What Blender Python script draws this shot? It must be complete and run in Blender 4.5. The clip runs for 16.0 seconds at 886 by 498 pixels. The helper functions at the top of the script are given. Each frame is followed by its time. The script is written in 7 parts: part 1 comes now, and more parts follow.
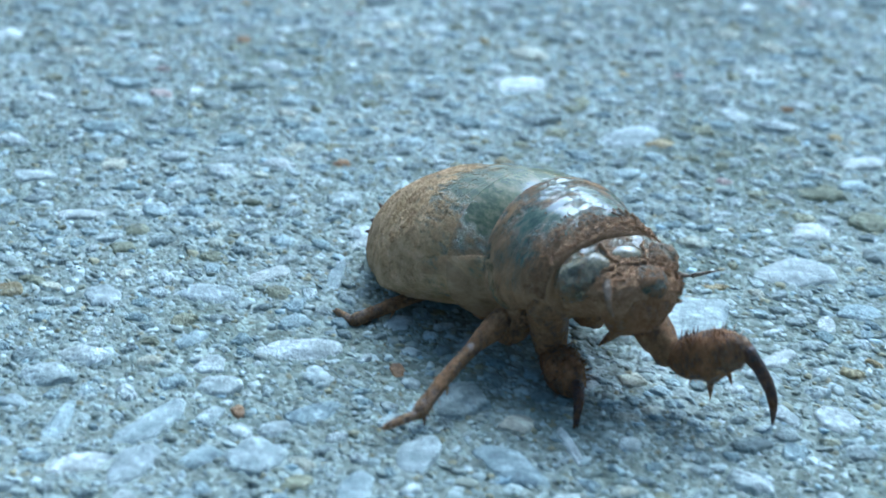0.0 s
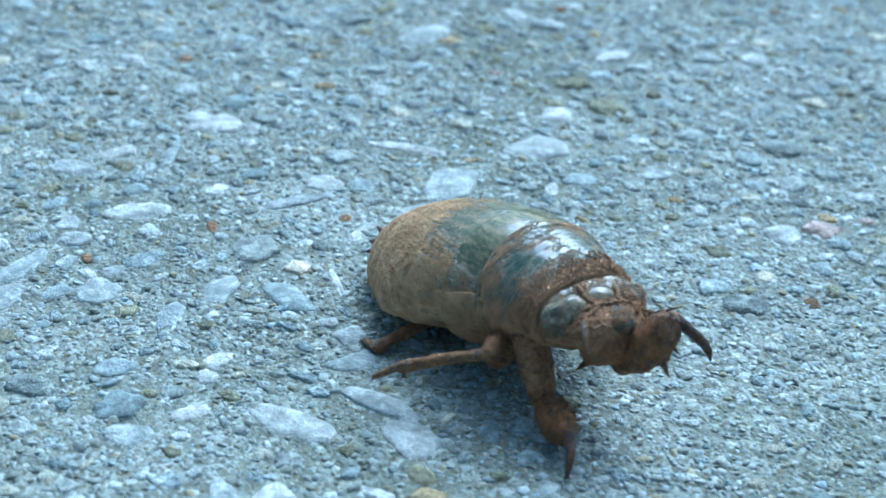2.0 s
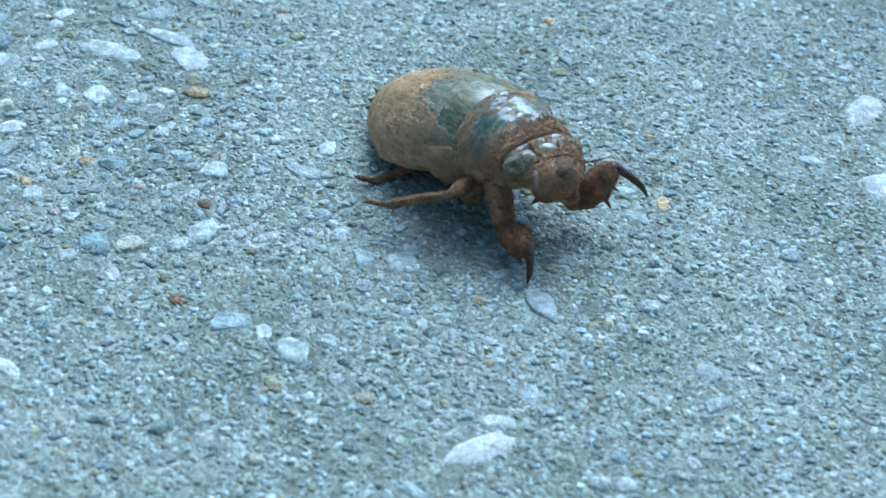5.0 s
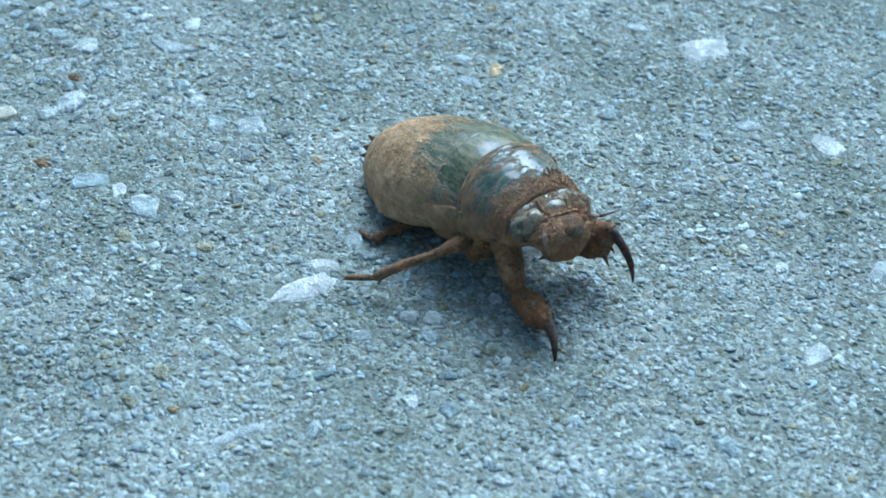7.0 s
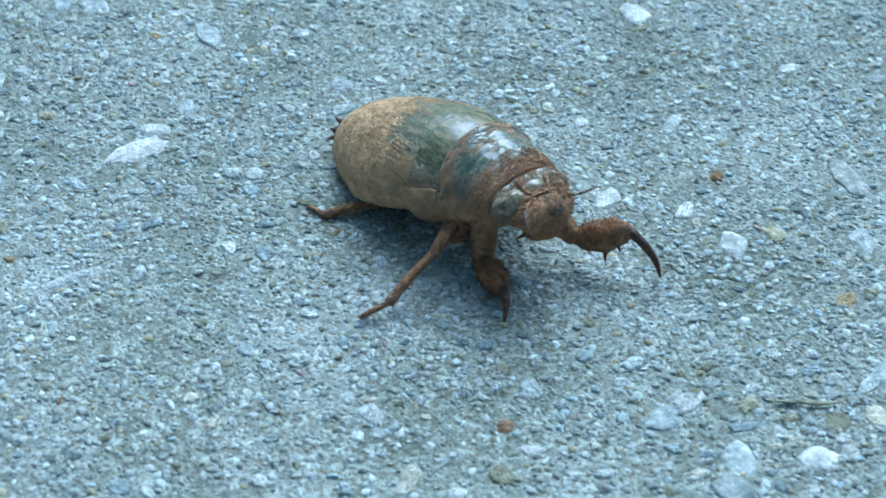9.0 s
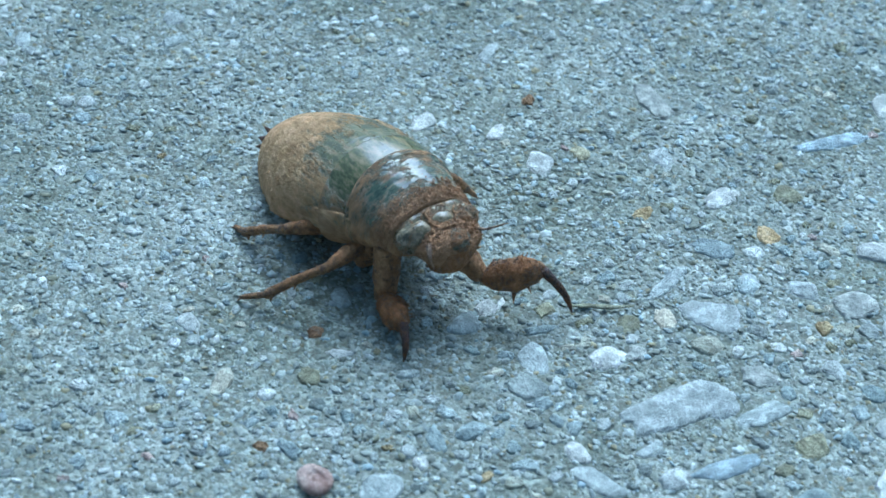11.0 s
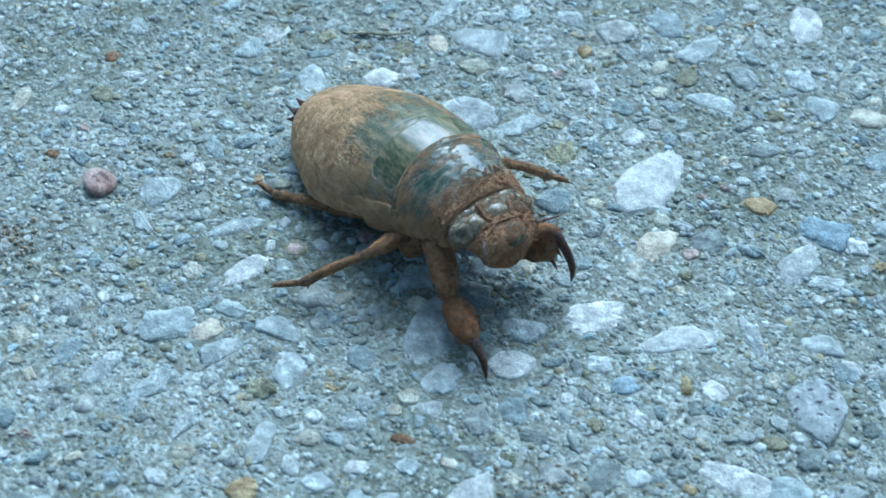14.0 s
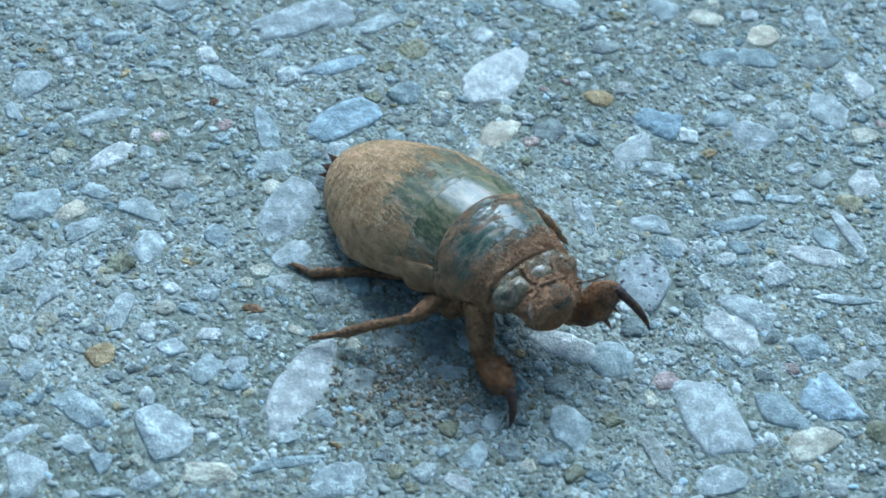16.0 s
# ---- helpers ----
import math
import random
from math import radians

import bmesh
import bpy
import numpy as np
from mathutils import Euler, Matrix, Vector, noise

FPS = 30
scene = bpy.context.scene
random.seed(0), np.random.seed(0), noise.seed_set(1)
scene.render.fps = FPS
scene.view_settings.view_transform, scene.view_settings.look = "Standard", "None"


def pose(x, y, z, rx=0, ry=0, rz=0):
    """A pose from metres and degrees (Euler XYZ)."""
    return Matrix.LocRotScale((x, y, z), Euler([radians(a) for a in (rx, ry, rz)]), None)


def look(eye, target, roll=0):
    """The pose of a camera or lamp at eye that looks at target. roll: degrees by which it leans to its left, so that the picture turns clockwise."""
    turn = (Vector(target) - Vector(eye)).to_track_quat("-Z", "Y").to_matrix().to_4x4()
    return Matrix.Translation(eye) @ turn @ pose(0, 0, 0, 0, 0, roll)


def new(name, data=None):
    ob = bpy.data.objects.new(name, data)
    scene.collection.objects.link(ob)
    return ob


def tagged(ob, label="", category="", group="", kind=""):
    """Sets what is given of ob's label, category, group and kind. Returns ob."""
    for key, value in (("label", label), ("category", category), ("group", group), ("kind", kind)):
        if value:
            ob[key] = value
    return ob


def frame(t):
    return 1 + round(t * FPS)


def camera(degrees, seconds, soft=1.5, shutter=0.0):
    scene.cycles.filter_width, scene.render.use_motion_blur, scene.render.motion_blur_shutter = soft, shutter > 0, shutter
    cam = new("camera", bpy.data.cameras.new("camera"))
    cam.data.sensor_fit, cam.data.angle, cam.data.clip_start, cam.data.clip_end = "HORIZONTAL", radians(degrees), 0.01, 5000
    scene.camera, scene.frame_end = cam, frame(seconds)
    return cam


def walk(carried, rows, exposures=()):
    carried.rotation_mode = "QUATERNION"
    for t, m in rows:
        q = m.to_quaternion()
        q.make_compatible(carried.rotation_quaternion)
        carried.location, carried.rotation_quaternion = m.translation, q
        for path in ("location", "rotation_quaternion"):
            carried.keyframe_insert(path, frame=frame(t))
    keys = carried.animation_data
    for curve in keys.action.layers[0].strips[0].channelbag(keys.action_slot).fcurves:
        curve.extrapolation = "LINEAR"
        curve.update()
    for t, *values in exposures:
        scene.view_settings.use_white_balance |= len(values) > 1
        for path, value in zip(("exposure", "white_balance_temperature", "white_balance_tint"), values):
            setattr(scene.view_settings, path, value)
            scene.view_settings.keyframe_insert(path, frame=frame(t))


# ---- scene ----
import collections

# ---- camera ----
cam = camera(25.0, 16.0, soft=1.45, shutter=0.35)
cam.data.dof.use_dof = True
cam.data.dof.focus_distance = 0.19
cam.data.dof.aperture_fstop = 56.0
PATH = [
    (0.0, pose(-0.00000, 0.00000, 0.06126, 67.043, -3.097, -2.052)),
    (0.5, pose(0.00147, -0.00921, 0.06482, 65.634, -3.888, -2.618)),
    (1.0, pose(0.00462, -0.01879, 0.07023, 64.530, -3.910, -2.766)),
    (1.5, pose(0.00746, -0.02890, 0.07659, 63.221, -4.072, -3.060)),
    (2.0, pose(0.00956, -0.03842, 0.08130, 62.858, -3.642, -3.787)),
    (2.5, pose(0.01107, -0.05015, 0.09015, 60.527, -3.624, -4.120)),
    (3.0, pose(0.01339, -0.06607, 0.09673, 59.294, -3.545, -4.886)),
    (3.5, pose(0.01632, -0.08057, 0.10130, 58.336, -3.366, -5.395)),
    (4.0, pose(0.01854, -0.09353, 0.10814, 57.130, -3.296, -5.665)),
    (4.2, pose(0.01901, -0.09978, 0.10878, 56.993, -3.599, -5.943)),
    (6.3, pose(0.03411, -0.12965, 0.12066, 53.713, -2.606, -5.358)),
    (6.5, pose(0.03629, -0.13250, 0.12140, 53.470, -2.332, -5.594)),
    (7.0, pose(0.03809, -0.13658, 0.12288, 52.728, -2.445, -6.129)),
    (7.5, pose(0.04169, -0.14094, 0.12464, 52.194, -2.155, -6.632)),
    (8.0, pose(0.04383, -0.14368, 0.12551, 51.464, -2.258, -6.960)),
    (8.5, pose(0.04656, -0.15077, 0.12574, 51.269, -2.178, -7.253)),
    (9.0, pose(0.05103, -0.15608, 0.12746, 50.805, -1.937, -7.778)),
    (9.2, pose(0.05297, -0.15714, 0.13012, 50.222, -2.221, -7.781)),
    (11.3, pose(0.06078, -0.17140, 0.13193, 49.683, -2.874, -10.066)),
    (11.5, pose(0.06165, -0.17272, 0.13260, 49.387, -2.713, -9.966)),
    (12.0, pose(0.06297, -0.17655, 0.13015, 49.195, -2.924, -9.501)),
    (12.5, pose(0.06819, -0.18179, 0.13253, 48.285, -2.561, -9.704)),
    (13.0, pose(0.07120, -0.18760, 0.13205, 47.461, -2.497, -9.765)),
    (13.5, pose(0.07294, -0.19201, 0.13257, 46.686, -2.649, -10.074)),
    (14.0, pose(0.07624, -0.19403, 0.13442, 45.488, -2.842, -10.593)),
    (14.5, pose(0.07720, -0.19877, 0.13618, 45.103, -3.234, -11.041)),
    (15.0, pose(0.07907, -0.20172, 0.13754, 44.836, -3.094, -11.632)),
    (15.5, pose(0.08061, -0.20578, 0.13840, 44.640, -3.514, -11.713)),
    (16.0, pose(0.08206, -0.20916, 0.13894, 44.238, -3.930, -11.905)),
]
walk(cam, PATH, exposures=[(t, e, 4200 if t < 5 else 4280, 8) for t, e in (
    (0.0, 0.96), (1.0, 1.00), (2.0, 0.96), (2.5, 0.84), (3.0, 0.86), (3.5, 0.87), (4.0, 0.96), (6.5, 0.73), (7.2, 0.83), (8.5, 0.89), (9.2, 0.82),
    (11.5, 0.71), (12.0, 0.76), (13.5, 0.66), (14.0, 0.73), (15.0, 0.73), (16.0, 0.60))])

# ---- light: open shade, soft daylight from behind the insect ----
world = bpy.data.worlds.new("sky")
scene.world = world
world.use_nodes = True
wn = world.node_tree
sky = wn.nodes.new("ShaderNodeTexSky")
sky.sky_type = "NISHITA"
sky.sun_disc = False
sky.sun_elevation = radians(50)
sky.sun_rotation = radians(20)
sky.air_density = 0.7
sky.dust_density = 8.0
sky.ozone_density = 0.4
leafy = wn.nodes.new("ShaderNodeMix")
leafy.data_type, leafy.blend_type = "RGBA", "MULTIPLY"
leafy.inputs[0].default_value = 1.0
leafy.inputs[7].default_value = (0.92, 1.0, 0.772, 1.0)
wn.links.new(sky.outputs[0], leafy.inputs[6])
wn.links.new(leafy.outputs[2], wn.nodes["Background"].inputs[0])
wn.nodes["Background"].inputs[1].default_value = 0.09
sun_data = bpy.data.lights.new("sun", "SUN")
sun_data.energy, sun_data.angle, sun_data.color = 1.06, radians(54), (1.0, 0.945, 0.975)
sun = new("sun", sun_data)
sun.matrix_basis = look((0.28, 0.74, 0.88), (0, 0, 0))

MM = 0.001
RNG = np.random.default_rng(7)


# ---- materials ----
def material(name, build):
    m = bpy.data.materials.new(name)
    m.use_nodes = True
    nt = m.node_tree
    build(nt, nt.nodes["Principled BSDF"])
    return m


def node(nt, kind, **values):
    n = nt.nodes.new("ShaderNode" + kind)
    for key, value in values.items():
        n.inputs[key].default_value = value
    return n


def noise_tex(nt, scale, detail=4.0, rough=0.6, vector=None):
    n = node(nt, "TexNoise", Scale=scale, Detail=detail, Roughness=rough)
    if vector is not None:
        nt.links.new(vector, n.inputs["Vector"])
    return n


def ramp(nt, fac, stops, constant=False):
    r = nt.nodes.new("ShaderNodeValToRGB")
    if constant:
        r.color_ramp.interpolation = "CONSTANT"
    els = r.color_ramp.elements
    while len(els) < len(stops):
        els.new(0.5)
    for e, (p, c) in zip(els, stops):
        e.position = p
        e.color = (*c, 1) if len(c) == 3 else c
    nt.links.new(fac, r.inputs["Fac"])
    return r.outputs["Color"]


def mixed(nt, fac, a, b, how="MIX"):
    m = nt.nodes.new("ShaderNodeMix")
    m.data_type, m.blend_type = "RGBA", how
    for value, slot in ((fac, 0), (a, 6), (b, 7)):
        if isinstance(value, (int, float)):
            m.inputs[slot].default_value = value
        elif isinstance(value, tuple):
            m.inputs[slot].default_value = (*value, 1)
        else:
            nt.links.new(value, m.inputs[slot])
    return m.outputs[2]


def bump(nt, b, height, strength, distance):
    n = node(nt, "Bump", Strength=strength, Distance=distance)
    nt.links.new(height, n.inputs["Height"])
    nt.links.new(n.outputs[0], b.inputs["Normal"])
    return n


def coords(nt, which="Object"):
    return nt.nodes.new("ShaderNodeTexCoord").outputs[which]


def cement_nodes(nt, b):
    co = coords(nt)
    big = noise_tex(nt, 45, 3, 0.6, co).outputs["Fac"]
    mid = noise_tex(nt, 420, 5, 0.7, co).outputs["Fac"]
    fine = noise_tex(nt, 2600, 4, 0.75, co).outputs["Fac"]
    bent = mixed(nt, 0.002, co, noise_tex(nt, 900, 3, 0.6, co).outputs["Color"], "ADD")
    flakes = node(nt, "TexVoronoi", Scale=1700.0)
    nt.links.new(bent, flakes.inputs["Vector"])
    pick = nt.nodes.new("ShaderNodeSeparateColor")
    nt.links.new(flakes.outputs["Color"], pick.inputs[0])
    base = ramp(nt, big, [(0.3, (0.235, 0.25, 0.205)), (0.7, (0.4, 0.415, 0.38))])
    chip = ramp(nt, pick.outputs[0], [(0.0, (0.6, 0.6, 0.55)), (0.35, (0.88, 0.9, 0.84)), (0.7, (1.12, 1.14, 1.12)), (0.95, (1.6, 1.65, 1.65))])
    blot = ramp(nt, mid, [(0.32, (0.62, 0.62, 0.55)), (0.5, (1, 1, 1)), (0.68, (1.25, 1.27, 1.25))])
    dust = ramp(nt, fine, [(0.3, (0.6, 0.6, 0.56)), (0.55, (1, 1, 1)), (0.72, (1.3, 1.3, 1.3))])
    col = mixed(nt, 1.0, mixed(nt, 1.0, mixed(nt, 1.0, base, chip, "MULTIPLY"), blot, "MULTIPLY"), dust, "MULTIPLY")
    nt.links.new(col, b.inputs["Base Color"])
    b.inputs["Roughness"].default_value = 0.9
    b.inputs["Specular IOR Level"].default_value = 0.25
    h = mixed(nt, 0.5, pick.outputs[1], mixed(nt, 0.5, mid, fine))
    bump(nt, b, h, 0.9, 0.0005)


def grain_nodes(nt, b):
    geo = nt.nodes.new("ShaderNodeNewGeometry")
    rnd = geo.outputs["Random Per Island"]
    co = coords(nt)
    col = ramp(nt, rnd, [(0.0, (0.27, 0.275, 0.24)), (0.22, (0.36, 0.37, 0.335)), (0.42, (0.34, 0.365, 0.36)), (0.58, (0.43, 0.44, 0.415)),
                         (0.72, (0.53, 0.55, 0.53)), (0.8, (0.38, 0.33, 0.21)), (0.84, (0.26, 0.25, 0.18)), (0.9, (0.6, 0.62, 0.6)), (0.96, (0.4, 0.48, 0.53))], True)
    patch = noise_tex(nt, 38, 3, 0.6, co).outputs["Fac"]
    tone = ramp(nt, patch, [(0.33, (0.72, 0.74, 0.68)), (0.5, (0.96, 0.97, 0.94)), (0.68, (1.24, 1.24, 1.24))])
    fine = noise_tex(nt, 2600, 2, 0.6, co).outputs["Fac"]
    spot = ramp(nt, fine, [(0.3, (0.75, 0.75, 0.72)), (0.7, (1.12, 1.12, 1.12))])
    col = mixed(nt, 1.0, col, (0.95, 1.0, 1.0), "MULTIPLY")
    nt.links.new(mixed(nt, 1.0, mixed(nt, 1.0, col, tone, "MULTIPLY"), spot, "MULTIPLY"), b.inputs["Base Color"])
    shine = ramp(nt, rnd, [(0.0, (0.85,) * 3), (0.42, (0.32,) * 3), (0.45, (0.85,) * 3), (0.9, (0.4,) * 3)], True)
    nt.links.new(shine, b.inputs["Roughness"])
    b.inputs["Specular IOR Level"].default_value = 0.4
    bump(nt, b, fine, 0.7, 0.0002)


def stone_nodes(dark, light, speck=None, rough=0.75, film=0.42):
    """Mottled stone, grazed and partly filmed over by cement."""
    def build(nt, b):
        geo = nt.nodes.new("ShaderNodeNewGeometry")
        info = nt.nodes.new("ShaderNodeObjectInfo")
        v = geo.outputs["Position"]
        blot = noise_tex(nt, 620, 6, 0.7, v).outputs["Fac"]
        col = ramp(nt, blot, [(0.36, tuple(v * 0.84 for v in dark)), (0.5, tuple((p + q) / 2 for p, q in zip(dark, light))), (0.62, tuple(min(0.86, v * 1.3) for v in light))])
        tone = ramp(nt, info.outputs["Random"], [(0.0, (0.74, 0.79, 0.79)), (0.35, (0.93, 0.97, 0.95)), (0.7, (1.08, 1.07, 1.02)), (1.0, (1.26, 1.25, 1.2))])
        col = mixed(nt, 1.0, col, tone, "MULTIPLY")
        isle = ramp(nt, geo.outputs["Random Per Island"], [(0.0, (0.74, 0.78, 0.76)), (0.6, (1.02, 1.02, 1.0)), (1.0, (1.24, 1.22, 1.18))])
        col = mixed(nt, 1.0, col, isle, "MULTIPLY")
        fine = noise_tex(nt, 3600, 4, 0.75, v).outputs["Fac"]
        if speck:
            dots = ramp(nt, noise_tex(nt, 1500, 2, 0.4, v).outputs["Fac"], [(0.6, (0, 0, 0)), (0.66, (1, 1, 1))])
            col = mixed(nt, dots, col, speck)
        pits = ramp(nt, fine, [(0.3, (0.74, 0.74, 0.72)), (0.5, (1, 1, 1)), (0.7, (1.15, 1.15, 1.15))])
        col = mixed(nt, 1.0, col, pits, "MULTIPLY")
        veil = ramp(nt, noise_tex(nt, 460, 7, 0.72, v).outputs["Fac"], [(0.55, (0, 0, 0)), (0.68, (film,) * 3)])
        nt.links.new(mixed(nt, veil, col, (0.36, 0.37, 0.33)), b.inputs["Base Color"])
        b.inputs["Roughness"].default_value = rough
        b.inputs["Specular IOR Level"].default_value = 0.3
        both = mixed(nt, 0.45, blot, fine)
        bump(nt, b, both, 0.9, 0.0008)
    return build


STONES = {
    "w": material("pale_quartz", stone_nodes((0.45, 0.47, 0.46), (0.65, 0.665, 0.65))),
    "W": material("white_quartz", stone_nodes((0.56, 0.575, 0.56), (0.74, 0.745, 0.725))),
    "b": material("blue_grey_limestone", stone_nodes((0.34, 0.39, 0.4), (0.51, 0.555, 0.555))),
    "B": material("blue_limestone", stone_nodes((0.31, 0.38, 0.43), (0.45, 0.54, 0.6))),
    "g": material("grey_limestone", stone_nodes((0.26, 0.28, 0.27), (0.42, 0.44, 0.42))),
    "s": material("speckled_granite", stone_nodes((0.44, 0.46, 0.46), (0.58, 0.6, 0.6), (0.1, 0.1, 0.11))),
    "c": material("cream_stone", stone_nodes((0.5, 0.46, 0.36), (0.68, 0.64, 0.54))),
    "t": material("tan_stone", stone_nodes((0.4, 0.28, 0.13), (0.58, 0.45, 0.26))),
    "o": material("olive_stone", stone_nodes((0.25, 0.235, 0.15), (0.38, 0.36, 0.25))),
    "r": material("rust_brown_stone", stone_nodes((0.2, 0.115, 0.06), (0.34, 0.21, 0.11))),
    "p": material("pinkish_stone", stone_nodes((0.4, 0.31, 0.29), (0.55, 0.45, 0.42))),
    "k": material("black_grit", stone_nodes((0.02, 0.02, 0.02), (0.05, 0.05, 0.05))),
}
CEMENT = material("cement", cement_nodes)
GRIT = material("grit_chips", grain_nodes)


def sand_nodes(nt, b):
    geo = nt.nodes.new("ShaderNodeNewGeometry")
    col = ramp(nt, geo.outputs["Random Per Island"], [(0.0, (0.23, 0.24, 0.2)), (0.3, (0.29, 0.305, 0.265)), (0.6, (0.35, 0.37, 0.335)), (0.82, (0.45, 0.47, 0.45)), (0.9, (0.28, 0.24, 0.15)), (0.95, (0.5, 0.525, 0.515))], True)
    patch = noise_tex(nt, 45, 3, 0.6, coords(nt)).outputs["Fac"]
    tone = ramp(nt, patch, [(0.33, (0.66, 0.69, 0.62)), (0.5, (0.94, 0.95, 0.92)), (0.68, (1.26, 1.26, 1.26))])
    nt.links.new(mixed(nt, 1.0, mixed(nt, 1.0, col, (0.95, 1.0, 1.0), "MULTIPLY"), tone, "MULTIPLY"), b.inputs["Base Color"])
    shine = ramp(nt, geo.outputs["Random Per Island"], [(0.0, (0.85,) * 3), (0.5, (0.25,) * 3), (0.54, (0.85,) * 3), (0.95, (0.3,) * 3)], True)
    nt.links.new(shine, b.inputs["Roughness"])
    b.inputs["Specular IOR Level"].default_value = 0.45


SAND = material("sand_grains", sand_nodes)


def soil_nodes(nt, b):
    geo = nt.nodes.new("ShaderNodeNewGeometry")
    col = ramp(nt, geo.outputs["Random Per Island"], [(0.0, (0.18, 0.145, 0.09)), (0.5, (0.28, 0.24, 0.16)), (0.8, (0.33, 0.33, 0.28)), (1.0, (0.42, 0.32, 0.19))])
    nt.links.new(col, b.inputs["Base Color"])
    b.inputs["Roughness"].default_value = 0.95


SOIL = material("dry_soil", soil_nodes)


def shell_nodes(clean, mud_amount, streak=None, scale=1.0, gloss=0.28, wear=(), mud_tint=(1.0, 1.0, 1.0), even=0.0, relief_by=0.0011):
    """Olive horn shell under a crust of dry mud. mud_amount 0..1; streak stretches the marks along the axes;
    wear lists (axis, low, high, amount) in mm where mud thickens or is rubbed off."""
    def build(nt, b):
        co = coords(nt)
        drawn = co
        if streak:
            fit = nt.nodes.new("ShaderNodeMapping")
            fit.inputs["Rotation"].default_value = [radians(a) for a in streak[0]]
            fit.inputs["Scale"].default_value = streak[1]
            nt.links.new(co, fit.inputs["Vector"])
            drawn = fit.outputs[0]
        tint = noise_tex(nt, 950 * scale, 5, 0.7, drawn).outputs["Fac"]
        shell = ramp(nt, tint, [(0.42, clean[0]), (0.5, clean[1]), (0.6, clean[2])])
        broad = noise_tex(nt, 190 * scale, 6, 0.7, co).outputs["Fac"]
        scuff = noise_tex(nt, 1000 * scale, 6, 0.78, drawn).outputs["Fac"]
        patch = ramp(nt, mixed(nt, 0.5, broad, scuff), [(0.26, (0, 0, 0)), (0.74, (1, 1, 1))])
        for axis, low, high, amount in wear:
            split = nt.nodes.new("ShaderNodeSeparateXYZ")
            nt.links.new(co, split.inputs[0])
            spread = nt.nodes.new("ShaderNodeMapRange")
            for i, value in enumerate((low * MM, high * MM, 0.0, amount)):
                spread.inputs[i + 1].default_value = value
            nt.links.new(split.outputs[axis], spread.inputs[0])
            more = nt.nodes.new("ShaderNodeMath")
            nt.links.new(patch, more.inputs[0])
            nt.links.new(spread.outputs[0], more.inputs[1])
            patch = more.outputs[0]
        edge = 0.68 - 0.36 * mud_amount
        mask = ramp(nt, patch, [(max(0.0, edge - 0.12), (0, 0, 0)), (edge - 0.02, (0.3, 0.3, 0.3)), (edge + 0.06, (0.75, 0.75, 0.75)), (edge + 0.18, (1, 1, 1))])
        crumbs = noise_tex(nt, 1250, 8, 0.78, drawn).outputs["Fac"]
        cake = noise_tex(nt, 300, 5, 0.65, co).outputs["Fac"]
        tones = [[v + (m - v) * even for v, m in zip(c, (0.42, 0.285, 0.168))] for c in ((0.15, 0.085, 0.045), (0.42, 0.275, 0.158), (0.64, 0.475, 0.31))]
        mud = ramp(nt, crumbs, [(p, tuple(v * k for v, k in zip(c, mud_tint))) for p, c in zip((0.26, 0.48, 0.74), tones)])
        shade = ramp(nt, cake, [(0.3, (0.74, 0.7, 0.6)), (0.5, (1.0, 1.0, 1.0)), (0.7, (1.18, 1.14, 1.08))])
        mud = mixed(nt, 1.0, mud, shade, "MULTIPLY")
        col = mixed(nt, mask, shell, mud)
        nt.links.new(col, b.inputs["Base Color"])
        wet = ramp(nt, mask, [(0.0, (gloss,) * 3), (0.5, (gloss * 0.5 + 0.3,) * 3), (0.9, (0.85,) * 3)])
        rub = ramp(nt, scuff, [(0.4, (0, 0, 0)), (0.66, (0.1, 0.1, 0.1))])
        nt.links.new(mixed(nt, 1.0, wet, rub, "ADD"), b.inputs["Roughness"])
        height = mixed(nt, 0.4, crumbs, cake)
        relief = mixed(nt, mask, (0.32, 0.32, 0.32), height)
        bump(nt, b, relief, 1.0, relief_by)
        nt.links.new(ramp(nt, mask, [(0.0, (0.8,) * 3), (0.7, (0.12,) * 3)]), b.inputs["Specular IOR Level"])
    return build


OLIVE = ((0.05, 0.06, 0.02), (0.114, 0.12, 0.045), (0.24, 0.19, 0.1))
# greenish shell whose cool slate cast is mostly sky reflection, put into the colour
SKY_SLATE = ((0.028, 0.05, 0.034), (0.095, 0.128, 0.08), (0.25, 0.185, 0.11))
AMBER = ((0.1, 0.045, 0.015), (0.21, 0.11, 0.036), (0.32, 0.185, 0.07))
DUSTY = ((0.09, 0.08, 0.04), (0.2, 0.165, 0.09), (0.34, 0.26, 0.15))
AROUND = ((0, 0, 0), (1.0, 0.32, 0.32))
HATCH = ((25, 20, 35), (0.35, 1.0, 0.8))
M_ABDOMEN = material("muddy_abdomen", shell_nodes(OLIVE, 0.69, HATCH, 1.1, 0.3, [(0, -9.0, -1.5, -0.24), (2, 10.5, 6.0, 0.34), (0, -9.0, -14.0, 0.16)], (1.5, 1.52, 1.38), 0.22, 0.0014))
M_MESO = material("clean_back", shell_nodes(OLIVE, 0.6, HATCH, 1.2, 0.12, [(2, 8.5, 11.5, -0.34), (2, 8.5, 5.5, 0.4)], (1.0, 0.98, 0.9), 0.3))
M_PRONOTUM = material("striped_shield", shell_nodes(SKY_SLATE, 0.44, AROUND, 1.3, 0.13, [(0, 6.0, 8.6, 0.36), (2, 9.2, 6.4, 0.3), (2, 10.0, 12.6, -0.12), (0, 3.6, 2.4, 0.14)], (1.04, 0.96, 0.87), 0.15, 0.001))
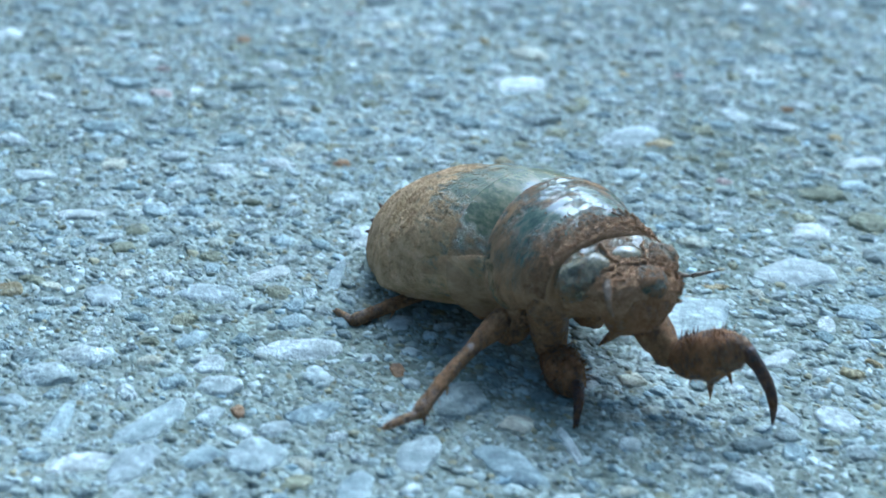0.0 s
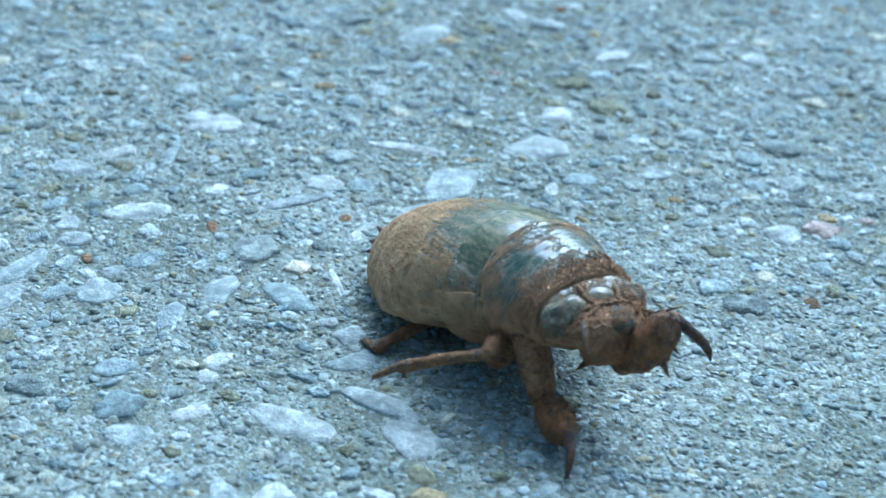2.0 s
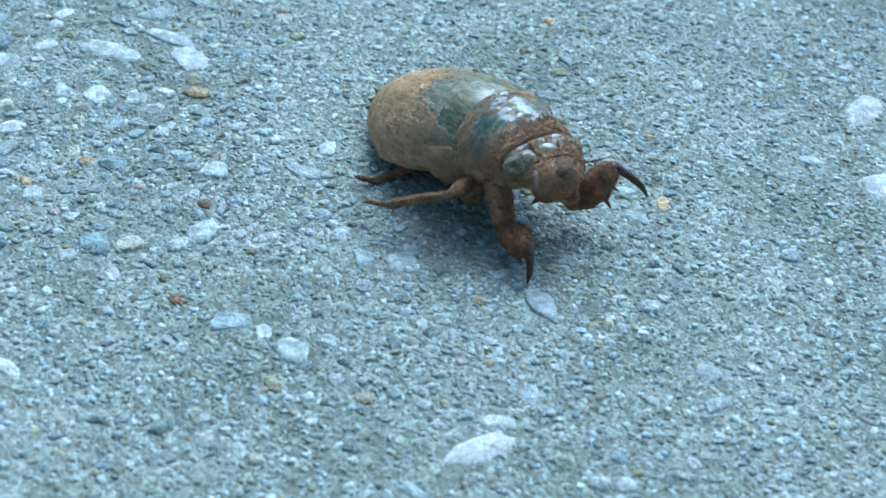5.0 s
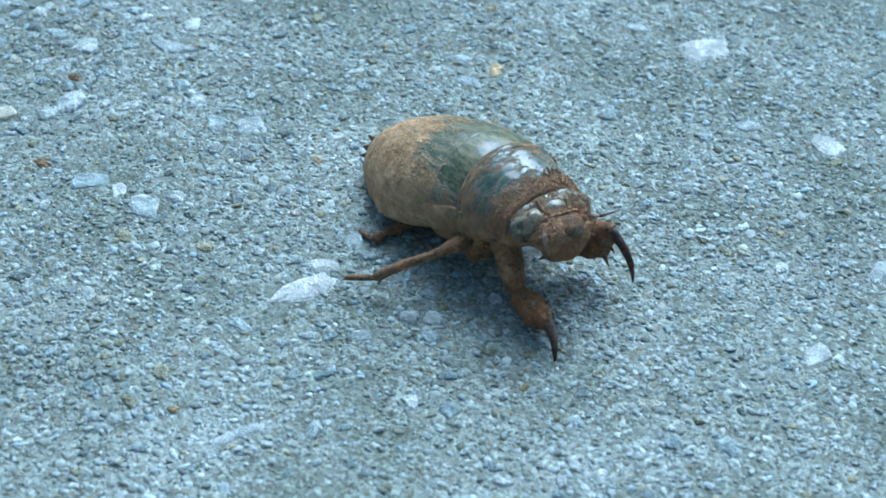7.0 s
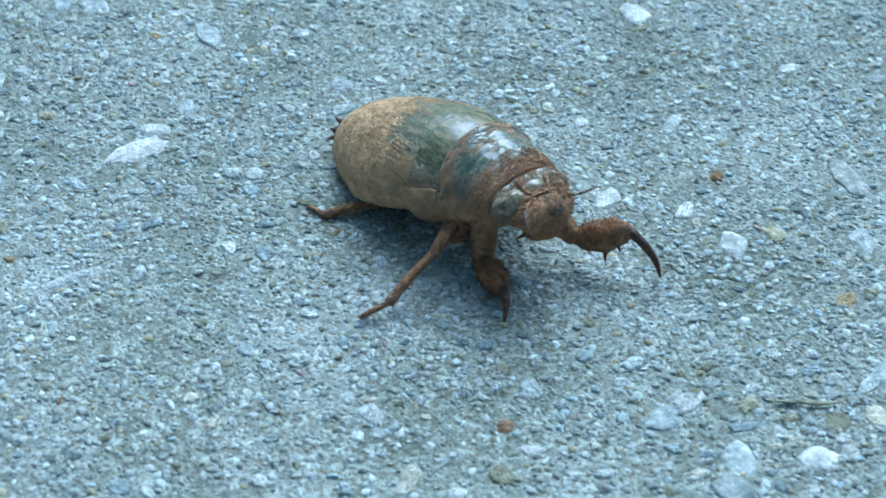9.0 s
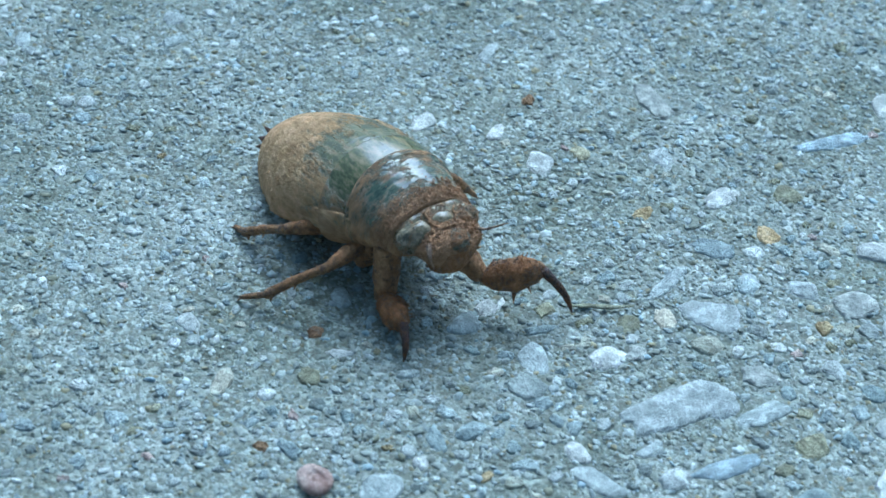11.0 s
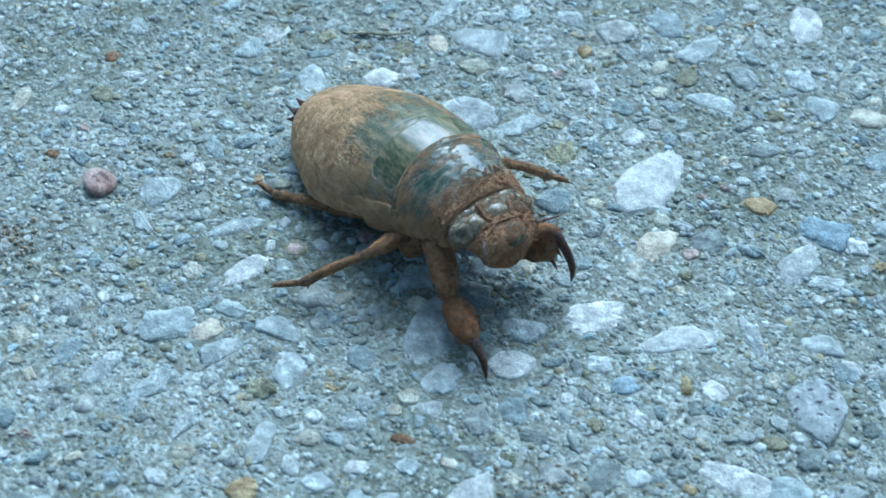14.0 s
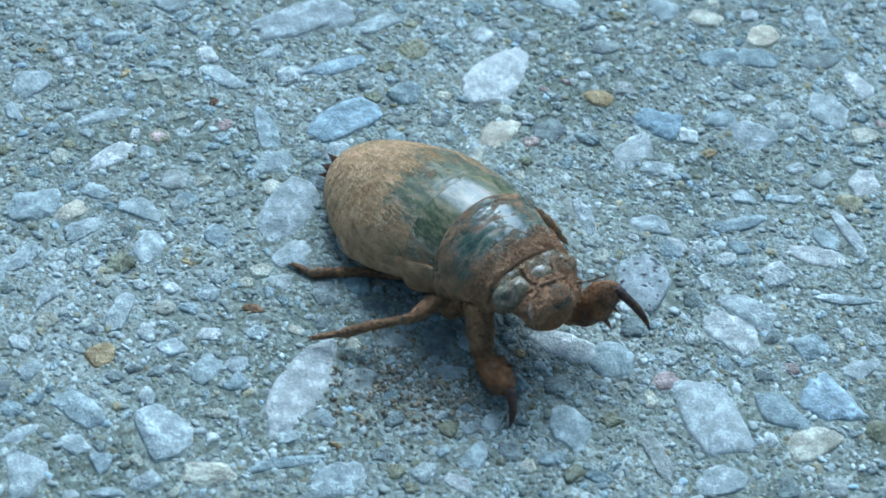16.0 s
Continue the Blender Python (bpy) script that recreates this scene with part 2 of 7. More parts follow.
M_RIM = material("muddy_rim", shell_nodes(OLIVE, 0.78, AROUND, 1.5, 0.3, [(2, 11.0, 12.8, -0.14)], (1.05, 1.0, 0.9), 0.4, 0.0006))
M_HEAD = material("muddy_head", shell_nodes(DUSTY, 0.66, None, 1.3, 0.15, [(2, 10.0, 11.2, -0.16), (2, 9.0, 7.5, 0.2), (0, 10.6, 12.0, 0.14)], (1.06, 0.94, 0.84)))
M_FACE = material("ridged_face", shell_nodes(AMBER, 0.7, None, 1.6, 0.3, [], (0.84, 0.68, 0.57)))
M_BROW = material("shiny_brow", shell_nodes(SKY_SLATE, 0.5, None, 1.4, 0.2, [(2, 9.6, 8.2, 0.3)], (0.8, 0.66, 0.56)))
M_FLANK = material("muddy_flank", shell_nodes(OLIVE, 0.85, HATCH, 1.1, 0.3, [], (1.25, 1.22, 1.1), 0.25, 0.001))
M_CRUST = material("mud_crumbs", shell_nodes(AMBER, 1.0, None, 2.0, 0.5, [], (1.2, 1.09, 0.98), 0.2))
M_EYE = material("dusty_eye", shell_nodes(DUSTY, 0.46, None, 1.6, 0.22, [(2, 9.2, 10.8, -0.3)], (0.9, 0.8, 0.7)))
M_LEG = material("muddy_leg", shell_nodes(AMBER, 0.56, None, 2.0, 0.42, [], (1.15, 1.0, 0.84)))
M_FORE = material("dark_foreleg", shell_nodes(AMBER, 0.52, None, 2.0, 0.45, [], (0.98, 0.74, 0.57)))
M_CLAW = material("dark_claw", shell_nodes(((0.02, 0.008, 0.005), (0.07, 0.024, 0.012), (0.13, 0.05, 0.022)), 0.4, None, 2.0, 0.5, [], (0.5, 0.42, 0.38)))
M_HORN = material("pale_horn", shell_nodes(((0.16, 0.09, 0.05), (0.3, 0.19, 0.11), (0.42, 0.29, 0.18)), 0.4, None, 3.0, 0.5))


# ---- mesh helpers ----
def mesh_from(name, verts, faces, mat, smooth=True):
    me = bpy.data.meshes.new(name)
    me.from_pydata([tuple(v) for v in verts], [], faces)
    me.materials.append(mat)
    me.polygons.foreach_set("use_smooth", [smooth] * len(me.polygons))
    me.update()
    return me


def part(name, me, parent, label="", m=None):
    ob = new(name, me)
    ob.parent = parent
    if m is not None:
        ob.matrix_basis = m
    return tagged(ob, label)


def smoothed(keys, count):
    """Stations along a smooth curve through the keys."""
    keys = np.array(keys, float)
    out = []
    for u in np.linspace(0, len(keys) - 1, count):
        i = min(int(u), len(keys) - 2)
        s = u - i
        p0, p1, p2, p3 = (keys[max(0, min(len(keys) - 1, i + k))] for k in (-1, 0, 1, 2))
        out.append(0.5 * (2 * p1 + (p2 - p0) * s + (2 * p0 - 5 * p1 + 4 * p2 - p3) * s * s + (3 * p1 - p0 - 3 * p2 + p3) * s ** 3))
    return out


def loft(stations, n=40, rough=0.0, freq=500.0, seed=0.0):
    """Closed skin through rings across x; stations in mm: (x, y, z, half width, height up, height down)."""
    verts, faces = [], []
    for x, y, z, w, hu, hd in stations:
        for i in range(n):
            a = 2 * math.pi * i / n
            c, s = math.cos(a), math.sin(a)
            v = Vector((x, y + w * c, z + (hu if s > 0 else hd) * s)) * MM
            if rough:
                k = noise.noise(v * freq + Vector((seed, 0, 0))) + 0.5 * noise.noise(v * freq * 2.7) + 0.35 * noise.noise(v * freq * 6)
                v += Vector((0, c, s)) * rough * MM * k
            verts.append(v)
    m = len(stations)
    for j in range(m - 1):
        for i in range(n):
            a, b = j * n + i, j * n + (i + 1) % n
            faces.append((a, b, b + n, a + n))
    faces.append(tuple(reversed(range(n))))
    faces.append(tuple((m - 1) * n + i for i in range(n)))
    return verts, faces


def joined(*pieces):
    verts, faces = [], []
    for v, f in pieces:
        o = len(verts)
        verts += list(v)
        faces += [tuple(i + o for i in face) for face in f]
    return verts, faces


def turned(piece, m):
    v, f = piece
    return [m @ p for p in v], f


def spike(base, tip, r, n=7):
    """A tapered thorn from base to tip, in mm."""
    base, tip = Vector(base) * MM, Vector(tip) * MM
    d = tip - base
    q = d.to_track_quat("X", "Z").to_matrix().to_4x4()
    L = d.length / MM
    st = [(0, 0, 0, r, r, r), (L * 0.5, 0, 0, r * 0.6, r * 0.6, r * 0.6), (L, 0, 0, r * 0.08, r * 0.08, r * 0.08)]
    return turned(loft(st, n), Matrix.Translation(base) @ q)


def blob(centre, size, seed, n=9, rings=6):
    st = []
    for i in range(rings + 1):
        a = math.pi * i / rings
        r = max(0.05, math.sin(a))
        st.append((centre[0] - size[0] * math.cos(a), centre[1], centre[2], size[1] * r, size[2] * r, size[2] * r))
    return loft(st, n, rough=0.22 * min(size), freq=900, seed=seed)


# ---- ground ----
def ground_mesh():
    """One sheet to the horizon, finely dented along the strip that the insect crosses."""
    nx, ny = 120, 200
    xs = np.linspace(-0.12, 0.26, nx)
    ys = np.linspace(-0.2, 0.34, ny)
    verts, faces = [], []
    for y in ys:
        for x in xs:
            p = Vector((x, y, 0))
            z = 0.00006 * noise.noise(p * 60) + 0.00005 * noise.noise(p * 240) - 0.00008
            verts.append((x, y, z))
    for j in range(ny - 1):
        for i in range(nx - 1):
            a = j * nx + i
            faces.append((a, a + 1, a + nx + 1, a + nx))
    o = len(verts)
    for r in (0.6, 4.0, 80.0):
        verts += [(-r, -r, -0.0002), (r, -r, -0.0002), (r, r, -0.0002), (-r, r, -0.0002)]
    c = [0, nx - 1, nx * ny - 1, nx * (ny - 1)]
    edges = [list(range(nx)), [j * nx + nx - 1 for j in range(ny)], [nx * ny - 1 - i for i in range(nx)], [(ny - 1 - j) * nx for j in range(ny)]]
    for k in range(4):
        faces.append(tuple([o + k, o + (k + 1) % 4] + list(reversed(edges[k]))))
        for ring in (0, 4):
            faces.append((o + ring + k, o + ring + 4 + k, o + ring + 4 + (k + 1) % 4, o + ring + (k + 1) % 4))
    return mesh_from("ground", verts, faces, CEMENT)


ground = tagged(new("ground", ground_mesh()), "weathered grey concrete with exposed aggregate stones", "concrete", kind="structure")


def stone_mesh(seed, key, n=26):
    """A broken, worn chip of unit half length and half width, bedded in the cement."""
    r = random.Random(seed)
    m = r.choice((6, 7, 8, 9))
    corners = sorted(6.283 * (i + r.uniform(-0.4, 0.4)) / m for i in range(m))
    pts = [(math.cos(a) * k, math.sin(a) * k) for a in corners for k in (r.uniform(0.72, 1.1) / (abs(math.cos(a)) ** 3.5 + abs(math.sin(a)) ** 3.5) ** (1 / 3.5),)]
    rim = []
    for i in range(n):
        u = m * i / n
        k = int(u)
        s = u - k
        p, q = pts[k % m], pts[(k + 1) % m]
        w = r.uniform(-0.09, 0.09)
        rim.append(((p[0] + (q[0] - p[0]) * s) * (1 + w), (p[1] + (q[1] - p[1]) * s) * (1 + w)))
    for turns in range(0 if seed % 3 else 1):
        rim = [tuple(0.25 * rim[i - 1][c] + 0.5 * rim[i][c] + 0.25 * rim[(i + 1) % n][c] for c in (0, 1)) for i in range(n)]
    fx, fy = max(abs(p[0]) for p in rim), max(abs(p[1]) for p in rim)
    rim = [(x / fx, y / fy) for x, y in rim]
    tilt = (r.uniform(-0.32, 0.32), r.uniform(-0.32, 0.32))
    dome = r.uniform(0.0, 0.3)
    verts, faces = [], []
    levels = ((1.05, -0.6), (1.0, 0.12), (0.95, 0.42), (0.85, 0.66), (0.6, 0.78 + dome * 0.6), (0.3, 0.8 + dome))
    for scale, z in levels:
        for x, y in rim:
            k = scale * (1 + (r.uniform(-0.05, 0.05) if scale < 0.95 else 0))
            chip = 0.3 * noise.noise(Vector((x * k * 2.2, y * k * 2.2, seed * 1.7))) + r.uniform(-0.05, 0.05)
            up = z + ((x * tilt[0] + y * tilt[1]) * scale + chip if z > 0.2 else 0)
            verts.append((x * k, y * k, up))
    verts.append((0, 0, 0.82 + dome + r.uniform(-0.1, 0.1)))
    for j in range(len(levels) - 1):
        for i in range(n):
            a, b = j * n + i, j * n + (i + 1) % n
            faces.append((a, b, b + n, a + n))
    o = (len(levels) - 1) * n
    for i in range(n):
        faces.append((o + i, o + (i + 1) % n, o + n))
    return mesh_from("stone", verts, faces, STONES[key], seed % 2 == 0)


STONE_MESHES = {}
PLACED = []


def stone(x, y, length, width, turn, key):
    """A stone bedded in the ground: half length and half width in mm."""
    i = len(PLACED) % 17
    if (key, i) not in STONE_MESHES:
        STONE_MESHES[key, i] = stone_mesh(31 * i + ord(key), key)
    ob = new("stone", STONE_MESHES[key, i])
    ob.parent = ground
    h = min(0.75, 0.2 + 0.14 * width)
    ob.matrix_basis = Matrix.LocRotScale((x, y, -0.0001), Euler((0, 0, radians(turn))), (length * MM * 1.08, width * MM * 1.08, h * MM))
    PLACED.append((x, y, length * MM, width * MM, radians(turn)))


# ---- insect ----
nymph = tagged(new("cicada_nymph"), "mud-caked olive brown cicada nymph walking over concrete", "insect")
cam.data.dof.focus_object = nymph

def mid_y(x):
    """The insect's middle line, in mm."""
    return -0.02


# half width, top, widest height and belly along the trunk, in mm
TRUNK = [(-18.6, 0.3, 2.7, 2.2, 1.8), (-18.1, 1.9, 3.7, 2.05, 1.2), (-17.0, 3.5, 5.05, 1.95, 0.8), (-14.5, 5.25, 7.1, 1.95, 0.7), (-11.0, 6.9, 9.15, 2.3, 0.7), (-7.0, 7.9, 10.75, 3.1, 0.8),
         (-3.0, 7.7, 11.85, 4.7, 1.6), (0.5, 6.9, 12.4, 6.4, 3.1), (4.0, 5.75, 12.55, 7.5, 4.5), (7.0, 5.1, 12.1, 8.1, 5.4), (9.3, 4.75, 11.3, 8.4, 5.9)]


def trunk_skin(x0, x1, count, n, grow, low=0.0, high=0.0, lean=(0.0, 0.0), mud=0.0, rings=None, rise=None, seed=0.0):
    """Skin of the trunk from x0 to x1, swollen by grow; lean tips the end rings; mud lays a crust of that thickness;
    low and high draw the two ends in; rings = (pitch, depth) steps the segments."""
    fine = np.array(smoothed(TRUNK, 240))
    fine = fine[np.argsort(fine[:, 0])]
    verts, faces = [], []
    total = count + 4
    for j in range(total):
        u = min(max((j - 2) / (count - 1), 0.0), 1.0)
        x = x0 + (x1 - x0) * u
        w, top, side, belly = (float(np.interp(x, fine[:, 0], fine[:, k])) for k in (1, 2, 3, 4))
        g = grow * (rise(u) if rise else 1.0)
        if rings:
            pitch, depth = rings
            p = ((x + 19.0) / pitch) % 1.0
            fade = min(1.0, max(0.25, (-4.0 - x) / 6.0))
            g -= fade * depth * (max(0.0, 1.0 - p / 0.2) + 0.3 * (1 - p))
        if j < 2:
            g -= (low, low * 0.45)[j]
        if j > count + 1:
            g -= (high * 0.45, high)[j - count - 2]
        tip = lean[0] + (lean[1] - lean[0]) * u
        for i in range(n):
            a = 2 * math.pi * i / n
            c, s = math.cos(a), math.sin(a)
            q = Vector((x, c * w, s * w)) * MM
            k = noise.noise(q * 900 + Vector((seed, 0, 0))) + 0.6 * noise.noise(q * 2300)
            cake = noise.noise(q * 260 + Vector((0, seed, 3)))
            lift = g + 0.035 * noise.noise(q * 420) + mud * max(0.0, cake + 0.1) * (0.8 + 0.9 * k)
            z = side + s * ((top - side) if s > 0 else (side - belly)) + lift * s
            y = mid_y(x) + c * (w + lift)
            verts.append(Vector((x + tip * (z - 10.0), y, z)) * MM)
    for j in range(total - 1):
        for i in range(n):
            a, b = j * n + i, j * n + (i + 1) % n
            faces.append((a, b, b + n, a + n))
    faces.append(tuple(reversed(range(n))))
    faces.append(tuple((total - 1) * n + i for i in range(n)))
    return verts, faces


def body_part(name, geo, mat, label=""):
    return part(name, mesh_from(name, *geo, mat), nymph, label)


body_part("abdomen", trunk_skin(-18.5, 3.0, 230, 132, 0.0, mud=0.36, rings=(1.25, 0.085)), M_ABDOMEN, "ringed abdomen caked in dry brown mud")
body_part("mesothorax", trunk_skin(-0.9, 4.4, 60, 96, 0.1, 0.22, 0.6, (-0.34, -0.32), 0.05, seed=4.0), M_MESO, "glossy dark olive back plate")
body_part("pronotum", trunk_skin(3.0, 8.9, 74, 112, 0.3, 0.6, 0.8, (-0.32, -0.03), 0.1, seed=9.0, rise=lambda u: 0.9 - 0.5 * u + 0.7 * math.exp(-(u / 0.07) ** 2)),
                     M_PRONOTUM, "glossy olive shield streaked with mud, slate sky sheen in its colour")
body_part("shield_rim", trunk_skin(2.8, 3.55, 14, 112, 0.4, 0.4, 0.3, (-0.32, -0.32), 0.1, seed=2.0, rise=lambda u: 0.75 + 0.25 * math.sin(3.14 * u)), M_RIM, "raised tan rim of dried mud")
HEAD = [(8.3, .0, 8.7, 3.3, 1.6, 2.4), (8.9, .0, 8.9, 4.35, 2.35, 2.9), (9.4, .0, 9.0, 4.4, 2.35, 3.0), (10.4, .0, 9.1, 3.9, 1.75, 2.7), (11.2, .0, 9.1, 3.6, 1.5, 2.5), (12.0, .0, 9.0, 3.45, 1.45, 2.4),
        (12.8, .0, 8.9, 3.15, 1.4, 2.3), (13.4, .0, 8.7, 2.5, 1.2, 2.0), (13.8, .0, 8.5, 1.5, .8, 1.3), (13.95, .0, 8.4, .25, .2, .3)]
body_part("head", loft(smoothed(HEAD, 80), 96, 0.16, 620), M_HEAD, "blunt head crusted with reddish brown mud")
for side in (-1, 1):
    wing = turned(loft(smoothed([(-4.6, 0, 0, .12, .2, .2), (-3.2, 0, 0, .4, .9, .9), (0, 0, 0, .5, 1.3, 1.3), (3.4, 0, 0, .45, 1.2, 1.2), (4.2, 0, 0, .15, .4, .4)], 22), 20, 0.09),
                  Matrix.Translation(Vector((0.4, mid_y(0.6) + side * 6.62, 6.5)) * MM) @ Euler((radians(-side * 10), radians(-20), radians(-side * 11))).to_matrix().to_4x4())
    part("wing_pad", mesh_from("wing_pad", *wing, M_FLANK), nymph, "short dark wing pad")
    eye = turned(blob((0, 0, 0), (1.35, 2.0, 1.4) if side < 0 else (1.25, 1.35, 1.25), 3, 40, 26),
                 Matrix.Translation(Vector((10.3, -3.0, 9.55) if side < 0 else (10.4, 3.0, 9.7)) * MM) @ Euler((radians(-side * 24), 0, 0)).to_matrix().to_4x4())
    part("eye", mesh_from("eye", *eye, M_EYE if side < 0 else M_HEAD), nymph, "domed olive eye under a dusty film")
ant = loft(smoothed([(12.4, -2.7, 9.9, .36, .36, .36), (12.95, -3.05, 9.6, .3, .3, .3), (13.5, -3.2, 8.8, .2, .2, .2), (13.8, -3.0, 8.2, .08, .08, .08)], 20), 10, 0.05, 1500)
part("antenna", mesh_from("antenna", *ant, M_HORN), nymph, "short curved pale antenna caked at the root")
ant = joined(spike((12.2, 2.6, 9.5), (13.0, 4.0, 9.5), 0.3), spike((12.9, 3.8, 9.5), (13.6, 6.0, 9.9), 0.16))
part("antenna", mesh_from("antenna", *ant, M_HORN), nymph, "thin pale bristle antenna")
crown = blob((10.1, .1, 10.2), (1.15, 1.3, 0.95), 8, 26, 16)
part("crown", mesh_from("crown", *crown, M_EYE), nymph, "small glossy bump between the eyes")
brow = blob((12.7, .2, 9.4), (1.35, 1.5, 1.2), 11, 28, 18)
part("brow", mesh_from("brow", *brow, M_BROW), nymph, "dark shiny bulge over the face")
face = loft(smoothed([(10.0, -.1, 7.4, 1.4, 1.0, 1.1), (10.8, -.1, 7.4, 2.1, 1.3, 1.4), (11.7, -.1, 7.5, 2.5, 1.6, 1.65), (12.6, -.1, 7.7, 2.55, 1.7, 1.75), (13.3, -.1, 7.9, 2.2, 1.5, 1.6), (13.9, -.1, 8.0, 1.5, 1.1, 1.2), (14.15, -.1, 8.0, .3, .3, .3)], 60), 64, 0.26)
part("face", mesh_from("face", *face, M_FACE), nymph, "bulging brown face plate with muddy ridges")
beak = spike((11.4, 0.1, 6.2), (8.6, 0.0, 3.2), 0.6, 10)
part("beak", mesh_from("beak", *beak, M_LEG), nymph, "dark sucking beak folded beneath")
tail = joined(spike((-17.5, -1.9, 2.4), (-18.9, -2.5, 2.3), 0.75, 10), spike((-17.6, -1.4, 3.0), (-18.8, -1.9, 3.6), 0.5), spike((-17.5, -2.2, 1.9), (-18.6, -3.1, 1.5), 0.5))
part("tail_tip", mesh_from("tail_tip", *tail, M_CLAW), nymph, "small dark pointed tail tip")


def on_trunk(x, a, out=0.0):
    """A point in mm on the trunk's skin at x and the angle a round it."""
    keys = np.array(TRUNK)
    w, top, side, belly = (float(np.interp(x, keys[:, 0], keys[:, k])) for k in (1, 2, 3, 4))
    c, s = math.cos(a), math.sin(a)
    return Vector((x, mid_y(x) + (w + out) * c, side + (top - side if s > 0 else side - belly) * s + out * s))


def on_head(x, a, out=0.0):
    keys = np.array(HEAD)
    y, z, w, up, down = (float(np.interp(x, keys[:, 0], keys[:, k])) for k in (1, 2, 3, 4, 5))
    c, s = math.cos(a), math.sin(a)
    return Vector((x, y + (w + out) * c, z + ((up if s > 0 else down) + out) * s))


def crumb(p, s, a, r, k):
    return turned(blob((0, 0, 0), (s * r.uniform(1.0, 2.4), s * r.uniform(0.7, 1.2), s * 0.55), k, 7, 4),
                  Matrix.Translation(p * MM) @ Euler((a - 1.57, r.uniform(-.4, .4), r.uniform(0, 3))).to_matrix().to_4x4())


def mud_strand(points, width):
    """A dried smear of mud along points in mm."""
    pieces = []
    for p, q in zip(points[:-1], points[1:]):
        pieces.append(spike(p - (q - p) * 0.3, q + (q - p) * 0.3, width, 7))
    return pieces


def shield_mud():
    r = random.Random(5)
    pieces = []
    for k in range(1000):
        a = r.uniform(-0.2, 3.4)
        u = abs(r.gauss(0, 0.45))
        x = 8.72 - 2.3 * u
        p = on_trunk(x, a, 0.2 + 0.08 * min(u, 1.0))
        p.x -= 0.03 * (p.z - 10)
        pieces.append(crumb(p, r.uniform(0.03, 0.1) * (1.25 - 0.5 * min(u, 1.0)), a, r, k))
    for k in range(14):
        a = r.uniform(0.2, 2.9)
        x = r.uniform(6.2, 8.0)
        pts = [on_trunk(x + 0.25 * i, a + r.uniform(-.05, .05) * i, 0.3) for i in range(4)]
        pieces += mud_strand(pts, r.uniform(0.06, 0.12))
    return joined(*pieces)


def head_mud():
    r = random.Random(6)
    pieces = []
    for k in range(420):
        a = r.uniform(-0.3, 3.4)
        x = r.uniform(11.0, 13.7)
        pieces.append(crumb(on_head(x, a, 0.08), r.uniform(0.05, 0.15), a, r, k))
    for start, end in (((9.6, 2.25), (11.4, 2.3)), ((9.5, 1.9), (11.6, 1.85)), ((11.2, 2.75), (11.6, 1.7)), ((11.6, 2.0), (12.9, 2.6)), ((9.8, 1.1), (11.6, 1.3)), ((11.6, 1.7), (12.0, 0.6)), ((12.8, 1.2), (13.6, 1.9))):
        pts = [on_head(start[0] + (end[0] - start[0]) * i / 6, start[1] + (end[1] - start[1]) * i / 6 + r.uniform(-.05, .05), 0.08 + r.uniform(-.05, .1)) for i in range(7)]
        pieces += mud_strand(pts, r.uniform(0.09, 0.15))
    return joined(*pieces)


def back_mud():
    r = random.Random(7)
    pieces = []
    for k in range(620):
        x, a = r.gauss(-5.6, 2.0), r.gauss(2.75, 0.3) if k % 4 else r.gauss(0.5, 0.3)
        if not -11 < x < 0:
            continue
        pieces.append(crumb(on_trunk(x, a, 0.06), r.uniform(0.04, 0.12), a, r, k))
    return joined(*pieces)


part("shield_mud", mesh_from("shield_mud", *shield_mud(), M_CRUST), nymph, "crumbly brown mud along the shield's front rim")
part("head_mud", mesh_from("head_mud", *head_mud(), M_CRUST), nymph, "smeared strands of brown mud on the head")
part("back_mud", mesh_from("back_mud", *back_mud(), M_ABDOMEN), nymph, "dry mud crumbs stuck on the flank")


def leg_base(top, knee, r0, r1):
    """A stout hip between the trunk and a leg, in mm."""
    top, knee = Vector(top), Vector(knee)
    d = knee - top
    L = d.length
    st = smoothed([(-.6, 0, 0, r0 * .5, r0 * .5, r0 * .5), (0, 0, 0, r0, r0, r0), (L * .5, 0, 0, r0 * .96, r0, r0), (L, 0, 0, r1, r1, r1), (L + r1 * .7, 0, 0, r1 * .3, r1 * .3, r1 * .3)], 20)
    return turned(loft(st, 20, 0.2, 700), Matrix.Translation(top * MM) @ d.to_track_quat("X", "Z").to_matrix().to_4x4())


for side in (-1, 1):
    for top, knee, r0, r1 in (((7.4, -2.6, 7.6), (7.5, -4.1, 6.2), 1.7, 1.3), ((3.8, -3.0, 6.6), (4.3, -4.5, 3.2), 1.8, 1.25), ((-0.2, -2.6, 5.0), (0.3, -4.2, 3.3), 1.6, 1.1)):
        ends = [(p[0], p[1] if side < 0 else -p[1] - 1.9, p[2]) for p in (top, knee)]
        part("hip", mesh_from("hip", *leg_base(*ends, r0, r1), M_LEG), nymph)


def tube(keys, count=20, n=14, rough=0.11):
    return loft(smoothed(keys, count), n, rough, 800)


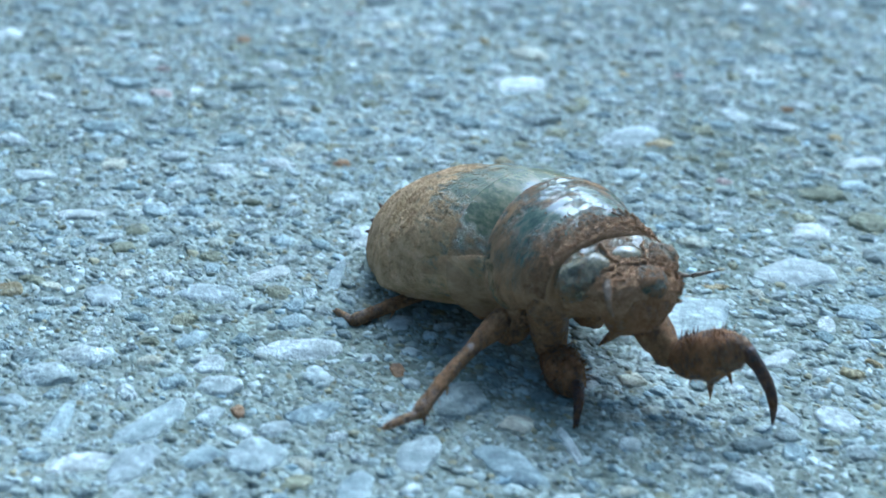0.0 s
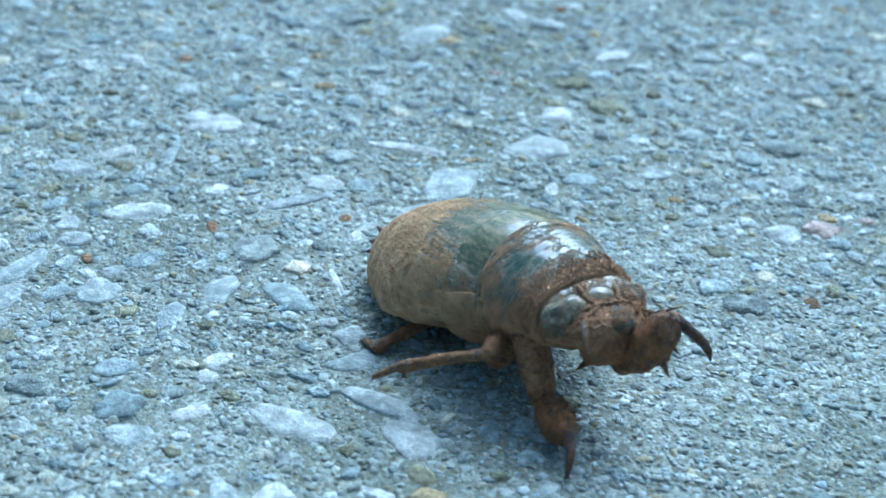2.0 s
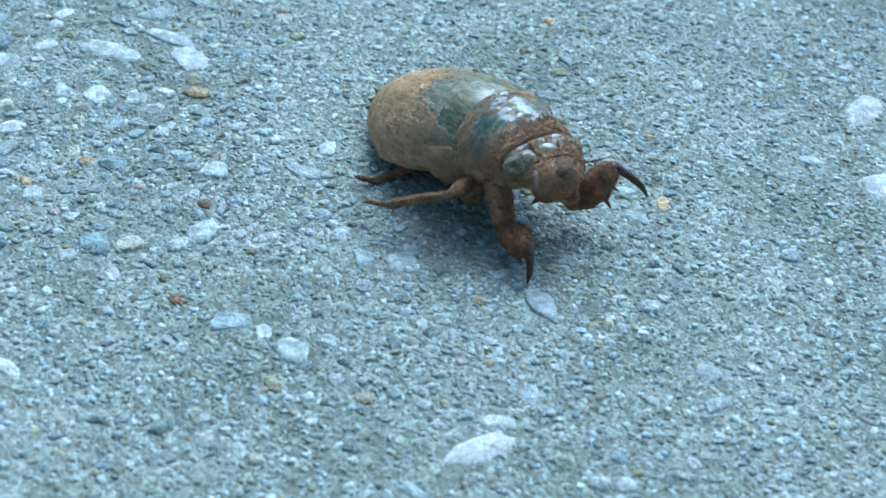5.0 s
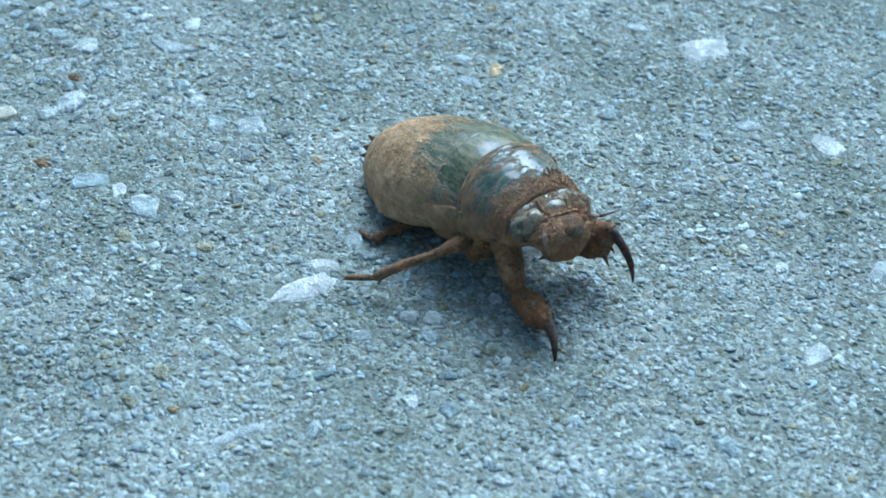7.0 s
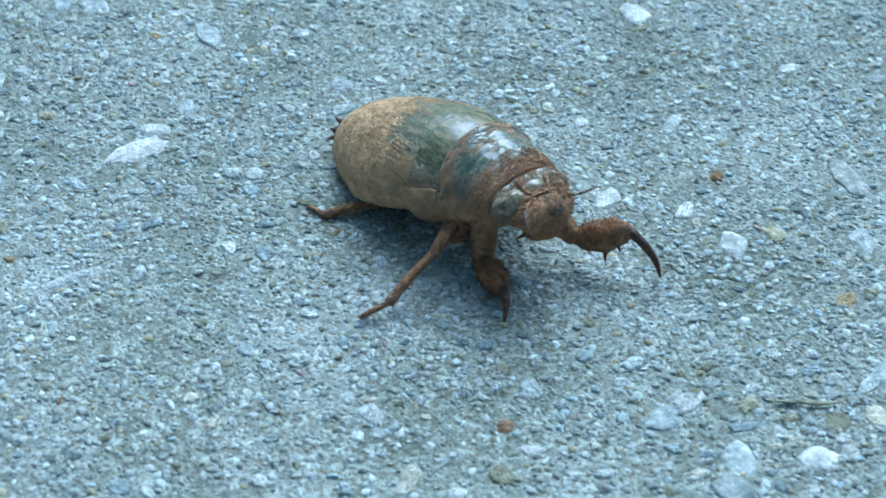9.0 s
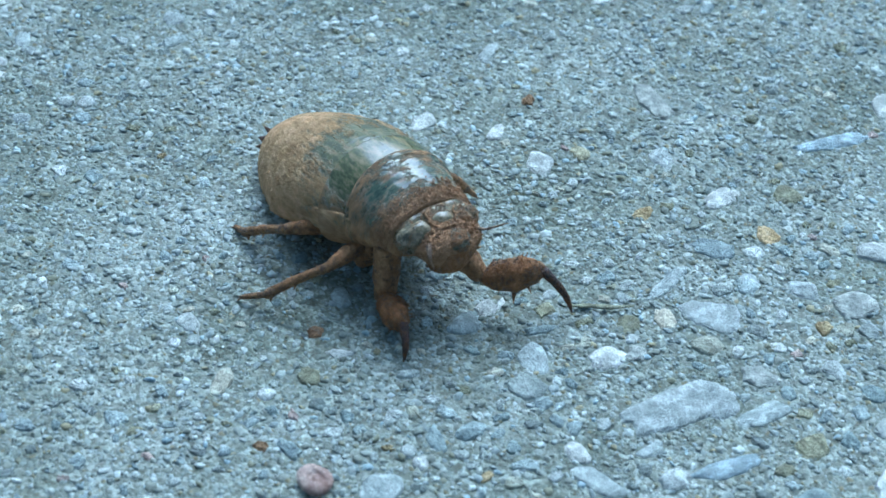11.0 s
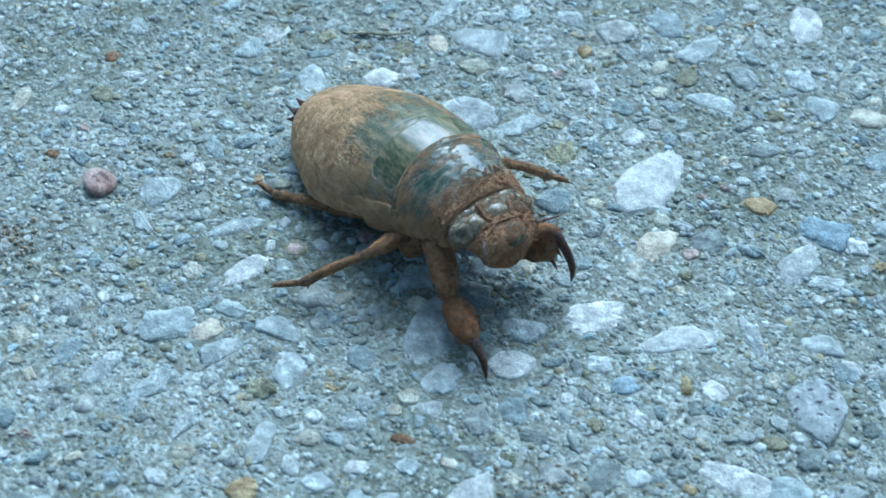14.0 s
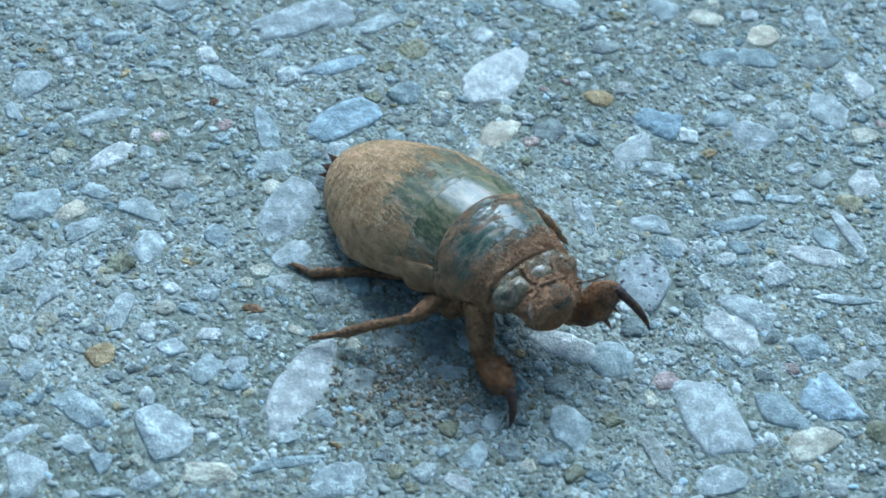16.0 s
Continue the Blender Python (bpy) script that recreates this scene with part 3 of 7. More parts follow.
def fore_leg(coxa, femur, tibia):
    c = tube([(-0.9, 0, 0, .8, .8, .8), (0, 0, 0, 1.35, 1.35, 1.35), (coxa * .6, 0, 0, 1.25, 1.25, 1.3), (coxa * .92, 0, 0, .95, .95, 1.0), (coxa, 0, 0, .8, .8, .85), (coxa + .4, 0, 0, .4, .4, .4)], 30, 22, 0.16)
    f = tube([(-0.5, 0, 0, .35, .35, .35), (0, 0, 0, .7, .65, .7), (femur * .2, 0, 0, 1.2, 1.35, 1.5), (femur * .55, 0, 0, 1.35, 1.6, 1.85), (femur * .88, 0, 0, 1.0, 1.15, 1.25), (femur + .3, 0, 0, .45, .45, .45)], 30, 24, 0.2)
    teeth = [spike((femur * .5, 0, -1.0), (femur * .42, 0, -3.0), .42), spike((femur * .7, 0.15, -0.95), (femur * .74, 0.1, -2.3), .28), spike((femur * .85, 0, -0.7), (femur * .93, 0, -1.35), .2), spike((femur * .3, -0.2, -0.9), (femur * .2, -0.2, -1.7), .25)]
    hook = []
    for i in range(7):
        u = i / 6
        bow = 0.9 * math.sin(math.pi * u) * tibia / 6
        r = 0.56 * (1 - u) ** 0.7 + 0.1
        hook.append((tibia * u, 0, bow, r * 0.8, r, r))
    t = tube(hook, 22, 12, 0.04)
    t = joined(t, spike((tibia * .72, .1, .45), (tibia * .98, .3, -.25), .18))
    r = random.Random(3)
    for i in range(90):
        x, a = r.uniform(.1, .95) * femur, r.uniform(0, 6.283)
        o = Vector((x, 1.15 * math.cos(a), 1.45 * math.sin(a)))
        teeth.append(spike(o, o + Vector((.25, .5 * math.cos(a), .5 * math.sin(a))), .05, 4))
    return c, joined(f, *teeth), t


def walking_leg(femur, tibia, tarsus):
    f = tube([(-0.7, 0, 0, .8, .8, .8), (0, 0, 0, 1.0, 1.0, 1.0), (femur * .5, 0, 0, .8, .95, .95), (femur, 0, 0, .55, .6, .6), (femur + .35, 0, 0, .3, .3, .3)])
    t = tube([(-0.4, 0, 0, .35, .4, .4), (0.3, 0, 0, .5, .52, .52), (tibia * .5, 0, 0.12, .44, .46, .46), (tibia * .92, 0, 0, .5, .5, .5), (tibia + .1, 0, 0, .32, .32, .32)], 18)
    t = joined(t, spike((tibia * .9, 0, -.3), (tibia * 1.0, .2, -1.0), .2), spike((tibia * .55, .2, -.3), (tibia * .62, .3, -.75), .14))
    r = random.Random(4)
    hairs = []
    for i in range(22):
        x, a = r.uniform(.1, .95) * tibia, r.uniform(0, 6.283)
        o = Vector((x, .42 * math.cos(a), .42 * math.sin(a)))
        hairs.append(spike(o, o + Vector((.3, .35 * math.cos(a), .35 * math.sin(a))), .045, 4))
    t = joined(t, *hairs)
    s = joined(tube([(-0.2, 0, 0, .3, .3, .3), (tarsus * .5, 0, 0, .32, .32, .32), (tarsus * .85, 0, 0, .22, .22, .22)], 8, 10, 0.02),
               spike((tarsus * .8, 0, 0), (tarsus, .3, -.1), .16), spike((tarsus * .8, 0, 0), (tarsus, -.3, -.1), .16))
    return f, t, s


legs = {}


def add_leg(key, name, pieces, names, mats):
    obs = []
    for i, (nm, geo) in enumerate(zip(names, pieces)):
        obs.append(part(nm, mesh_from(nm, *geo, mats[i]), nymph if i == 0 else obs[0]))
    obs[0]["label"] = name
    legs[key] = obs


for key in ("fore_right", "fore_left"):
    L = (5.30, 5.32, 3.78) if key == "fore_right" else (5.04, 5.86, 6.34)
    add_leg(key, "stout digging foreleg with a toothed hook", fore_leg(*L), ("foreleg", "thigh", "hook"), (M_LEG, M_FORE, M_CLAW))
for key in ("middle_right", "middle_left"):
    add_leg(key, "slender muddy middle leg", walking_leg(5.63, 7.24, 3.35), ("middle_leg", "shin", "foot"), (M_LEG, M_LEG, M_LEG))
for key in ("hind_right", "hind_left"):
    add_leg(key, "slender muddy hind leg", walking_leg(6.18, 7.24, 2.52), ("hind_leg", "shin", "foot"), (M_LEG, M_LEG, M_LEG))


# ---- small things on the ground ----
def bead_mesh():
    prof = [(0.0, -0.2), (1.25, -0.2), (1.42, 0.35), (1.3, 0.85), (0.95, 1.15), (0.62, 1.1), (0.5, 0.85), (0.36, 0.8), (0.22, 0.95), (0.0, 1.0)]
    n, verts, faces = 24, [], []
    for i, (r, z) in enumerate(prof):
        for k in range(n):
            a = 2 * math.pi * k / n
            w = 1 + 0.05 * math.sin(3 * a + i)
            verts.append((r * w * math.cos(a) * MM, r * w * math.sin(a) * MM, z * MM))
    for i in range(len(prof) - 1):
        for k in range(n):
            a, b = i * n + k, i * n + (k + 1) % n
            faces.append((a, b, b + n, a + n))
    return mesh_from("clay_bead", verts, faces, material("pink_clay", stone_nodes((0.5, 0.3, 0.25), (0.7, 0.5, 0.44), None, 0.85, 0.3)))


bead = tagged(new("clay_bead", bead_mesh()), "round pinkish brown bead with a dimple lying on concrete", "bead")
bead.matrix_basis = pose(0.0761, -0.0474, 0.0002, 12, 8, 30) @ Matrix.Diagonal((1.2, 1.2, 0.72, 1.0))


def twig_mesh():
    v, f = tube([(-3.4, 0, 0, .1, .1, .1), (-1.5, .15, 0.05, .28, .25, .25), (1, -.1, 0, .3, .28, .28), (3.4, .1, 0, .12, .1, .1)], 14, 8, 0.05)
    return mesh_from("twig", [(p[0], p[1], p[2] * 0.55) for p in v], f, STONES["o"])


twig = tagged(new("twig", twig_mesh()), "tiny dry brown twig lying on the grit", "twig")
twig.matrix_basis = pose(0.1071, -0.0277, 0.0004, 0, 0, -6)

# ---- stones in the concrete ----
stone(0.1110, -0.0422, 6.0, 2.5, 15, "w")
stone(0.1193, -0.0439, 3.1, 1.2, 18, "b")
stone(0.1134, -0.0503, 3.8, 1.1, 10, "B")
stone(0.1128, -0.0587, 4.2, 2.3, 28, "B")
stone(0.1305, -0.0538, 5.4, 2.7, 49, "W")
stone(0.1284, -0.0629, 2.9, 1.7, 24, "c")
stone(0.1258, -0.0656, 2.0, 0.6, 65, "c")
stone(0.1049, -0.0588, 3.2, 1.2, 97, "b")
stone(0.1050, -0.0641, 2.3, 1.7, 22, "b")
stone(0.0889, -0.0609, 2.9, 1.3, 37, "w")
stone(0.0819, -0.0490, 2.2, 1.9, 33, "b")
stone(0.0810, -0.0671, 2.8, 2.0, 9, "b")
stone(0.0870, -0.0659, 1.6, 1.1, 148, "b")
stone(0.0844, -0.0682, 1.6, 1.2, 39, "c")
stone(0.0912, -0.0689, 2.3, 1.5, 149, "b")
stone(0.0855, -0.0709, 2.3, 1.3, 28, "b")
stone(0.0914, -0.0740, 2.1, 1.3, 48, "b")
stone(0.0980, -0.0736, 1.6, 1.3, 110, "b")
stone(0.0794, -0.0738, 2.5, 1.1, 37, "b")
stone(0.0816, -0.0789, 2.3, 0.9, 49, "w")
stone(0.0877, -0.0820, 2.7, 1.1, 65, "b")
stone(0.1052, -0.0712, 4.4, 2.4, 50, "w")
stone(0.1047, -0.0770, 2.1, 1.4, 43, "w")
stone(0.1071, -0.0823, 1.8, 1.4, 92, "g")
stone(0.1033, -0.0806, 1.0, 0.9, 80, "w")
stone(0.1032, -0.0934, 6.4, 2.2, 48, "w")
stone(0.1085, -0.0936, 1.8, 1.7, 139, "g")
stone(0.1126, -0.0892, 1.6, 1.4, 0, "g")
stone(0.1167, -0.0902, 2.0, 1.5, 72, "g")
stone(0.0831, -0.0933, 2.8, 1.6, 132, "b")
stone(0.0900, -0.0970, 3.2, 2.5, 113, "b")
stone(0.0780, -0.0999, 2.6, 1.9, 95, "b")
stone(0.1003, -0.1021, 3.5, 0.7, 2, "b")
stone(0.1046, -0.1046, 2.6, 1.7, 1, "b")
stone(0.1262, -0.1022, 2.7, 1.9, 109, "b")
stone(0.1395, -0.1029, 5.0, 2.8, 99, "w")
stone(0.1383, -0.0857, 3.9, 2.9, 82, "s")
stone(0.1282, -0.0922, 3.5, 1.7, 144, "w")
stone(0.1321, -0.0949, 2.2, 2.1, 131, "b")
stone(0.1443, -0.0932, 3.0, 2.0, 129, "w")
stone(0.1465, -0.0906, 3.1, 1.8, 131, "b")
stone(0.1508, -0.1027, 3.7, 2.5, 126, "B")
stone(0.1458, -0.1029, 3.1, 1.9, 127, "b")
stone(0.1476, -0.1071, 2.8, 1.7, 23, "c")
stone(0.1379, -0.1100, 2.4, 1.7, 1, "b")
stone(0.1551, -0.0994, 2.1, 1.1, 15, "w")
stone(0.1362, -0.0980, 1.4, 1.1, 38, "p")
stone(0.1456, -0.0635, 2.6, 2.3, 141, "B")
stone(0.1418, -0.0672, 3.1, 1.5, 39, "w")
stone(0.1549, -0.0668, 2.6, 1.9, 135, "w")
stone(0.1644, -0.0640, 2.6, 2.1, 65, "b")
stone(0.1613, -0.0512, 2.1, 1.7, 45, "c")
stone(0.1406, -0.0591, 1.8, 1.3, 140, "t")
stone(0.1408, -0.0781, 2.3, 1.4, 156, "b")
stone(0.1559, -0.0845, 3.1, 1.4, 155, "w")
stone(0.1603, -0.0822, 3.3, 0.8, 99, "w")
stone(0.1497, -0.0791, 3.0, 1.0, 10, "b")
stone(0.1343, -0.0761, 2.9, 0.9, 94, "w")
stone(0.1619, -0.0779, 1.5, 1.3, 116, "o")
stone(0.1643, -0.0754, 2.3, 1.5, 35, "w")
stone(0.1601, -0.0742, 2.0, 1.2, 24, "g")
stone(0.1681, -0.0498, 2.6, 1.2, 89, "b")
stone(0.1692, -0.0605, 2.6, 1.2, 99, "w")
stone(0.1594, -0.0550, 2.5, 1.7, 166, "b")
stone(0.1552, -0.0540, 2.5, 1.3, 19, "b")
stone(0.1661, -0.0563, 2.7, 1.2, 14, "g")
stone(0.1003, -0.0467, 1.5, 1.0, 103, "w")
stone(0.1014, -0.0503, 2.8, 1.1, 127, "b")
stone(0.1042, -0.0675, 1.1, 1.0, 79, "c")
stone(0.0854, -0.0873, 1.7, 1.3, 33, "t")
stone(0.0919, -0.0822, 1.2, 1.1, 161, "c")
stone(0.0960, -0.0810, 1.3, 1.0, 143, "b")
stone(0.1045, -0.0976, 1.2, 0.8, 119, "b")
stone(0.1148, -0.1065, 1.4, 0.8, 140, "w")
stone(0.1169, -0.1037, 1.8, 1.2, 44, "b")
stone(0.1202, -0.1039, 1.2, 1.0, 118, "g")
stone(0.1564, -0.0905, 3.4, 0.8, 166, "b")
stone(0.1060, -0.0346, 2.0, 1.6, 31, "w")
stone(0.0991, -0.0339, 2.1, 1.5, 85, "b")
stone(0.1181, -0.0298, 3.3, 2.3, 142, "w")
stone(0.1001, -0.0835, 1.1, 0.6, 160, "r")
stone(0.0651, -0.0520, 1.2, 0.9, 5, "c")
stone(0.0678, -0.0666, 1.6, 1.0, 115, "c")
stone(0.0798, -0.0530, 1.7, 0.8, 107, "b")
stone(0.0721, -0.0689, 1.8, 0.9, 48, "b")
stone(0.0747, -0.0716, 2.7, 1.0, 40, "w")
stone(0.0649, -0.0690, 1.8, 1.3, 92, "b")
stone(0.0624, -0.0713, 1.8, 1.3, 109, "b")
stone(0.1209, -0.0200, 2.3, 1.4, 147, "b")
stone(0.1410, -0.0233, 5.1, 1.7, 160, "w")
stone(0.1410, -0.0343, 3.0, 1.6, 38, "b")
stone(0.1399, -0.0431, 2.8, 1.4, 141, "b")
stone(0.1385, -0.0388, 1.7, 1.1, 55, "o")
stone(0.1331, -0.0300, 2.3, 2.0, 34, "g")
stone(0.1386, -0.0296, 2.7, 2.0, 89, "b")
stone(0.1284, -0.0273, 1.6, 1.4, 84, "w")
stone(0.1506, -0.0407, 1.9, 1.5, 94, "b")
stone(0.1201, -0.0389, 2.1, 1.6, 2, "g")
stone(0.1148, -0.0414, 2.5, 1.9, 109, "w")
stone(0.0959, -0.0261, 1.3, 1.0, 49, "w")
stone(0.1095, -0.0301, 1.3, 1.2, 66, "o")
stone(0.1132, -0.0299, 1.5, 1.1, 81, "c")
stone(0.0692, -0.0332, 2.0, 0.9, 67, "c")
stone(0.0775, -0.0337, 1.3, 1.2, 135, "o")
stone(0.0805, -0.0309, 1.6, 0.7, 173, "w")
stone(0.1286, -0.0329, 1.2, 0.9, 61, "t")
stone(0.1539, -0.0319, 3.1, 1.8, 63, "w")
stone(0.1391, -0.0036, 5.0, 1.2, 10, "B")
stone(0.1212, 0.0067, 3.9, 1.7, 105, "g")
stone(0.1196, -0.0046, 1.8, 1.2, 98, "w")
stone(0.1152, -0.0132, 1.3, 0.9, 51, "t")
stone(0.1240, -0.0118, 2.4, 1.4, 36, "w")
stone(0.1061, -0.0038, 2.2, 1.4, 64, "w")
stone(0.1025, 0.0022, 1.7, 0.9, 58, "w")
stone(0.1385, -0.0225, 2.6, 1.7, 159, "w")
stone(0.1443, -0.0028, 0.7, 0.6, 33, "p")
stone(0.1189, -0.0512, 1.2, 0.8, 19, "o")
stone(0.1045, 0.0176, 2.2, 0.8, 56, "w")
stone(0.1475, 0.0023, 2.5, 1.4, 57, "w")
stone(0.1231, -0.0257, 1.6, 1.1, 87, "b")
stone(0.1151, -0.0243, 3.6, 0.8, 42, "b")
stone(0.0933, -0.0282, 2.3, 1.5, 47, "b")
stone(0.0718, -0.0422, 0.7, 0.6, 152, "r")
stone(0.1092, -0.0343, 1.3, 1.0, 65, "g")
stone(0.1007, -0.0298, 1.7, 0.6, 9, "b")
stone(0.0973, -0.0258, 1.1, 0.4, 57, "w")
stone(0.1025, -0.0249, 0.8, 0.6, 21, "w")
stone(0.0787, -0.0277, 0.9, 0.8, 71, "r")
stone(0.1204, 0.0272, 1.5, 0.8, 23, "w")
stone(0.0948, 0.0050, 1.9, 1.2, 26, "w")
stone(0.0390, -0.0029, 2.7, 0.7, 23, "W")
stone(0.0548, 0.0397, 2.8, 1.4, 107, "w")
stone(0.0689, 0.0282, 1.4, 1.2, 120, "w")
stone(0.0462, 0.0178, 3.8, 1.7, 26, "W")
stone(0.0246, 0.0371, 2.0, 1.5, 9, "b")
stone(0.0304, 0.0326, 2.1, 1.4, 88, "b")
stone(0.0278, 0.0354, 1.3, 0.8, 87, "w")
stone(0.0417, 0.0469, 1.8, 1.3, 26, "w")
stone(0.0331, 0.0637, 3.3, 1.2, 160, "w")
stone(0.0357, 0.0686, 1.7, 1.1, 78, "w")
stone(0.0976, 0.0764, 3.5, 1.8, 51, "w")
stone(0.0971, 0.0445, 1.4, 1.0, 10, "w")
stone(0.0222, 0.0575, 0.9, 0.6, 135, "r")
stone(0.0195, 0.0407, 1.1, 0.6, 129, "r")
stone(0.0703, 0.0574, 1.3, 0.9, 96, "t")
stone(0.0398, 0.0125, 1.8, 0.7, 131, "b")
stone(0.0517, 0.0254, 1.4, 1.0, 82, "b")
stone(0.0367, 0.0252, 1.0, 0.9, 175, "o")
stone(0.0284, 0.0275, 1.4, 0.8, 114, "o")
stone(0.0481, 0.0215, 1.7, 0.9, 160, "w")
stone(0.0105, 0.0804, 1.8, 1.4, 65, "w")
stone(0.0689, 0.0234, 1.6, 1.0, 27, "b")
stone(0.0114, 0.1103, 3.0, 1.4, 114, "b")
stone(0.0156, 0.1129, 2.7, 0.4, 101, "w")
stone(0.0166, 0.1038, 1.6, 1.2, 45, "w")
stone(0.0170, 0.0998, 3.1, 1.4, 39, "b")
stone(0.0119, 0.0904, 3.9, 1.9, 144, "w")
stone(0.0189, 0.0933, 3.4, 1.3, 141, "w")
stone(0.0207, 0.0884, 2.8, 1.9, 118, "w")
stone(0.0126, 0.0741, 1.5, 1.0, 63, "b")
stone(0.0086, 0.0681, 1.2, 0.8, 88, "c")
stone(0.0049, 0.0599, 1.3, 1.1, 23, "w")
stone(0.0016, 0.0732, 1.5, 1.2, 43, "w")
stone(-0.0003, 0.0883, 1.9, 1.4, 175, "b")
stone(0.0199, 0.0672, 1.5, 0.8, 129, "b")
stone(0.0287, 0.0515, 1.6, 0.6, 37, "w")
stone(0.0134, 0.0453, 1.2, 0.7, 95, "w")
stone(0.0381, 0.0475, 1.7, 1.2, 99, "b")
stone(0.0627, 0.0404, 0.8, 0.5, 5, "w")
stone(0.0514, 0.0445, 1.0, 0.6, 24, "w")
stone(0.0664, 0.0597, 1.4, 0.8, 4, "b")
stone(0.0668, 0.0548, 1.8, 0.9, 142, "b")
stone(0.0040, 0.0623, 0.9, 0.6, 117, "t")
stone(0.0642, 0.0983, 1.2, 0.7, 89, "t")
stone(0.0046, 0.0304, 1.6, 0.8, 121, "w")
stone(0.0041, 0.0916, 1.6, 0.9, 39, "w")
stone(0.0051, 0.0968, 1.1, 0.9, 93, "w")
stone(0.0068, 0.0811, 1.5, 1.1, 107, "b")
stone(0.0150, 0.0793, 1.5, 1.0, 19, "w")
stone(0.0180, 0.0809, 1.7, 0.7, 150, "w")
stone(0.0058, 0.1112, 2.3, 1.4, 66, "b")
stone(-0.0044, 0.1103, 2.2, 1.8, 64, "b")
stone(-0.0079, 0.1101, 1.7, 1.0, 61, "b")
stone(-0.0010, 0.1164, 2.2, 1.1, 44, "b")
stone(-0.0034, 0.1141, 1.2, 0.8, 30, "w")
stone(0.0059, 0.0996, 1.5, 0.9, 51, "w")
stone(-0.0022, 0.0980, 1.5, 1.5, 156, "b")
stone(0.0017, 0.1064, 2.5, 1.0, 78, "b")
stone(0.0269, 0.1335, 4.2, 2.3, 62, "b")
stone(0.0182, 0.1324, 1.8, 1.3, 84, "b")
stone(0.0125, 0.1289, 4.1, 1.1, 27, "w")
stone(-0.0024, 0.1256, 3.0, 1.4, 3, "w")
stone(0.0048, 0.1307, 1.3, 0.9, 63, "w")
stone(0.0231, 0.1414, 4.7, 0.8, 166, "w")
stone(0.0040, 0.1458, 2.7, 2.0, 6, "w")
stone(0.0392, 0.1509, 2.0, 1.5, 18, "w")
stone(-0.0092, 0.1347, 2.3, 1.6, 2, "w")
stone(0.0002, 0.1386, 2.9, 0.6, 81, "b")
stone(0.0319, 0.1268, 2.0, 0.9, 47, "w")
stone(0.0231, 0.1272, 1.9, 0.9, 49, "w")
stone(0.0365, 0.1330, 1.5, 0.7, 79, "w")
stone(0.0177, 0.1221, 1.5, 0.7, 56, "w")
stone(0.0462, 0.1251, 0.8, 0.4, 75, "w")
stone(0.0537, 0.1160, 1.0, 0.8, 52, "c")
stone(0.0046, 0.1230, 1.0, 0.5, 104, "r")
stone(-0.0059, 0.1162, 0.9, 0.5, 96, "r")
stone(-0.0014, 0.0745, 1.3, 0.8, 134, "b")
stone(0.0523, 0.0978, 0.5, 0.3, 118, "k")
stone(0.0483, 0.0751, 0.5, 0.3, 109, "k")
stone(0.0670, 0.1331, 1.2, 0.9, 39, "w")
stone(-0.0113, 0.1146, 3.6, 1.4, 57, "b")
stone(-0.0121, 0.1086, 2.8, 1.2, 70, "w")
stone(-0.0152, 0.1088, 2.1, 1.0, 21, "w")
stone(-0.0168, 0.1335, 2.0, 1.4, 108, "w")
stone(-0.0049, 0.1384, 2.3, 1.0, 32, "w")
stone(-0.0081, 0.1230, 1.5, 1.1, 70, "w")
stone(-0.0098, 0.1269, 1.7, 0.8, 62, "b")
stone(-0.0172, 0.1142, 2.9, 0.7, 82, "b")
stone(-0.0205, 0.1167, 1.1, 0.9, 169, "b")
stone(-0.0076, 0.1154, 1.5, 0.8, 73, "b")
stone(0.0339, 0.1176, 1.7, 1.5, 61, "w")
stone(0.0395, 0.1351, 1.8, 1.3, 29, "b")
stone(0.0176, 0.1864, 2.8, 1.9, 17, "w")
stone(-0.0050, 0.1622, 1.7, 1.4, 14, "w")
stone(-0.0203, 0.1490, 2.1, 1.1, 5, "w")
stone(0.0265, 0.1723, 3.7, 1.7, 38, "w")
stone(0.0377, 0.1799, 2.0, 1.2, 104, "w")
stone(0.0473, 0.1679, 2.5, 1.6, 22, "w")
stone(-0.0102, 0.1979, 1.2, 0.7, 91, "r")
stone(0.0003, 0.1628, 0.8, 0.7, 32, "r")
stone(0.0292, 0.1391, 1.1, 0.6, 11, "t")
stone(0.0292, 0.1711, 1.4, 0.9, 17, "t")
stone(-0.0253, 0.1573, 1.9, 1.3, 4, "w")
stone(0.0025, 0.1471, 1.6, 1.4, 21, "w")
stone(0.1272, -0.0755, 4.0, 1.6, 3, "W")
stone(0.1205, -0.0714, 3.1, 1.9, 8, "w")
stone(0.1135, -0.0721, 2.0, 1.7, 152, "b")
stone(0.1115, -0.0764, 2.2, 1.8, 163, "w")
stone(0.1049, -0.0776, 1.5, 1.4, 160, "b")
stone(0.1193, -0.0774, 1.3, 1.1, 150, "b")
stone(0.1212, -0.0802, 1.3, 1.2, 157, "B")
stone(0.1291, -0.0820, 1.5, 1.2, 110, "w")
stone(0.1194, -0.0908, 1.1, 1.1, 66, "b")
stone(0.0949, -0.0653, 1.6, 1.5, 45, "g")
stone(0.0952, -0.0688, 1.2, 1.0, 9, "g")
stone(0.0941, -0.0587, 1.1, 0.9, 163, "o")
stone(0.0890, -0.0549, 3.0, 0.9, 11, "b")
stone(0.0859, -0.0461, 0.9, 0.8, 83, "w")
stone(0.0767, -0.0763, 1.0, 1.0, 42, "b")
stone(0.0732, -0.0756, 1.1, 1.0, 54, "g")
stone(0.0928, -0.0798, 0.8, 0.8, 154, "w")
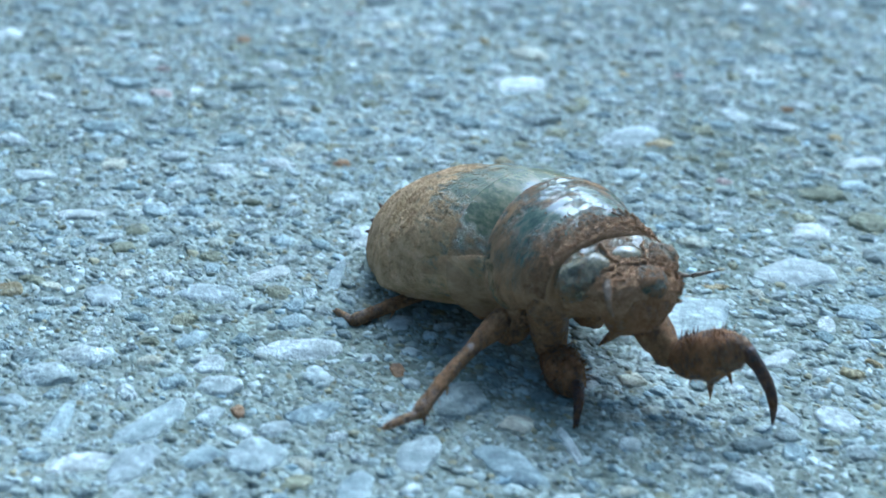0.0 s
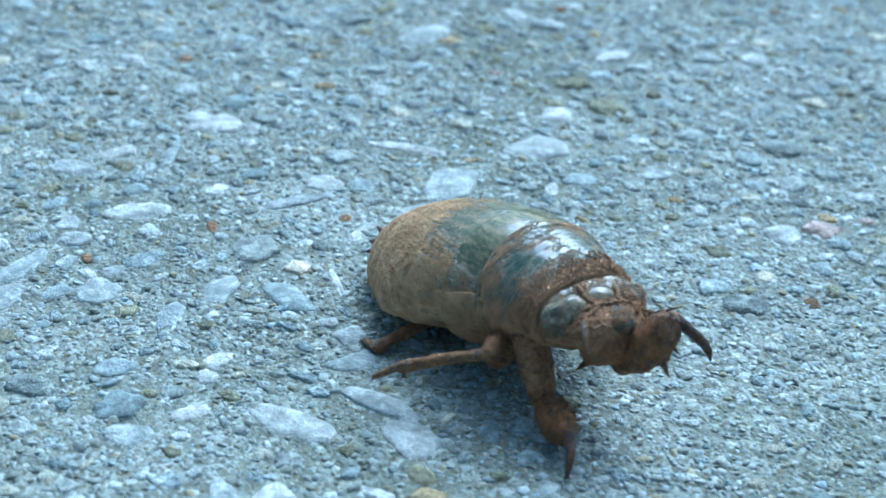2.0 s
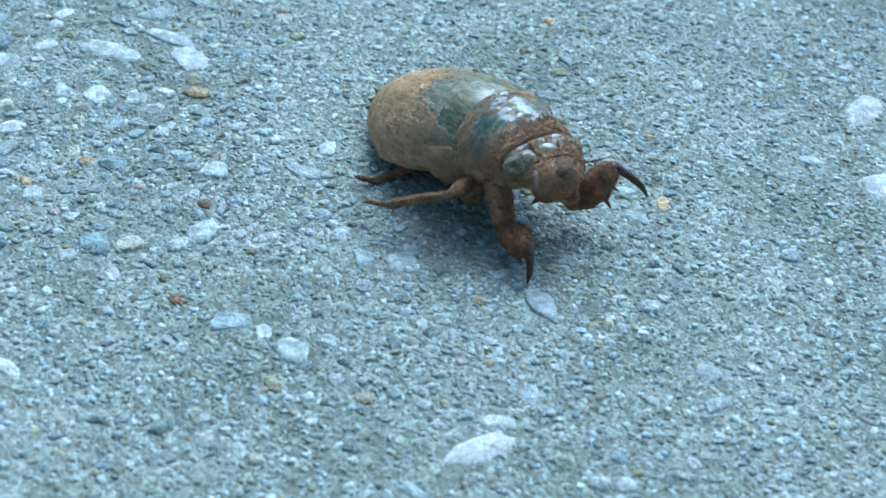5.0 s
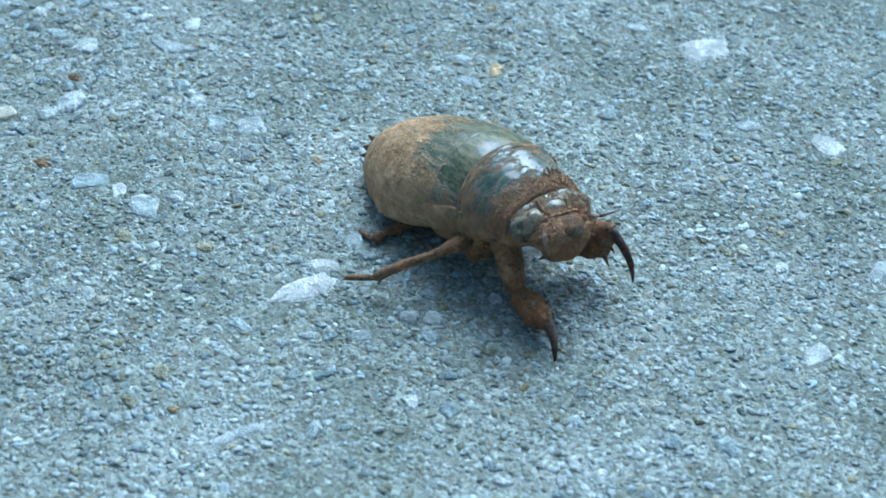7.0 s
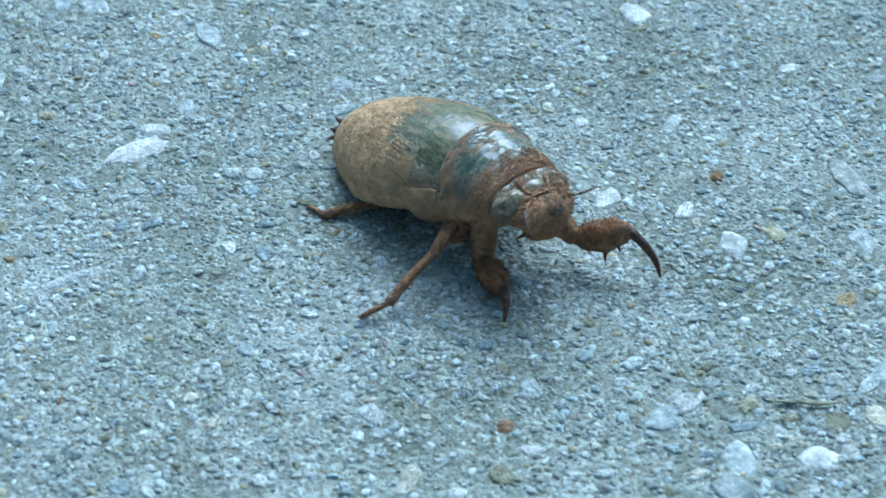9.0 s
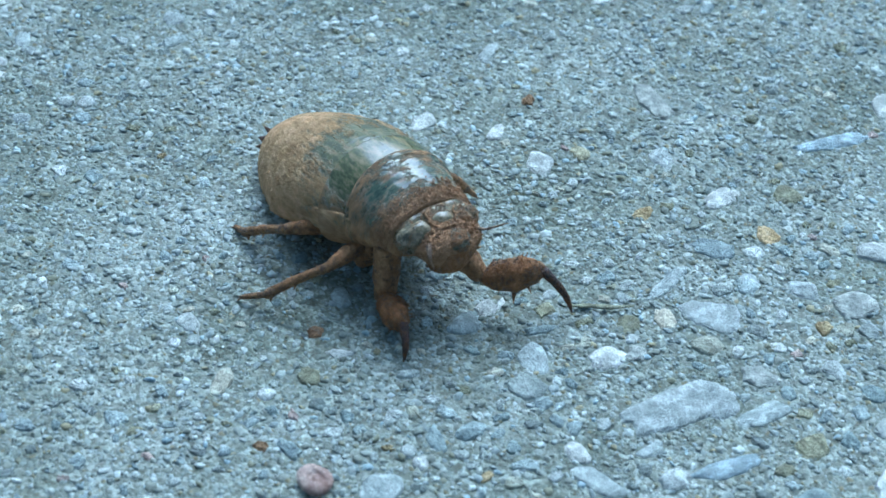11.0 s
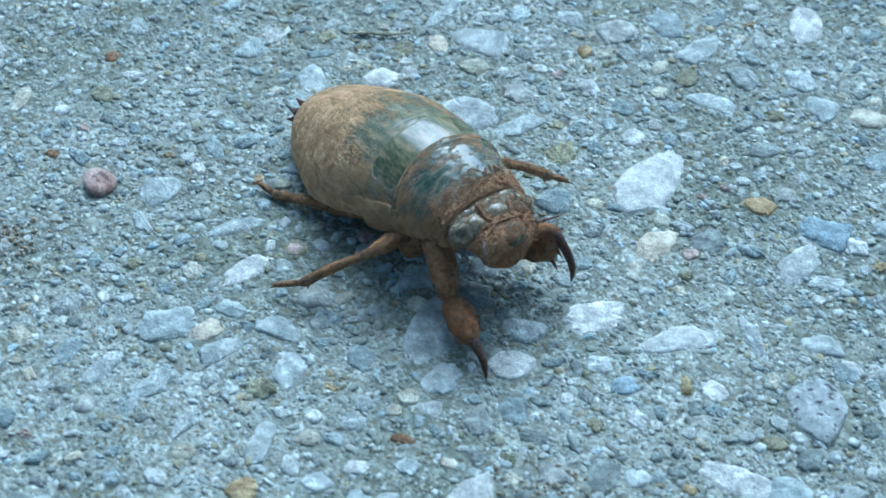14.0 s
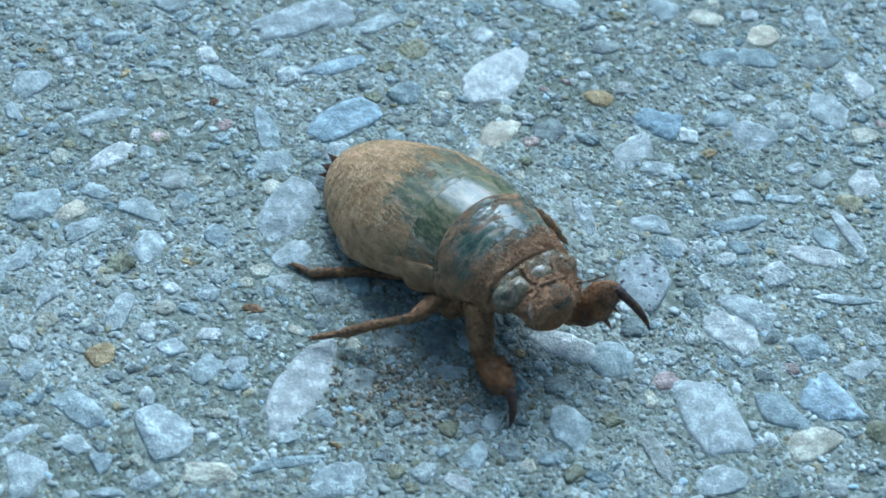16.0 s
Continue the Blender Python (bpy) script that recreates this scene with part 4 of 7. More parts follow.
stone(0.0941, -0.0826, 1.0, 0.8, 158, "b")
stone(0.0956, -0.0861, 1.2, 0.8, 172, "w")
stone(0.1000, -0.0867, 1.1, 0.9, 156, "b")
stone(0.0920, -0.0871, 1.2, 1.1, 120, "b")
stone(0.1339, -0.0631, 2.0, 1.6, 29, "g")
stone(0.1417, -0.0816, 1.2, 1.2, 36, "b")
stone(0.1514, -0.0456, 2.3, 1.9, 108, "b")
stone(0.1557, -0.0475, 1.9, 1.4, 152, "c")
stone(0.1435, -0.0577, 1.3, 1.1, 164, "g")
stone(0.1434, -0.0511, 1.9, 1.1, 5, "g")
stone(0.1332, -0.0455, 1.1, 0.9, 69, "g")
stone(0.1445, -0.0291, 1.8, 1.0, 48, "b")
stone(0.1116, -0.0635, 1.6, 1.4, 0, "w")
stone(0.0946, -0.0654, 1.5, 1.1, 15, "w")
stone(0.0954, -0.0683, 1.2, 1.1, 20, "b")
stone(0.0948, -0.0904, 1.8, 1.3, 48, "b")
stone(0.0903, -0.0899, 0.9, 0.8, 82, "g")
stone(0.0977, -0.0900, 1.1, 1.0, 41, "w")
stone(0.0973, -0.0923, 1.2, 1.0, 49, "b")
stone(0.0792, -0.0882, 1.3, 1.0, 43, "b")
stone(0.0824, -0.0971, 1.4, 1.0, 118, "b")
stone(0.0777, -0.0954, 1.9, 0.7, 27, "b")
stone(0.0882, -0.1022, 1.5, 1.0, 14, "b")
stone(0.0848, -0.1029, 1.9, 0.6, 172, "b")
stone(0.1010, -0.0991, 1.3, 0.8, 5, "b")
stone(0.1090, -0.1023, 1.1, 0.9, 51, "g")
stone(0.0940, -0.0588, 1.0, 1.0, 58, "p")
stone(0.1008, -0.0579, 0.9, 0.8, 30, "p")
stone(0.0926, -0.0608, 0.9, 0.9, 104, "b")
stone(0.1000, -0.0864, 1.1, 0.7, 13, "b")
stone(0.1169, -0.0941, 1.8, 1.0, 167, "b")
stone(0.1115, -0.0849, 1.4, 0.9, 157, "g")
stone(0.1437, -0.0702, 1.8, 1.0, 159, "b")
stone(0.1524, -0.0637, 1.8, 1.3, 16, "b")
stone(0.1422, -0.0812, 1.2, 0.9, 118, "w")
stone(0.1512, -0.0756, 1.3, 1.1, 164, "b")
stone(0.1556, -0.0764, 1.7, 0.7, 167, "b")
stone(0.1486, -0.0823, 1.1, 1.0, 104, "b")
stone(0.1577, -0.0826, 1.8, 1.2, 122, "b")
stone(0.1512, -0.0960, 1.9, 1.5, 177, "b")
stone(0.1300, -0.1016, 1.1, 0.9, 8, "o")
stone(0.1482, -0.1122, 1.3, 1.1, 172, "g")
stone(0.1331, -0.1060, 3.4, 1.0, 103, "g")
stone(0.1474, -0.0041, 2.4, 2.2, 109, "b")
stone(0.1314, -0.0123, 1.5, 1.4, 144, "o")
stone(0.1110, -0.0025, 1.4, 1.0, 99, "o")
stone(0.1271, -0.0184, 1.5, 1.3, 120, "t")
stone(0.1227, -0.0261, 1.3, 1.2, 62, "b")
stone(0.0612, -0.0543, 1.3, 1.2, 25, "g")
stone(0.0741, -0.0565, 0.9, 0.8, 174, "b")
stone(0.0885, -0.0549, 2.7, 0.9, 19, "b")
stone(0.0869, -0.0573, 0.8, 0.7, 149, "b")
stone(0.1073, -0.0472, 1.5, 0.8, 32, "b")
stone(0.0940, -0.0584, 0.9, 0.8, 0, "o")
stone(0.1050, 0.0399, 1.9, 1.8, 60, "w")
stone(0.0887, 0.0658, 1.4, 1.0, 165, "b")
stone(0.0957, 0.0604, 3.2, 2.1, 15, "w")
stone(0.0437, 0.0098, 1.0, 0.8, 72, "w")
stone(0.0513, 0.0104, 1.1, 0.9, 168, "w")
stone(0.0322, 0.0061, 1.1, 0.8, 87, "o")
stone(0.0946, 0.0187, 0.9, 0.7, 80, "w")
stone(0.0124, 0.1156, 1.4, 1.1, 65, "c")
stone(0.0358, 0.1422, 3.4, 2.4, 15, "w")
stone(0.0472, 0.1369, 1.7, 1.2, 178, "w")
stone(0.0146, 0.1329, 1.8, 1.6, 24, "w")



def filler_stones():
    """The many smaller chips between the large ones, bedded singly in one sheet of stuff."""
    r = random.Random(11)
    by = collections.defaultdict(lambda: ([], []))
    room = np.zeros((12000, 3))
    room[:len(PLACED)] = [(p[0], p[1], max(p[2], p[3]) * 0.85) for p in PLACED]
    used = len(PLACED)
    tries = 0
    while tries < 26000:
        tries += 1
        y = r.uniform(-0.15, 0.27)
        x = 0.012 + 0.35 * (0.2 - y) + r.uniform(-0.095, 0.095)
        if y > 0.135:
            dense = 1.0
        elif y > 0.045:
            dense = 1.0 if x < 0.022 + 0.225 * (y - 0.041) else 0.55 if y > 0.11 else 0.3
        elif y > -0.02:
            dense = 0.4 if x > 0.11 + 0.65 * y else 0.2
        else:
            dense = 1.0 if x > 0.112 + 0.65 * y or y < -0.068 else 0.45
        stony = dense > 0.5
        if r.random() > dense:
            continue
        size = (min(2.4, 0.72 * math.exp(abs(r.gauss(0, 0.55)))) if stony else min(1.6, 0.5 * math.exp(abs(r.gauss(0, 0.45))))) * MM
        near = room[:used]
        if ((x - near[:, 0]) ** 2 + (y - near[:, 1]) ** 2 < (near[:, 2] + size) ** 2).any():
            continue
        room[used] = (x, y, size * 0.75)
        used += 1
        key = r.choices("wbgcotrp", (28, 30, 24, 9, 7, 1.4, 0.2, 1))[0]
        me = STONE_MESHES.get((key, tries % 17)) or STONE_MESHES.setdefault((key, tries % 17), stone_mesh(31 * (tries % 17) + ord(key), key))
        m = Matrix.LocRotScale((x, y, -0.0001), Euler((0, 0, r.uniform(0, 6.283))), (size, size * r.uniform(0.5, 0.95), (0.16 + 0.2 * size / MM) * MM))
        v, f = by[key]
        o = len(v)
        v += [m @ p.co for p in me.vertices]
        f += [tuple(i + o for i in p.vertices) for p in me.polygons]
    for key, (v, f) in by.items():
        tagged(part("small_stones", mesh_from("small_stones", v, f, STONES[key], False), ground), kind="stuff")


filler_stones()


def grains(name, count, centre, mat, low, high, spread=None, sides=5, rise=(0.12, 0.34)):
    """Sand grains as low domes, all in one mesh."""
    g = np.random.default_rng(count)
    if spread:
        x = centre[0] + g.normal(0, spread[0], count)
        y = centre[1] + g.normal(0, spread[1], count)
    else:
        y = g.uniform(-0.15, 0.26, count)
        x = 0.012 + 0.35 * (0.2 - y) + g.uniform(-0.085, 0.085, count)
    keep = np.ones(count, bool)
    if not spread:
        for sx, sy, sl, sw, st in PLACED:
            dx, dy = x - sx, y - sy
            u, w = dx * math.cos(st) + dy * math.sin(st), -dx * math.sin(st) + dy * math.cos(st)
            keep &= (u / sl) ** 2 + (w / sw) ** 2 > 0.85
    x, y = x[keep], y[keep]
    n = len(x)
    size = np.exp(g.normal(math.log((low * high) ** 0.5), 0.42, n)).clip(low, high) * MM
    turn, flat = g.uniform(0, 6.283, n), g.uniform(0.45, 1.0, n)
    high_z = size * g.uniform(*rise, n)
    k = sides
    ang = np.arange(k) * 2 * math.pi / k
    rings = []
    levels = ((1.05, -0.5), (0.88, 0.75)) if sides > 4 else ((1.05, -0.35),)
    lean = g.normal(0, 0.3, (n, 2))
    for scale, z in levels:
        rad = scale * g.uniform(0.6, 1.3, (n, k)) * size[:, None]
        a, b = rad * np.cos(ang), rad * np.sin(ang) * flat[:, None]
        up = z * high_z[:, None] * g.uniform(0.7, 1.2, (n, k))
        if z > 0:
            up = up + (a * lean[:, :1] + b * lean[:, 1:]) * 0.5
        rings.append(np.stack([x[:, None] + a * np.cos(turn)[:, None] - b * np.sin(turn)[:, None], y[:, None] + a * np.sin(turn)[:, None] + b * np.cos(turn)[:, None], up], -1))
    top = np.stack([x + g.normal(0, 0.2, n) * size, y + g.normal(0, 0.2, n) * size, high_z * 0.9], -1)[:, None]
    verts = np.concatenate(rings + [top], 1).reshape(-1, 3)
    i = np.arange(k)
    j = (i + 1) % k
    if len(levels) == 2:
        quad = np.concatenate([np.stack([i, j, j + k], 1), np.stack([i, j + k, i + k], 1), np.stack([i + k, j + k, np.full(k, 2 * k)], 1)])
    else:
        quad = np.stack([i, j, np.full(k, k)], 1)
    tris = (np.arange(n)[:, None, None] * (len(levels) * k + 1) + quad[None]).reshape(-1, 3)
    me = bpy.data.meshes.new(name)
    me.vertices.add(len(verts))
    me.vertices.foreach_set("co", verts.ravel())
    me.loops.add(tris.size)
    me.loops.foreach_set("vertex_index", tris.ravel())
    me.polygons.add(len(tris))
    me.polygons.foreach_set("loop_start", np.arange(0, tris.size, 3))
    me.polygons.foreach_set("loop_total", np.full(len(tris), 3))
    me.update(calc_edges=True)
    me.validate()
    me.materials.append(mat)
    return me


tagged(part("grit_chips", grains("grit_chips", 80000, (0, 0), GRIT, 0.16, 0.62), ground), kind="stuff")
tagged(part("sand_grains", grains("sand_grains", 330000, (0, 0), SAND, 0.12, 0.42, None, 4, (0.25, 0.7)), ground), kind="stuff")
for cx, cy, count, sx in ((0.0652, -0.054, 330, 0.0024), (0.06, -0.0598, 380, 0.0026), (0.1115, -0.0945, 480, 0.0036), (0.117, -0.0975, 260, 0.003)):
    tagged(part("soil_crumbs", grains("soil_crumbs", count, (cx, cy), SOIL, 0.09, 0.3, (sx, sx * 0.7), 5, (0.8, 1.5)), ground), kind="stuff")

# ---- what moves ----
BODY = [
    (0.0, pose(0.01398, 0.12952, -0.00026, -0.06, 0.39, -61.20)),
    (0.5, pose(0.01809, 0.12331, -0.00026, 0.82, -0.38, -60.56)),
    (1.0, pose(0.02238, 0.11519, -0.00017, 0.89, -0.44, -60.74)),
    (1.5, pose(0.02627, 0.10933, 0.00003, -0.62, 0.70, -61.81)),
    (2.0, pose(0.02960, 0.10131, -0.00003, 0.34, -0.18, -61.79)),
    (2.5, pose(0.03238, 0.09306, -0.00001, 0.60, -0.74, -63.24)),
    (3.0, pose(0.03594, 0.08538, 0.00005, -0.20, -0.09, -63.16)),
    (3.5, pose(0.04032, 0.07766, 0.00003, -0.06, -0.06, -62.34)),
    (4.0, pose(0.04339, 0.06856, 0.00006, 0.15, 0.29, -64.78)),
    (4.2, pose(0.04519, 0.06846, 0.00006, 0.35, -0.56, -62.86)),
    (6.3, pose(0.06043, 0.03500, -0.00002, 0.19, -0.21, -62.72)),
    (6.5, pose(0.06220, 0.03227, -0.00002, 0.21, -0.52, -61.32)),
    (7.0, pose(0.06505, 0.02443, -0.00005, 0.66, -1.35, -60.82)),
    (7.5, pose(0.06748, 0.01942, -0.00004, 0.34, -0.45, -59.46)),
    (8.0, pose(0.07129, 0.01437, -0.00003, -0.42, -1.22, -60.26)),
    (8.5, pose(0.07389, 0.00779, -0.00002, -0.09, -1.25, -59.69)),
    (9.0, pose(0.07885, 0.00241, 0.00000, -0.54, -1.17, -58.36)),
    (9.2, pose(0.07993, 0.00047, 0.00000, -0.79, -1.11, -58.03)),
    (11.3, pose(0.08866, -0.02007, 0.00002, -0.18, 0.61, -65.09)),
    (11.5, pose(0.09034, -0.02380, 0.00000, 0.30, 0.20, -64.77)),
    (12.0, pose(0.09351, -0.02986, -0.00000, -0.21, 0.00, -62.29)),
    (12.5, pose(0.09716, -0.03658, 0.00002, -0.27, -0.06, -61.55)),
    (13.0, pose(0.09950, -0.04320, 0.00006, -0.40, 0.90, -63.83)),
    (13.5, pose(0.10326, -0.04966, 0.00002, -0.28, 0.69, -63.60)),
    (14.0, pose(0.10627, -0.05743, 0.00002, -0.64, 1.18, -63.76)),
    (14.5, pose(0.11044, -0.06315, 0.00000, -0.33, -0.02, -64.15)),
    (15.0, pose(0.11365, -0.06853, 0.00003, -0.01, -0.40, -63.63)),
    (15.5, pose(0.11622, -0.07556, 0.00001, -0.28, -0.09, -63.43)),
    (16.0, pose(0.11974, -0.08338, -0.00000, -0.76, -0.17, -64.01)),
]


def motions():
    walk(nymph, BODY)
    walk(legs["fore_right"][0], [
        (0.0, pose(0.00704, -0.00350, 0.00616, 126.0, 61.6, 130.0)),
        (0.25, pose(0.00701, -0.00347, 0.00621, 5.2, 73.4, 9.1)),
        (0.5, pose(0.00699, -0.00343, 0.00625, -22.9, 36.5, -19.1)),
        (1.0, pose(0.00719, -0.00366, 0.00640, 55.0, 70.1, 60.9)),
        (1.5, pose(0.00739, -0.00381, 0.00649, 157.4, 64.9, 157.6)),
        (2.0, pose(0.00720, -0.00372, 0.00651, -7.5, 58.4, -2.3)),
        (2.5, pose(0.00752, -0.00390, 0.00669, -1.9, 59.9, 3.8)),
        (3.0, pose(0.00748, -0.00391, 0.00673, 134.1, 75.1, 136.1)),
        (3.5, pose(0.00748, -0.00394, 0.00673, -14.4, 57.9, -9.6)),
        (4.0, pose(0.00742, -0.00392, 0.00676, -14.1, 49.3, -7.6)),
        (4.5, pose(0.00758, -0.00384, 0.00675, 132.2, 74.7, 134.9)),
        (5.0, pose(0.00746, -0.00367, 0.00662, -13.4, 59.0, -8.0)),
        (5.5, pose(0.00735, -0.00349, 0.00649, 159.4, 63.4, 159.9)),
        (5.75, pose(0.00729, -0.00340, 0.00643, -47.2, 79.2, -45.3)),
        (6.0, pose(0.00723, -0.00331, 0.00636, -33.4, 43.1, -29.7)),
        (6.5, pose(0.00712, -0.00318, 0.00624, -125.6, 84.0, -124.2)),
        (7.0, pose(0.00720, -0.00322, 0.00629, -22.4, 45.5, -16.6)),
        (7.5, pose(0.00722, -0.00327, 0.00630, 177.4, 67.0, 177.2)),
        (8.0, pose(0.00731, -0.00329, 0.00631, -33.3, 43.7, -29.5)),
        (8.5, pose(0.00729, -0.00332, 0.00631, 72.2, 80.7, 76.9)),
        (9.0, pose(0.00725, -0.00323, 0.00626, -82.1, 88.8, -79.5)),
        (9.5, pose(0.00735, -0.00337, 0.00636, -32.7, 43.4, -29.1)),
        (10.0, pose(0.00739, -0.00356, 0.00640, -69.9, 88.6, -67.4)),
        (10.5, pose(0.00744, -0.00375, 0.00645, -23.5, 44.7, -17.9)),
        (11.0, pose(0.00750, -0.00394, 0.00649, -39.5, 67.7, -36.9)),
        (11.5, pose(0.00738, -0.00399, 0.00646, -25.4, 43.3, -20.0)),
        (12.0, pose(0.00749, -0.00401, 0.00650, -111.5, 81.9, -110.8)),
        (12.5, pose(0.00748, -0.00405, 0.00650, -23.1, 44.7, -18.0)),
        (13.0, pose(0.00751, -0.00408, 0.00655, 163.8, 77.4, 165.4)),
        (13.5, pose(0.00749, -0.00407, 0.00653, -40.0, 67.8, -37.4)),
        (14.0, pose(0.00750, -0.00407, 0.00659, -22.1, 40.9, -16.1)),
        (14.5, pose(0.00739, -0.00404, 0.00649, -88.2, 78.7, -87.5)),
        (15.0, pose(0.00754, -0.00410, 0.00663, -16.9, 48.9, -11.5)),
        (15.5, pose(0.00753, -0.00411, 0.00662, 156.3, 70.4, 156.5)),
        (16.0, pose(0.00730, -0.00395, 0.00645, -26.5, 59.7, -22.8)),
    ])
    walk(legs["fore_right"][1], [
        (0.0, pose(0.00521, 0.00000, 0.00000, 142.5, -60.4, -149.0)),
        (0.25, pose(0.00525, -0.00000, 0.00000, 66.7, -69.0, -56.2)),
        (0.5, pose(0.00530, -0.00000, 0.00000, 37.1, -41.9, -8.7)),
        (1.0, pose(0.00529, 0.00000, 0.00000, 108.7, -68.7, -117.0)),
        (1.5, pose(0.00526, 0.00000, 0.00000, 160.7, -60.0, -154.5)),
        (2.0, pose(0.00535, 0.00000, 0.00000, 48.4, -56.8, -38.6)),
        (2.5, pose(0.00548, 0.00000, -0.00000, 49.3, -58.7, -42.5)),
        (3.0, pose(0.00530, 0.00000, -0.00000, 144.0, -59.8, -142.5)),
        (3.5, pose(0.00525, 0.00000, -0.00000, 57.8, -67.7, -46.2)),
        (4.0, pose(0.00540, 0.00000, -0.00000, 43.4, -39.0, -29.2)),
        (4.5, pose(0.00530, 0.00000, -0.00000, 144.0, -59.8, -142.5)),
        (5.0, pose(0.00525, 0.00000, -0.00000, 57.8, -67.7, -46.2)),
        (5.5, pose(0.00526, 0.00000, 0.00000, 160.7, -60.0, -154.5)),
        (6.0, pose(0.00541, 0.00000, 0.00000, 45.4, -49.7, -13.3)),
        (6.5, pose(0.00528, -0.00000, 0.00000, 140.3, -65.4, -124.5)),
        (7.0, pose(0.00546, -0.00000, 0.00000, 32.1, -46.3, -5.9)),
        (7.25, pose(0.00537, -0.00000, 0.00000, 84.1, -74.8, -64.0)),
        (7.5, pose(0.00528, 0.00000, -0.00000, 164.1, -54.2, -150.0)),
        (7.75, pose(0.00534, 0.00000, -0.00000, 98.0, -72.5, -75.0)),
        (8.0, pose(0.00541, 0.00000, 0.00000, 45.4, -49.7, -13.3)),
        (8.25, pose(0.00533, 0.00000, 0.00000, 86.6, -67.6, -71.8)),
        (8.5, pose(0.00525, 0.00000, 0.00000, 138.8, -54.8, -141.0)),
        (9.0, pose(0.00528, 0.00000, -0.00000, 121.8, -68.5, -109.1)),
        (9.5, pose(0.00541, 0.00000, 0.00000, 45.4, -49.7, -13.3)),
        (10.0, pose(0.00528, 0.00000, -0.00000, 121.8, -68.5, -109.1)),
        (10.5, pose(0.00564, -0.00000, 0.00000, 42.6, -52.1, -19.8)),
        (11.0, pose(0.00525, -0.00000, 0.00000, 97.9, -70.3, -77.5)),
        (11.5, pose(0.00552, 0.00000, 0.00000, 40.5, -43.5, -14.4)),
        (12.0, pose(0.00510, 0.00000, 0.00000, 142.0, -50.8, -124.6)),
        (12.5, pose(0.00564, -0.00000, 0.00000, 42.6, -52.1, -19.8)),
        (13.0, pose(0.00530, 0.00000, -0.00000, 137.0, -66.9, -126.1)),
        (13.5, pose(0.00525, -0.00000, 0.00000, 97.9, -70.3, -77.5)),
        (14.0, pose(0.00552, -0.00000, 0.00000, 40.6, -39.7, -17.5)),
        (14.5, pose(0.00514, -0.00000, -0.00000, 149.0, -60.3, -129.8)),
        (15.0, pose(0.00527, 0.00000, 0.00000, 34.9, -49.1, -15.5)),
        (15.25, pose(0.00526, 0.00000, 0.00000, 96.4, -74.5, -84.6)),
        (15.5, pose(0.00524, 0.00000, 0.00000, 163.7, -50.8, -159.5)),
        (16.0, pose(0.00526, 0.00000, 0.00000, 66.5, -68.1, -47.3)),
    ])
